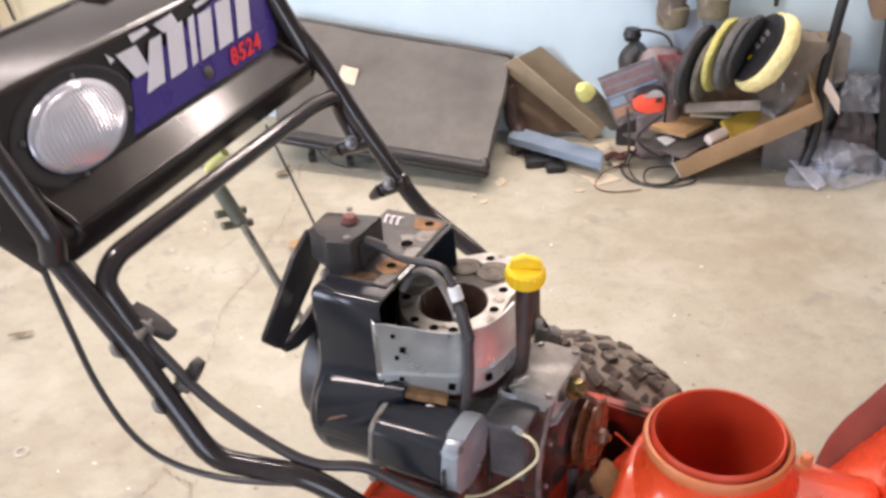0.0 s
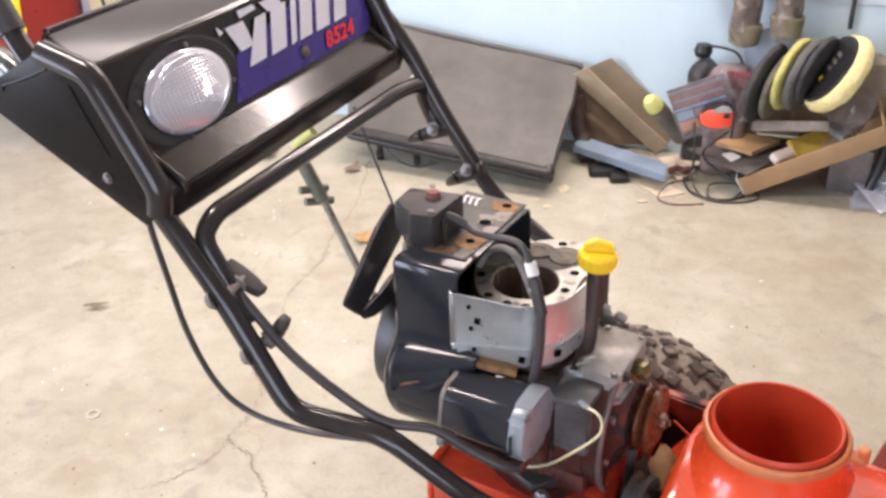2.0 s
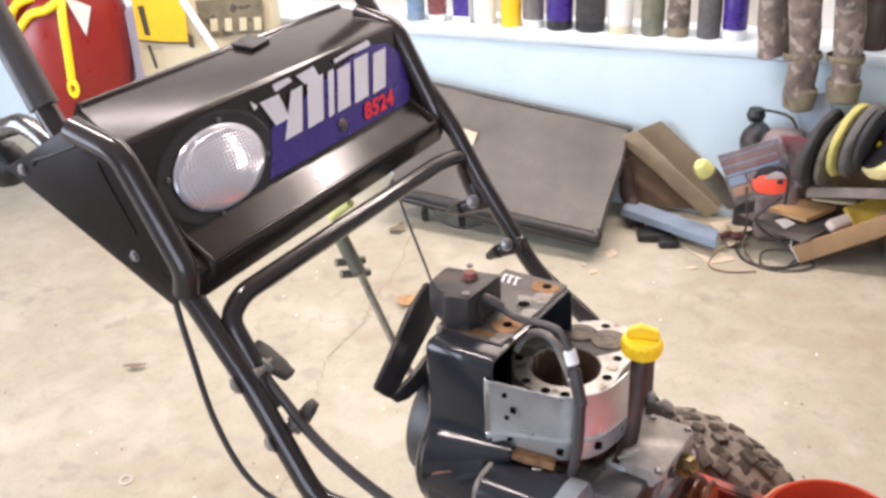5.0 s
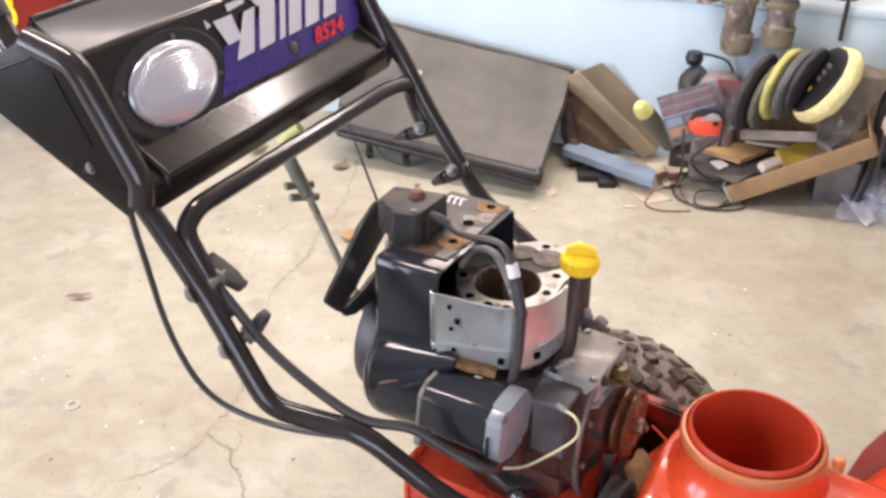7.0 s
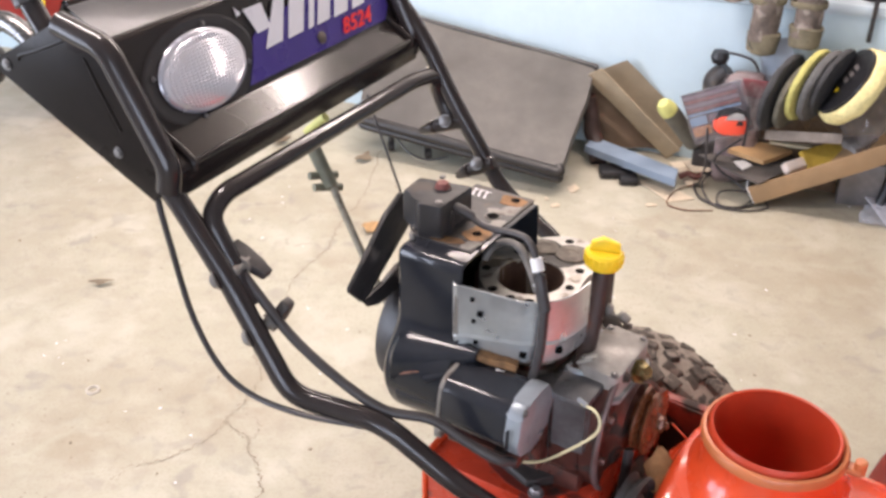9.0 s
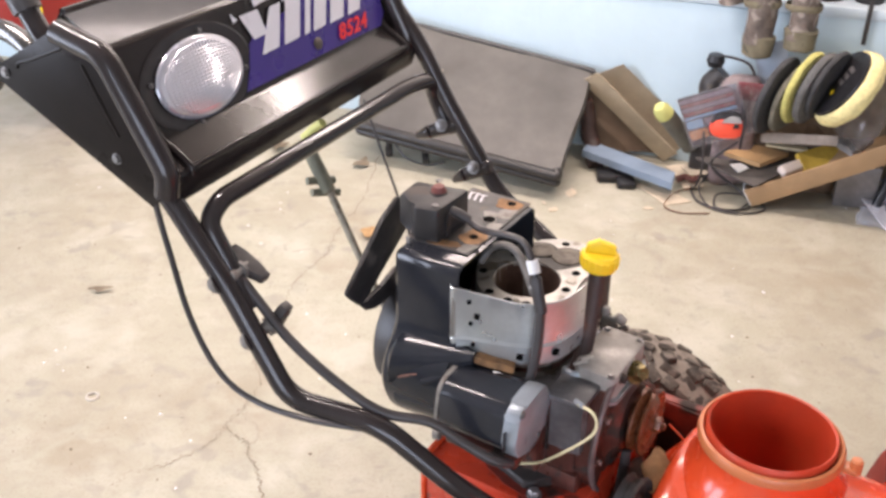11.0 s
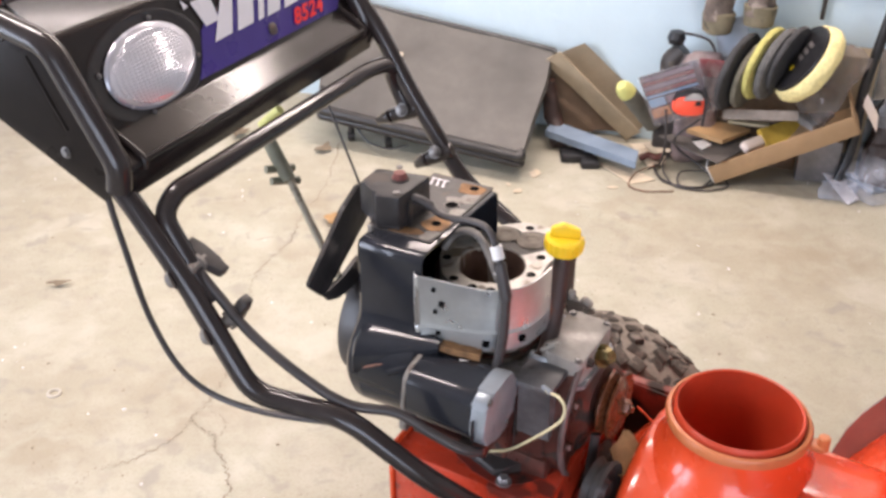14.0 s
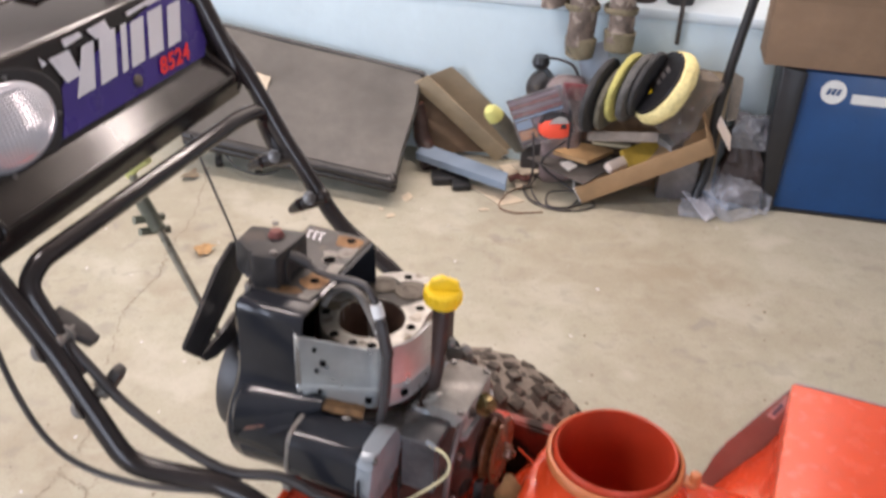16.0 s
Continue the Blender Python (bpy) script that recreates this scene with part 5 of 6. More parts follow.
# wiring
part("ignition_lead", tube(smooth_line([(-0.052, -0.032, 0.731), (-0.032, -0.034, 0.723), (-0.006, -0.044, 0.729), (0.020, -0.050, 0.735), (0.038, -0.054, 0.734), (0.051, -0.060, 0.722), (0.063, -0.067, 0.695), (0.073, -0.073, 0.664), (0.074, -0.080, 0.618), (0.070, -0.085, 0.578), (0.0695, -0.089, 0.560)]), 0.0040, 12), rubber, block, "thick black ignition lead")
part("second_lead", tube(smooth_line([(-0.030, -0.030, 0.676), (-0.022, -0.022, 0.692), (-0.002, -0.026, 0.706), (0.022, -0.040, 0.711), (0.043, -0.055, 0.700), (0.060, -0.066, 0.680)]), 0.0046, 12), dusty_grey, block, "dusty grey lead arching over the bore")
part("tape_band", tube([(0.0525, -0.061, 0.7195), (0.0585, -0.064, 0.706)], 0.0070, 12), wire_white, block, "white tape round the lead")
part("boot", tube(smooth_line([(0.060, -0.065, 0.702), (0.066, -0.069, 0.686), (0.073, -0.072, 0.664)]), 0.0070, 14), rubber, block, "black boot on the lead")
part("lead_sleeve", tube(smooth_line([(0.073, -0.073, 0.664), (0.0745, -0.080, 0.618), (0.0705, -0.085, 0.578), (0.0695, -0.089, 0.560)]), 0.0058, 12), rubber, block, "thick black sleeve on the lower lead")
part("boot_glint", lathe([(0, 0.0012), (0.0018, 0.001), (0.002, 0)], 12, frame_on((0.0585, -0.0725, 0.692), (0.2, -0.8, 0.5))), steel, block)
part("loose_wire", tube(smooth_line([(0.067, -0.125, 0.480), (0.105, -0.125, 0.498), (0.135, -0.125, 0.527), (0.164, -0.120, 0.560), (0.168, -0.115, 0.576), (0.159, -0.110, 0.585), (0.139, -0.100, 0.580)]), 0.0017, 8), wire_tan, block, "loose cream-coloured wire")
part("wire_end", rod((0.147, -0.104, 0.583), (0.132, -0.092, 0.577), 0.0030, 8), alloy_cap, block)

# drive side
part("crank_pulley", lathe([(0, 0.004), (0.010, 0.004), (0.013, 0.001), (0.022, 0.0), (0.033, -0.003), (0.041, 0.001), (0.0435, -0.001), (0.043, -0.004), (0.034, -0.008), (0.043, -0.013), (0.0435, -0.016), (0.040, -0.018), (0.024, -0.019), (0.021, -0.036), (0.019, -0.038), (0, -0.038)], 48, frame_on((0.184, 0.034, 0.480), (1, 0, 0))), rust, block, "rusty orange steel drive pulley")
part("pulley_nut", join(lathe([(0, 0.004), (0.0105, 0.004), (0.0105, 0.010), (0.009, 0.012), (0, 0.012)], 6, frame_on((0.184, 0.034, 0.480), (1, 0, 0))), rod((0.18, 0.034, 0.48), (0.201, 0.034, 0.48), 0.005, 12, 0.001)), rust, block, "rusty nut on the pulley")
part("belt_keeper", join(tube(smooth_line([(0.156, 0.018, 0.545), (0.170, 0.022, 0.546), (0.180, 0.026, 0.540), (0.183, 0.030, 0.530)]), 0.003, 8), rod((0.150, 0.040, 0.540), (0.166, 0.044, 0.542), 0.008, 14, 0.002)), rust_dark, block, "rust-brown bent belt keeper")
bolt((0.158, 0.020, 0.556), (0.8, -0.3, 0.4), 0.0108, 0.013, brass, block, "large_bolt")
part("auger_pulley", lathe([(0, 0.006), (0.03, 0.006), (0.07, 0.0), (0.088, 0.004), (0.092, 0.0), (0.078, -0.010), (0.092, -0.02), (0.088, -0.024), (0, -0.024)], 48, frame_on((0.180, 0.034, 0.300), (1, 0, 0))), oily_shaded_red, blower, "dark auger drive pulley")
part("idler_pulley", lathe([(0, 0.010), (0.012, 0.010), (0.016, 0.004), (0.030, 0.004), (0.036, 0.010), (0.038, 0.006), (0.030, -0.004), (0.036, -0.012), (0, -0.012)], 36, frame_on((0.196, -0.045, 0.415), (1, -0.1, 0))), dusty_black, blower, "black idler pulley with a worn steel rim")
part("drive_belt", tube([(0.170, 0.034 + s * (0.040 + 0.034 * (0.47 - z) / 0.19), z) for s, z in ((-1, 0.300), (-1, 0.38), (-1, 0.46))], 0.007, 8, 0.6), rubber, blower, "worn black drive belt")
# inner wall and lip: the dark red stands in for the cavity's shade
part("frame_wall", join(box(0.10, 0.245, 0.185, 0.20, 0.10, 0.402, 0.003), box(0.150, 0.230, -0.11, 0.19, 0.10, 0.24, 0.003)), oily_shaded_red, blower, "red inner wall of the frame, its shade painted in dark")
part("frame_lip", rod((0.150, 0.176, 0.405), (0.245, 0.176, 0.398), 0.0022), oily_shaded_red, blower)
part("shift_rod", rod((0.19, 0.09, 0.440), (0.26, 0.06, 0.42), 0.0014), orange_paint, blower)


# ---- things round the machine ----
def wall_pose(x, off, z, rx=0, ry=0, rz=0):
    """A pose in front of the blue wall: x along it, off metres out of it."""
    return WALL @ pose(x, -off, z, rx, ry, rz)


# dry leaf on the machine and another on the floor
def leaf(m, size, seed):
    rng = random.Random(seed)
    out = [(size * (0.62 + 0.42 * abs(math.sin(2.5 * a)) + rng.uniform(-0.10, 0.10)) * math.cos(a), size * 0.8 * (0.64 + 0.38 * abs(math.sin(2.5 * a))) * math.sin(a)) for a in (i * 0.2618 for i in range(24))]
    bm = wobble(slab(out, 0.0012), 0.014, 22, seed)
    ob = thing("dry_leaf", "curled dry tan leaf", "leaf", m, data=mesh_of("dry_leaf", bm, leaf_tan))
    return ob


leaf(BLOWER @ pose(0.216, 0.020, 0.424, 25, 20, 20), 0.034, 3)
tagged(leaf(pose(-0.255, 2.24, 0.012, 5, 0, 60), 0.030, 5), "curled dry tan leaf on the concrete floor")
scrap_leaf = leaf(pose(-0.873, 1.931, 0.010, 0, 0, 10) @ Matrix.Diagonal((1.3, 0.45, 0.8, 1)), 0.026, 8)
scrap_leaf.data.materials[0] = leaf_brown
tagged(scrap_leaf, "crumpled brown leaf scrap on the concrete floor")
wall_leaf = leaf(pose(-0.325, 2.675, 0.010, 6, 0, 30), 0.028, 13)
wall_leaf.data.materials[0] = leaf_brown
tagged(wall_leaf, "crumpled brown leaf on the floor below the creeper")
rear_leaf = leaf(pose(-0.600, 2.80, 0.012, 8, 0, 75) @ Matrix.Diagonal((1.25, 0.9, 1, 1)), 0.032, 17)
rear_leaf.data.materials[0] = leaf_brown
tagged(rear_leaf, "curled brown leaf on the floor near the blue wall")
washer = thing("washer", "small pale ring lying on the concrete floor", "washer", pose(-0.757, 1.533, 0.0),
               data=mesh_of("washer", lathe([(0.009, 0.0), (0.009, 0.003), (0.012, 0.004), (0.015, 0.003), (0.015, 0.0)], 20, None, True), washer_grey))

# folded creeper leaning on the wall
creeper = thing("padded_creeper", "dusty grey padded creeper board leaning against the blue wall", "creeper", pose(-0.03, 2.68, 0))
toL = Matrix.Translation((0.03, -2.68, 0))
A, B, C, D = Vector((-0.338, 2.745, 0.120)), Vector((0.257, 2.475, 0.083)), Vector((0.378, 2.832, 0.262)), Vector((-0.33, 3.05, 0.370))
part("pad", moved(quad_slab(A, B, C, D, 0.035, 12, 0.006), toL), mat_grey, creeper, "dusty grey vinyl pad")
for drop, back, r in ((-0.010, 0.0, 0.016), (-0.034, 0.006, 0.0135)):
    part("pad_piping", moved(wobble(tube(rounded([A.lerp(D, 0.05) + Vector((0, back, drop)), A + Vector((0, back, drop)), B + Vector((0, back, drop)), B.lerp(C, 0.05) + Vector((-0.012, back, drop))], 0.02), r, 12), 0.002, 20), toL), mat_edge, creeper, "shiny black vinyl edge")
part("pad_border", moved(wobble(tube(rounded([D.lerp(A, 0.03), D, C, C.lerp(B, 0.03)], 0.02), 0.0075, 10), 0.002, 20), toL), mat_border, creeper, "dark bound edge along the top")
for k, lean in ((0.12, 0.0), (0.30, 0.01)):
    p = A.lerp(B, k) + Vector((0.02, 0.05, -0.03))
    foot = Vector((p.x + lean, p.y - 0.01, 0.018))
    part("caster", moved(join(tube([p, p.lerp(foot, 0.5), foot], 0.010, 10), lathe([(0, -0.010), (0.016, -0.010), (0.018, 0), (0.016, 0.010), (0, 0.010)], 16, frame_on(foot, (1, 0, 0.1)))), toL), mat_edge, creeper, "black caster on a short leg")
part("strap_loop", moved(tube(smooth_line([A.lerp(B, 0.16) + Vector((0.02, 0.0, -0.05)), A.lerp(B, 0.22) + Vector((0.02, -0.02, -0.075)), A.lerp(B, 0.32) + Vector((0.02, -0.02, -0.082)), A.lerp(B, 0.42) + Vector((0.02, -0.01, -0.06))]), 0.003, 8), toL), mat_edge, creeper, "thin black cord hanging below")

thing("tan_card", "small tan card lying on the creeper pad", "card", data=mesh_of("tan_card", quad_slab((-0.152, 2.825, 0.218), (-0.102, 2.801, 0.212), (-0.082, 2.833, 0.255), (-0.131, 2.860, 0.264), 0.002, 4, 0.002), paper_pale))

# brown board and blue-grey box
board = thing("cardboard_sheet", "brown folded cardboard sheet leaning on the wall", "cardboard", data=mesh_of("cardboard_sheet", quad_slab((0.612, 2.752, 0.006), (0.700, 2.775, 0.075), (0.462, 2.80, 0.296), (0.348, 2.815, 0.236), 0.006, 6, 0.004), kraft))
fold = part("folded_flap", quad_slab((0.606, 2.746, 0.0045), (0.640, 2.722, 0.042), (0.386, 2.775, 0.277), (0.344, 2.810, 0.238), 0.005, 6, 0.002), kraft_flap, board, "pale bent edge of the sheet")
thing("kraft_paper", "crumpled dark brown kraft paper behind the cardboard", "paper", data=mesh_of("kraft_paper", quad_slab((0.385, 2.795, 0.02), (0.63, 2.775, 0.012), (0.43, 2.835, 0.265), (0.335, 2.84, 0.225), 0.004, 6, 0.010), brown_shade))
thing("blue_box", "long slim blue-grey box lying on a black clamp", "box", data=mesh_of("blue_box", quad_slab((0.346, 2.695, 0.060), (0.581, 2.472, 0.060), (0.602, 2.545, 0.060), (0.379, 2.767, 0.060), 0.022, 4), blue_foam))
shoe = thing("black_clamp", "black plastic clamp lying under the box", "clamp", pose(0.44, 2.63, 0), None)
part("jaw", wobble(box(-0.055, 0.045, -0.045, 0.03, 0.0, 0.025, 0.008), 0.004, 25), welder_black, shoe)
part("grip", wobble(tube(smooth_line([(-0.045, 0.06, 0.012), (-0.06, 0.13, 0.06), (-0.075, 0.155, 0.13), (-0.085, 0.16, 0.18)]), 0.026, 12), 0.006, 18), dip_tube, shoe, "dark brown grip")
part("foot", box(0.0, 0.055, -0.085, -0.02, 0.0, 0.022, 0.007), welder_black, shoe)

# cardboard tray heaped with scraps
TR = basis((0.805, 2.441, 0.008), (1.116, 2.340, 0.196), (0.871, 2.63, 0.030))
tray = thing("cardboard_tray", "shallow brown cardboard tray tilted on other clutter", "box", TR)
TL, TW, TH = 0.396, 0.20, 0.056
part("tray_bottom", box(0, TL, 0, TW, 0, 0.004), kraft_tray, tray)
part("tray_front", box(0, TL, -0.004, 0, 0, TH, 0.001), kraft_tray, tray, "brown front edge of the tray")
part("tray_back", box(0, TL, TW, TW + 0.004, 0, TH, 0.001), kraft_tray, tray)
part("tray_end", box(TL, TL + 0.004, 0, TW, 0, TH * 1.15, 0.001), kraft_tray, tray)
part("tray_end", box(-0.004, 0, 0, TW, 0, TH, 0.001), white_plastic, tray, "white-printed end of the tray")
thing("carton_scrap", "crushed brown carton holding up the tray", "carton", pose(1.105, 2.52, 0, 0, 0, -15), data=mesh_of("carton_scrap", wobble(box(-0.05, 0.06, -0.06, 0.07, 0, 0.125, 0.004), 0.006, 9), dull_steel))


def scrap(name, label, category, m, outline, thick, mat):
    return thing(name, label, category, m, data=mesh_of(name, slab(outline, thick, None, 0.001), mat))


def rect(w, d):
    return [(-w / 2, -d / 2), (w / 2, -d / 2), (w / 2, d / 2), (-w / 2, d / 2)]


def sheet(name, label, category, corners, thick, mat, lump=0.0, drop=False):
    return thing(name, label, category, data=mesh_of(name, quad_slab(*corners, thick, 6, lump, len(name), drop), mat))


sheet("sandpaper_sheet", "dark grey sheet of sandpaper lying on the tray", "sandpaper", ((0.664, 2.59, 0.088), (0.791, 2.404, 0.088), (0.951, 2.542, 0.094), (0.905, 2.633, 0.094)), 0.004, dark_card, 0.003)
sheet("wood_offcut", "pale brown wood offcut on top of the tray", "wood", ((0.736, 2.555, 0.125), (0.825, 2.497, 0.115), (0.921, 2.562, 0.120), (0.837, 2.594, 0.130)), 0.014, wood_tan)
sheet("paper_label", "small pale paper label", "paper", ((0.75, 2.531, 0.0945), (0.764, 2.478, 0.0945), (0.80, 2.508, 0.0955), (0.785, 2.546, 0.0955)), 0.001, wire_white)
sheet("white_stick", "thin white painted stick", "stick", ((0.863, 2.599, 0.137), (0.859, 2.583, 0.137), (0.965, 2.545, 0.137), (0.974, 2.565, 0.137)), 0.008, bucket_white)
sheet("yellow_pad", "crumpled mustard yellow pad in the tray", "pad", ((0.943, 2.465, 0.115), (1.062, 2.491, 0.125), (1.046, 2.56, 0.155), (0.925, 2.498, 0.150)), 0.02, mustard, 0.008)
thing("sanding_block", "small off-white rounded sanding block", "block", basis((0.881, 2.448, 0.098), (0.978, 2.502, 0.107), (0.85, 2.48, 0.120)), data=mesh_of("sanding_block", box(0, 0.128, 0, 0.034, -0.012, 0.014, 0.009, 3), pinkish_white))
sheet("grey_rag", "crumpled grey rag at the end of the tray", "rag", ((1.03, 2.560, 0.165), (1.043, 2.457, 0.170), (1.115, 2.480, 0.20), (1.125, 2.57, 0.20)), 0.03, rag_grey, 0.02)
scrap("dusty_plank", "dusty grey plank behind the tray", "plank", wall_pose(0.79, 0.165, 0.190, 68, -6, 0), rect(0.20, 0.028), 0.018, plank_grey)

# power cord
thing("power_cord", "loose loop of black power cord on the floor", "cable", data=mesh_of("power_cord", tube(smooth_line([(0.66, 2.52, 0.20), (0.665, 2.50, 0.10), (0.66, 2.52, 0.03), (0.655, 2.56, 0.006), (0.66, 2.47, 0.006), (0.72, 2.42, 0.006), (0.80, 2.44, 0.006), (0.79, 2.50, 0.02), (0.72, 2.55, 0.06), (0.70, 2.53, 0.11), (0.76, 2.52, 0.17)]), 0.0035, 8), rubber))
thing("power_cord", "thin coil of black cord under the tray", "cable", data=mesh_of("power_cord", tube(smooth_line([(0.70, 2.56, 0.05), (0.665, 2.50, 0.03), (0.69, 2.43, 0.006), (0.77, 2.40, 0.006), (0.84, 2.43, 0.006), (0.80, 2.50, 0.012), (0.72, 2.49, 0.02), (0.70, 2.43, 0.010), (0.755, 2.415, 0.008), (0.80, 2.46, 0.008)]), 0.0028, 8), rubber))
thing("power_cord", "thin brown wire lying on the floor", "cable", data=mesh_of("power_cord", tube(smooth_line([(0.66, 2.55, 0.012), (0.60, 2.52, 0.005), (0.56, 2.44, 0.004), (0.60, 2.40, 0.004), (0.68, 2.40, 0.004)]), 0.0018, 6), rust))
for k, corners in enumerate((((0.487, 2.590, 0.004), (0.567, 2.448, 0.004), (0.643, 2.473, 0.006), (0.540, 2.590, 0.006)), ((0.605, 2.69, 0.014), (0.634, 2.545, 0.008), (0.690, 2.552, 0.012), (0.700, 2.70, 0.022)), ((0.640, 2.66, 0.030), (0.655, 2.60, 0.026), (0.712, 2.60, 0.032), (0.700, 2.68, 0.040)))):
    sheet("wood_chip", "thin pale wood chip on the floor", "wood", corners, 0.003, paper_pale, 0.004)
thing("dark_red_scrap", "small dark red twisted scrap on the floor", "scrap", data=mesh_of("dark_red_scrap", wobble(tube(smooth_line([(0.615, 2.575, 0.022), (0.640, 2.580, 0.030), (0.662, 2.572, 0.024), (0.678, 2.582, 0.028)]), 0.009, 10), 0.004, 40), pkg_darkred))
for k, (x, y, w) in enumerate(((0.513, 2.429, 0.030), (0.244, 2.409, 0.034), (0.301, 2.516, 0.05), (0.22, 2.45, 0.02))):
    rng = random.Random(k)
    scrap("paper_scrap", "torn pale paper scrap on the floor", "scrap", pose(x, y, 0.0015, 0, 0, 40 * k), [(w * 0.5 * (1 + rng.uniform(-0.3, 0.3)) * math.cos(t), w * 0.3 * (1 + rng.uniform(-0.3, 0.3)) * math.sin(t)) for t in (i * 0.7 for i in range(9))], 0.002, paper_pale)

# blister package, tape, tool
pk = basis((0.644, 2.556, 0.140), (0.785, 2.508, 0.208), (0.571, 2.584, 0.262))
pack = thing("blister_pack", "clear plastic package of red and blue printed card", "package", pk)
part("card", box(0, 0.165, 0, 0.145, 0, 0.008, 0.001), pkg_dark, pack)
for y0, y1, x1, mt in ((0.128, 0.138, 0.15, pkg_violet), (0.116, 0.124, 0.15, pkg_red), (0.102, 0.112, 0.15, pkg_violet), (0.090, 0.098, 0.15, pkg_red), (0.078, 0.085, 0.15, pkg_blue), (0.050, 0.074, 0.05, pkg_blue), (0.052, 0.072, 0.14, pkg_violet), (0.018, 0.045, 0.055, pkg_orange)):
    part("print_band", box(0.004 if x1 != 0.14 else 0.056, x1, y0, y1, 0.008, 0.0086), mt, pack)
part("clear_sleeve", wobble(box(-0.004, 0.175, -0.004, 0.150, 0.010, 0.020, 0.004), 0.004, 30), clear_film, pack, "crinkled clear sleeve")
caulk = thing("sealant_tube", "olive-grey tube with a pale lime tip behind the package", "tube", wall_pose(0, 0, 0))
part("tube_body", rod((0.497, -0.125, 0.105), (0.424, -0.212, 0.228), 0.027, 22, 0.004, 0.026), olive_dark, caulk, "olive-grey round body")
part("tube_tip", lathe([(0.0262, 0.0), (0.0262, 0.012), (0.023, 0.028), (0.015, 0.040), (0, 0.043)], 22, frame_on((0.424, -0.212, 0.226), (-0.44, -0.52, 0.74))), lime, caulk, "pale lime tip")
tape = thing("tape_measure", "coral red and black round tape measure", "tape measure", pose(0.716, 2.495, 0.228, 78, 0, 0))
part("case", slab([(0.046 * math.copysign(abs(math.cos(a)) ** 0.6, math.cos(a)), -0.006 + 0.026 * math.copysign(abs(math.sin(a)) ** 0.7, math.sin(a))) for a in (k * 0.2618 for k in range(24))], 0.036, pose(0, 0, -0.018), 0.004), bright_red, tape, "coral red lower shell")
part("crown", slab([(-0.045, 0.006), (-0.034, 0.030), (-0.010, 0.040), (0.018, 0.039), (0.040, 0.026), (0.045, 0.006)], 0.030, pose(0, 0, -0.016), 0.003), welder_black, tape, "black upper shell")
part("label_disc", slab([(-0.024, 0.010), (-0.012, 0.022), (0.006, 0.031), (0.026, 0.026), (0.036, 0.010)], 0.001, pose(0, 0, 0.0187)), rag_grey, tape, "pale grey upper label")
part("dark_mark", slab([(0.010, -0.004), (0.028, -0.004), (0.026, 0.008), (0.014, 0.008)], 0.001, pose(0, 0, 0.0196)), welder_black, tape)
part("strap", tube([(0.035, 0.05, 0.024), (0.038, 0.0, 0.028), (0.034, -0.06, 0.024)], 0.004, 8), welder_black, tape)
tool = thing("angle_polisher", "black angle polisher lying among the clutter", "power tool", wall_pose(0.525, 0.09, 0.0))
part("motor_body", wobble(tube(smooth_line([(0.02, 0, 0.18), (0.0, 0.0, 0.28), (0.03, 0.0, 0.325)]), 0.034, 16), 0.006, 14), dusty_black, tool)
part("knob", lathe([(0, 0), (0.02, 0.002), (0.026, 0.018), (0.02, 0.036), (0, 0.038)], 20, pose(0.005, -0.01, 0.345)), welder_black, tool, "round black knob")
part("tool_cord", tube(smooth_line([(0.02, 0, 0.375), (0.06, 0, 0.372), (0.10, -0.01, 0.36), (0.13, -0.02, 0.31)]), 0.004, 8), rubber, tool)
part("tool_base", box(-0.03, 0.07, -0.03, 0.04, 0.0, 0.19, 0.015), dusty_black, tool)
def wrap_sheet(w, d, n):
    """A clear film gathered into fine ridges."""
    bm = bmesh.new()
    g = [[bm.verts.new((w * (i / n - 0.5), d * (j / n - 0.5), 0.006 * math.sin(i * 2.1 + 0.6 * math.sin(j * 0.7)) + 0.01 * noise.noise(Vector((i * 0.2, j * 0.2, 0))))) for j in range(n + 1)] for i in range(n + 1)]
    for i in range(n):
        for j in range(n):
            bm.faces.new((g[i][j], g[i + 1][j], g[i + 1][j + 1], g[i][j + 1]))
    bmesh.ops.solidify(bm, geom=bm.faces[:], thickness=0.0006)
    return bm


heap = thing("wrapped_bundle", "crinkled clear bag of pink and grey parts", "bag", wall_pose(0.605, 0.10, 0.0))
part("bag_body", wobble(box(-0.045, 0.065, -0.05, 0.05, 0.0, 0.33, 0.03, 3), 0.015, 14), pink_grey, heap)
part("crinkled_wrap", wrap_sheet(0.15, 0.13, 24), clear_film, heap, "crinkled clear wrap with sharp glints").matrix_local = pose(0.012, -0.085, 0.275, 60, 0, -20)
part("pink_card", box(0.0, 0.07, -0.058, -0.05, 0.28, 0.33, 0.002), pkg_red, heap)
scrap("blue_card", "pale blue-grey folded card behind the pads", "card", wall_pose(0.690, 0.09, 0.345, 80, -18, -10), rect(0.09, 0.17), 0.004, blue_card_mat)


# polishing pads
def pad(name, label, m, r, thick, mat, back=None):
    ob = thing(name, label, "polishing pad", m, "polishing pads leaning in a row")
    b = thick * 0.42
    part("foam", wobble(lathe([(0, 0), (r - b, 0), (r - b * 0.3, b * 0.3), (r, b), (r, thick - b), (r - b * 0.3, thick - b * 0.3), (r - b, thick), (r * 0.3, thick), (0, thick * 0.75)], 48), 0.003 if mat is not wool_cream else 0.005, 26), mat, ob)
    k = 0.86 if mat is wool_cream else 0.80
    part("backing", lathe([(0, -0.006), (r * k, -0.006), (r * (k + 0.02), 0.002), (0, 0.003)], 40), back or foam_dark, ob, "dark hook-and-loop backing")
    return ob


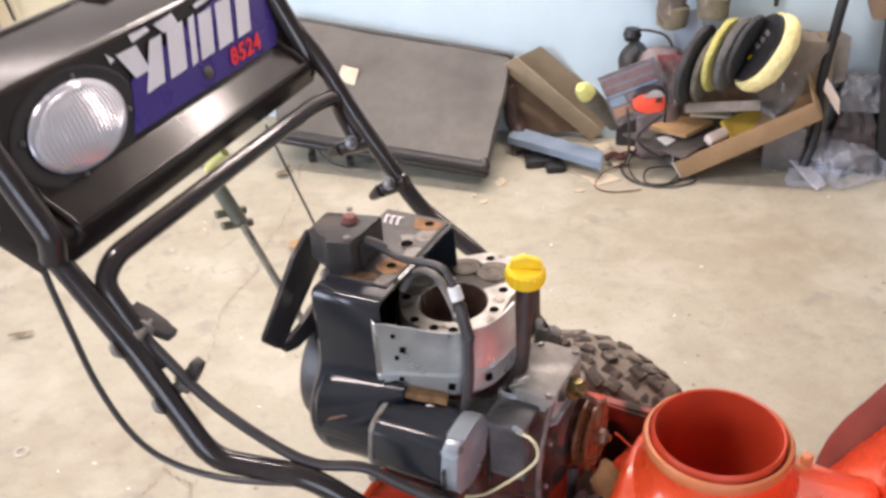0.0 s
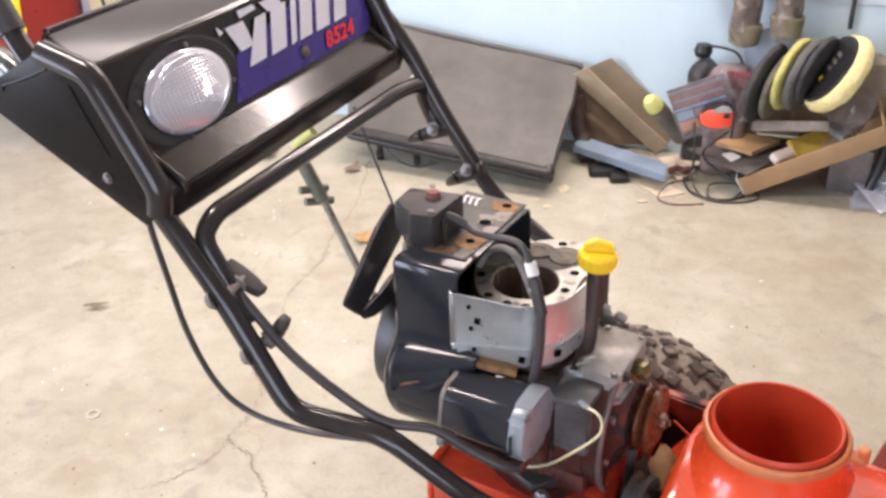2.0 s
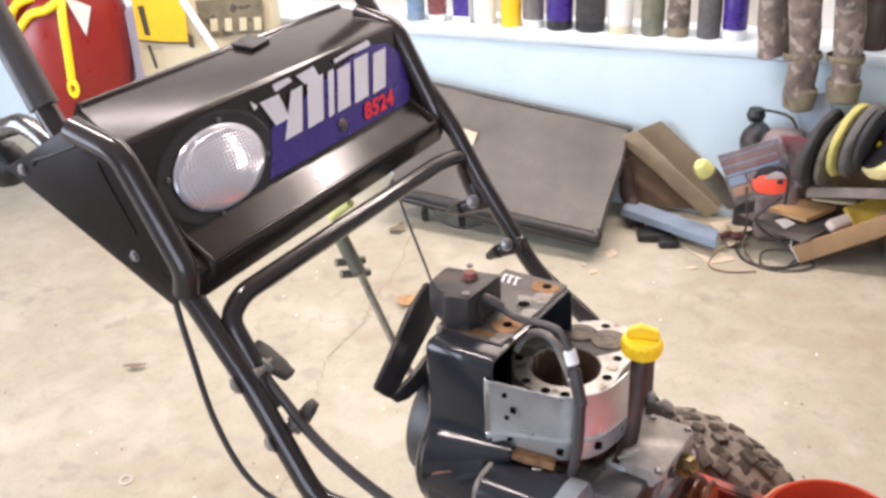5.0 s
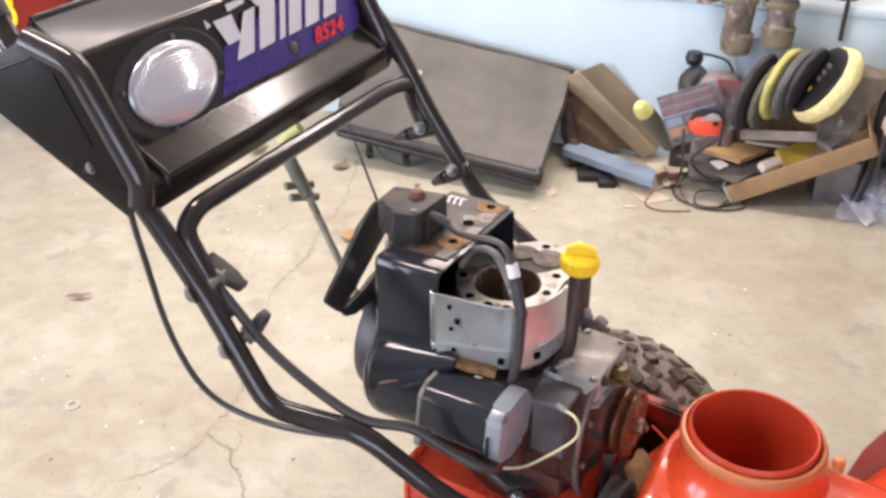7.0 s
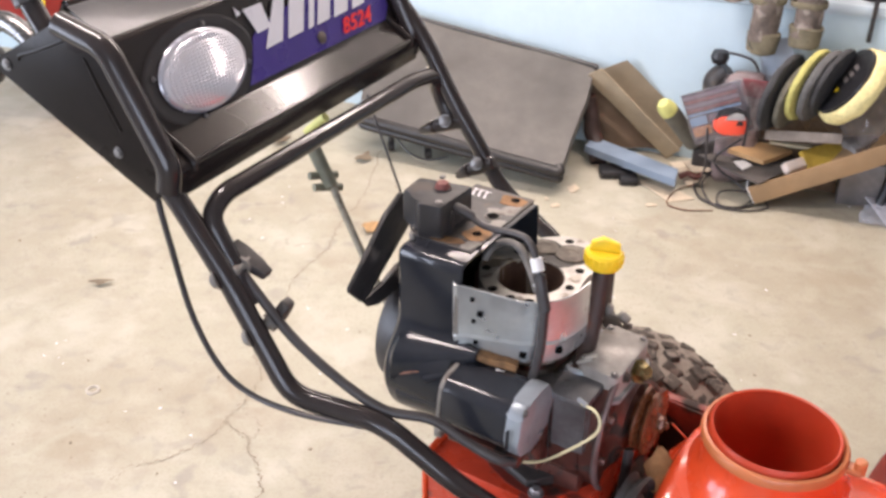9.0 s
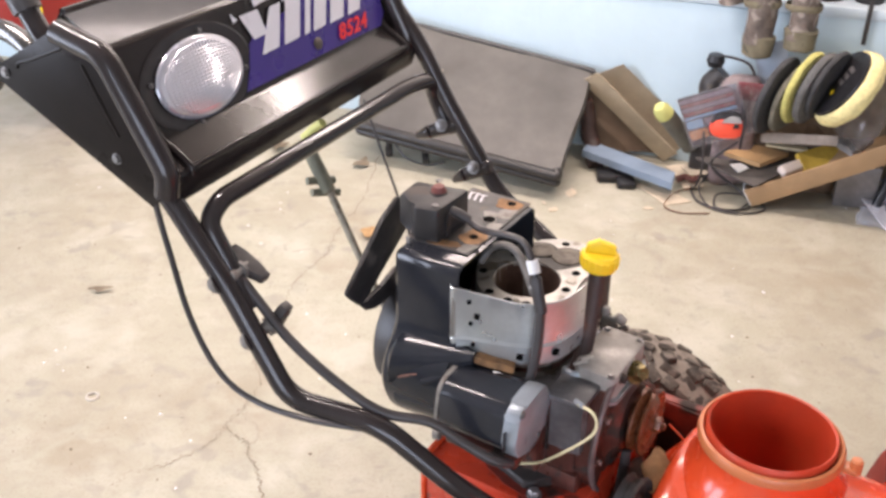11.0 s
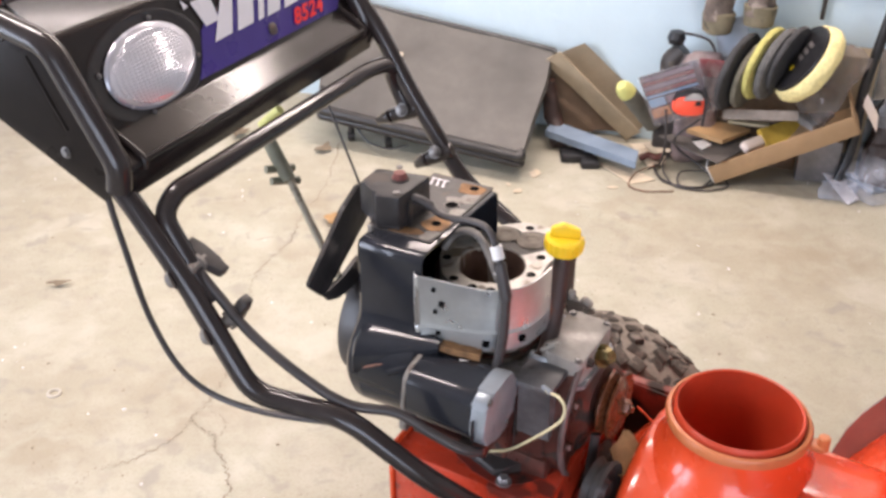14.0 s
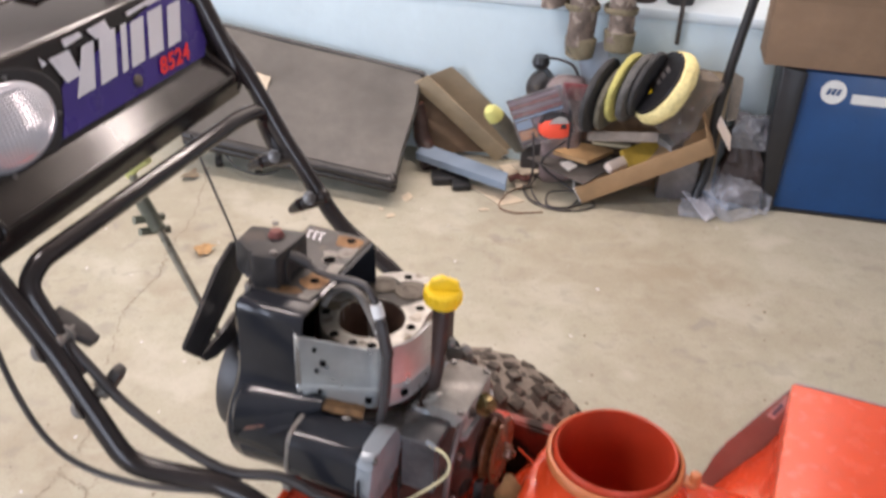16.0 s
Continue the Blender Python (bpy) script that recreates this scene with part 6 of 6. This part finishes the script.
def pad_pose(x, off, z, yaw, lean):
    return WALL @ Matrix.Translation((x, -off, z)) @ pose(0, 0, 0, 0, 0, yaw) @ pose(0, 0, 0, 0, 90 + lean, 0)


for x, off, z, yaw, lean, r, th, mt, nm in (
        (0.702, 0.155, 0.306, -22, 9, 0.112, 0.020, foam_dark, "dark grey"), (0.736, 0.155, 0.300, -22, 9, 0.094, 0.019, foam_olive, "olive grey"),
        (0.768, 0.155, 0.338, -24, 9, 0.103, 0.021, foam_yellow, "pale yellow"), (0.798, 0.155, 0.342, -24, 11, 0.103, 0.026, foam_grey, "grey"), (0.828, 0.155, 0.354, -24, 13, 0.098, 0.018, foam_dark, "charcoal")):
    pad("foam_pad", nm + " foam polishing pad leaning with others", pad_pose(x, off, z, yaw, lean), r, th, mt)
wool = pad("wool_pad", "cream wool polishing pad with a black backing", pad_pose(0.866, 0.175, 0.366, 14, 33), 0.113, 0.056, wool_cream, welder_black)
for k in range(3):
    part("label_mark", box(-0.05 + 0.02 * k, -0.038 + 0.02 * k, -0.02, 0.012, -0.0072, -0.0062), dull_steel, wool)
part("yellow_dot", slab(circle(0.008, 12), 0.001, pose(0.03, -0.01, -0.0075)), yellow_spout, wool)
film = thing("plastic_bag", "crinkled smoky clear plastic bag round the wool pad", "bag", WALL @ Matrix.Translation((0.970, -0.16, 0.300)) @ pose(0, 0, 0, 0, 24, 0), data=mesh_of("plastic_bag", wobble(wobble(subdivided(box(-0.060, 0.030, -0.03, 0.02, -0.10, 0.10, 0.0), 9), 0.020, 20), 0.008, 60, 3.0), wrap_film, False))
thing("brown_carton", "brown cardboard carton standing behind the pads", "box", wall_pose(1.035, 0.05, 0, 0, 0, 0), data=mesh_of("brown_carton", box(-0.13, 0.035, -0.04, 0.045, 0, 0.36, 0.003), kraft))

# clear bags on the floor by the welder
def crumpled_bag(x, y, turn, sx, sy, sz, seed):
    """An emptied plastic bag, folded into sharp facets."""
    bm = subdivided(box(-sx, sx, -sy, sy, 0, sz), 8)
    for v in bm.verts:
        p = v.co * 30 + Vector((seed, 0, 0))
        v.co += Vector((1, 1, 0.9)) * 0.022 * (abs(noise.noise(p)) - 0.2) + 0.006 * noise.noise_vector(v.co * 70)
        v.co.z = max(0.001, v.co.z * (1 - 0.4 * (v.co.x / sx) ** 2))
    ob = thing("parts_bag", "crumpled clear plastic bag of small parts on the floor", "bag", pose(x, y, 0.0, 0, 0, turn), "bags on the floor", data=mesh_of("parts_bag", bm, bag_film, False))
    return ob


crumpled_bag(1.240, 2.43, 15, 0.078, 0.10, 0.095, 1.0)
crumpled_bag(1.135, 2.385, 60, 0.05, 0.045, 0.03, 6.0)
thing("bag_insert", "white card strip inside a clear bag", "card", data=mesh_of("bag_insert", quad_slab((1.109, 2.462, 0.032), (1.157, 2.499, 0.032), (1.178, 2.346, 0.006), (1.137, 2.317, 0.006), 0.003, 6, 0.004), decal_white))
thing("bag_insert", "blue-grey folded card under a clear bag", "card", pose(1.24, 2.46, 0.004, 4, 6, 25), data=mesh_of("bag_insert", box(-0.05, 0.05, -0.07, 0.06, 0, 0.008, 0.001), blue_foam))


def soft_heap(name, label, category, x, off, z, sx, sy, sz, seed, mat):
    """A slumped, creased bag: wide at the foot, folded in sharp facets."""
    bm = subdivided(box(-sx, sx, -sy, sy, 0, sz), 7)
    for v in bm.verts:
        k = 1 - 0.35 * (v.co.z / sz) ** 2
        v.co.x, v.co.y = v.co.x * k, v.co.y * k
        if v.co.z > 0.002:
            v.co += 0.016 * noise.noise_vector(v.co * 22 + Vector((seed, 0, 0))) + 0.005 * noise.noise_vector(v.co * 60)
    return thing(name, label, category, wall_pose(x, off, z), data=mesh_of(name, bm, mat, False))


soft_heap("brown_cloth", "dull brown cloth slumped under the polishing pads", "cloth", 0.800, 0.052, 0.0, 0.150, 0.030, 0.275, 5.0, brown_shade)
soft_heap("dark_sack", "crumpled dark brown plastic sack by the welder", "sack", 1.146, 0.085, 0.0, 0.062, 0.05, 0.191, 3.0, sack_dark)
soft_heap("grey_bag", "crumpled blue-grey plastic bag on a dark sack", "bag", 1.149, 0.085, 0.181, 0.058, 0.045, 0.085, 8.0, bag_grey)
thing("paper_flap", "tan-grey paper flap leaning on the wall", "paper", wall_pose(0, 0, 0), data=mesh_of("paper_flap", quad_slab((1.073, -0.090, 0.243), (1.104, -0.090, 0.253), (1.108, -0.030, 0.355), (1.075, -0.030, 0.371), 0.003, 6, 0.006), gasket_grey))
thing("paper_slip", "small pale pink paper slip on a dark sack", "paper", wall_pose(0, 0, 0), data=mesh_of("paper_slip", quad_slab((1.046, -0.160, 0.250), (1.093, -0.160, 0.180), (1.090, -0.150, 0.224), (1.050, -0.150, 0.285), 0.002, 4, 0.003), pinkish_white))

# camouflage waders hanging from above: two legs with cuffs
wad = thing("hanging_trousers", "camouflage trousers hanging with two legs down", "trousers", wall_pose(0.0, 0.0, 0))
for x, top, low, r in ((0.636, 1.25, 0.432, 0.042), (0.742, 1.25, 0.462, 0.041)):
    pts = [(x - 0.035, -0.115, top), (x - 0.02, -0.115, 0.95), (x - 0.015, -0.118, 0.70), (x - 0.002, -0.12, 0.55), (x, -0.12, low)]
    leg = part("leg", wobble(tube(smooth_line(pts, 10), r, 18, 0.8), 0.009, 15, x), camo, wad, "camouflage trouser leg")
    part("cuff", wobble(lathe([(0.032, low - 0.035), (0.041, low - 0.03), (0.043, low), (0.044, low + 0.02), (0.038, low + 0.025)], 20, Matrix.Translation((x, -0.12, 0)) @ Matrix.Diagonal((1, 0.85, 1, 1))), 0.004, 20, x), camo_b, leg, "olive cuff of the leg")
    part("knee_fold", wobble(lathe([(0.047, 0), (0.050, 0.008), (0.047, 0.018)], 20, Matrix.Translation((x - 0.006, -0.119, 0.535)) @ Matrix.Diagonal((1, 0.85, 1, 1))), 0.004, 20, x), camo_b, leg)
part("seat", wobble(tube(smooth_line([(0.50, -0.07, 1.2), (0.53, -0.07, 1.0), (0.545, -0.07, 0.75), (0.56, -0.07, 0.53)]), 0.055, 18, 0.7), 0.012, 12), camo, wad, "folded camouflage cloth")

# bottles and cans on the ledge
def can(label, x, off, r, h, mat, band=None, capmat=None, square=False):
    ob = thing("ledge_bottle", label, "bottle", WALL @ pose(x, off, 0.5245), "bottles on the ledge")
    if square:
        part("body", box(-r, r, -r * 0.6, r * 0.6, 0, h, r * 0.12), mat, ob)
    else:
        part("body", lathe([(0, 0.0), (r * 0.93, 0.0), (r, 0.006), (r, h * 0.78), (r * 0.9, h * 0.84), (r * 0.45, h * 0.92), (r * 0.45, h), (0, h)], 28), mat, ob)
    if band:
        part("label_band", lathe([(r * 1.005, h * 0.12), (r * 1.02, h * 0.13), (r * 1.02, h * 0.62), (r * 1.005, h * 0.63)], 28) if not square else box(-r * 0.9, r * 0.9, -r * 0.62, -r * 0.6, h * 0.1, h * 0.7), band, ob)
    part("cap", lathe([(0, h), (r * 0.5, h), (r * 0.5, h + 0.03), (0, h + 0.032)], 18), capmat or welder_black, ob)
    return ob


for lab, x, r, h, mt, bd, sq in (
        ("clear bottle with a red and blue label", -0.494, 0.030, 0.20, white_plastic, pkg_red, False), ("pale bottle with a blue label", -0.570, 0.028, 0.22, blue_foam, pkg_blue, False),
        ("white box with a dark blue edge", -0.406, 0.030, 0.22, white_plastic, decal_blue, True), ("white spray can", -0.330, 0.034, 0.22, white_plastic, None, False),
        ("mustard yellow can", -0.245, 0.032, 0.22, bucket_yellow, bucket_yellow, False), ("white can with a grey label", -0.172, 0.032, 0.21, white_plastic, dull_steel, False),
        ("dark blue plastic bottle", -0.088, 0.040, 0.24, decal_black, decal_blue, False), ("large black plastic bottle", 0.008, 0.044, 0.25, welder_black, foam_dark, False),
        ("white plastic jug", 0.100, 0.036, 0.20, bucket_white, white_plastic, False), ("dark green spray can", 0.195, 0.033, 0.22, olive, olive, False),
        ("brown and cream spray can", 0.270, 0.032, 0.22, kraft, camo, False), ("grey spray can", 0.358, 0.033, 0.22, foam_grey, foam_grey, False),
        ("white bottle with a violet label", 0.430, 0.034, 0.25, white_plastic, decal_blue, False), ("dark brown bottle with a yellow stripe", 0.79, 0.045, 0.20, dip_tube, print_dark, False),
        ("dark grey can", 0.90, 0.04, 0.20, foam_dark, None, False)):
    can(lab + " on the ledge", x, 0.075, r, h, mt, bd, None, sq)

# red fuel can and absorbent bag behind the machine
fuel = thing("fuel_can", "red plastic fuel can with a bright yellow spout", "fuel can", pose(-1.365, 3.0, 0))
can_bm = lathe([(0, 0), (0.070, 0), (0.075, 0.02), (0.085, 0.20), (0.130, 0.30), (0.172, 0.38), (0.184, 0.46), (0.185, 0.60), (0.165, 0.68), (0.09, 0.72), (0, 0.73)], 44)
for v in can_bm.verts:
    v.co.x += 0.08 * max(0.0, 1 - v.co.z / 0.33)
part("body", can_bm, red_plastic, fuel)
part("spout", tube(smooth_line([(0.07, -0.15, 0.72), (0.078, -0.195, 0.64), (0.073, -0.198, 0.54), (0.066, -0.196, 0.46)]), 0.013, 10), yellow_spout, fuel, "bright yellow spout hanging down")
part("spout_tip", lathe([(0.008, -0.007), (0.016, -0.007), (0.019, 0), (0.016, 0.007), (0.008, 0.007)], 18, pose(0.066, -0.196, 0.43, 90) @ Matrix.Diagonal((1, 1.7, 1, 1)), True), yellow_spout, fuel)
part("spout_strap", tube(smooth_line([(0.072, -0.19, 0.69), (0.03, -0.188, 0.665), (-0.025, -0.184, 0.650), (-0.075, -0.172, 0.605), (-0.10, -0.16, 0.625), (-0.06, -0.18, 0.68), (-0.01, -0.17, 0.70)]), 0.013, 10), yellow_spout, fuel)
part("warning_label", slab([(0.085, 0.70), (0.125, 0.575), (0.155, 0.66)], 0.002, pose(0, -0.19, 0, 90) @ pose(0, 0, 0, 0, 20)), white_plastic, fuel)
bagm = pose(-0.93, 3.05, 0, 0, 0, 2)
sack = thing("absorbent_bag", "cream bag of absorbent with a yellow block and brown print", "bag", bagm)
bmb = subdivided(box(-0.215, 0.215, -0.09, 0.09, 0, 0.70, 0.0), 8)
for v in bmb.verts:
    k = 1 - 0.25 * max(0, abs(v.co.z - 0.35) / 0.35) ** 3
    v.co.y *= k * (1 - 0.3 * (abs(v.co.x) / 0.215) ** 2)
part("sack_body", wobble(bmb, 0.006, 8), bucket_white, sack)
part("gusset", box(-0.252, -0.212, -0.045, 0.06, 0.0, 0.62, 0.012), lavender, sack, "lavender-grey folded side")


def sack_print(name, outline, mat, lift=0.0, label=""):
    return part(name, slab(outline, 0.002, pose(0, -0.096 - lift, 0, 90)), mat, sack, label)


sack_print("yellow_block", [(-0.199, 0.538), (-0.12, 0.528), (-0.045, 0.525), (-0.040, 0.67), (-0.20, 0.67)], bucket_yellow)
sack_print("print_bar", [(-0.199, 0.531), (-0.12, 0.521), (-0.045, 0.518), (-0.045, 0.524), (-0.12, 0.527), (-0.199, 0.537)], print_dark, 0.001)
sack_print("print_bar", [(-0.176, 0.55), (-0.160, 0.55), (-0.166, 0.64), (-0.184, 0.64)], print_dark, 0.003)
sack_print("print_bar", [(-0.164, 0.445), (-0.154, 0.445), (-0.166, 0.518), (-0.176, 0.518)], print_dark, 0.001)
sack_print("print_bar", [(-0.045, 0.51), (-0.030, 0.505), (-0.030, 0.545), (-0.045, 0.55)], print_dark, 0.003)
sack_print("print_block", [(-0.002, 0.535), (0.195, 0.545), (0.20, 0.66), (-0.006, 0.65)], camo_b, 0.001, "dark printed block with pale bars")
for k in range(4):
    sack_print("print_bar", [(0.03 + 0.045 * k, 0.555), (0.052 + 0.045 * k, 0.556), (0.055 + 0.045 * k, 0.595), (0.033 + 0.045 * k, 0.594)], bucket_white, 0.004)
thing("white_stick", "thin white plastic stick in front of the bag", "stick", data=mesh_of("white_stick", rod((-0.62, 2.93, 0.0), (-0.965, 2.93, 0.66), 0.012, 12, 0.003), white_plastic))

# welder with a carton on it, and the lead in front
weld = thing("welder", "blue and black welding machine standing by the wall", "welder", wall_pose(1.235, 0.13, 0))
part("case", box(0.0, 0.55, -0.0, 0.10, 0.01, 0.430, 0.008), welder_blue, weld, "blue sheet steel side panel")
part("front_cover", slab([(-0.022, 0.0), (0.012, 0.0), (0.022, 0.430), (-0.050, 0.440), (-0.042, 0.20)], 0.13, Matrix.Translation((0, 0.115, 0)) @ pose(0, 0, 0, 90), 0.008), welder_black, weld, "black plastic front cover")
part("foot", box(-0.03, 0.5, 0.0, 0.09, 0.0, 0.012), welder_black, weld)
logo = part("badge", slab(circle(0.034, 28), 0.0012, pose(0.100, -0.001, 0.378, 90)), white_plastic, weld, "round white badge")
for k in range(3):
    part("badge_bar", slab([(-0.02 + 0.013 * k, -0.008), (-0.011 + 0.013 * k, -0.008), (-0.005 + 0.013 * k, 0.010), (-0.014 + 0.013 * k, 0.010)], 0.001, pose(0.100, -0.0024, 0.378, 90)), welder_blue, logo)
part("name_bar", slab([(0.150, 0.350), (0.29, 0.350), (0.29, 0.378), (0.150, 0.378)], 0.001, pose(0, -0.001, 0, 90)), white_plastic, weld, "white bar")
carton = thing("large_carton", "large brown cardboard carton on top of the welder", "box", wall_pose(1.19, 0.15, 0.441))
part("carton_body", box(-0.055, 0.56, 0.0, 0.14, 0, 0.36, 0.004), kraft_dark, carton)
part("lid_flap", box(-0.053, 0.558, -0.003, 0.0, 0.18, 0.358, 0.001), kraft_dark, carton, "folded front flap")
lead = thing("hanging_lead", "thick black lead hanging down to the floor", "cable", data=mesh_of("hanging_lead", tube(smooth_line([(1.30, 2.40, 0.95), (1.215, 2.415, 0.70), (1.19, 2.425, 0.55), (1.172, 2.43, 0.40), (1.163, 2.438, 0.27), (1.173, 2.447, 0.153), (1.163, 2.44, 0.079), (1.142, 2.43, 0.016)]), 0.0135, 12), welder_black))
thing("thin_strap", "thin black strap hanging from the ledge", "strap", data=mesh_of("thin_strap", box(-0.006, 0.006, -0.003, 0.003, 0.43, 0.75, 0.001), rubber), m=wall_pose(0.905, 0.02, 0))
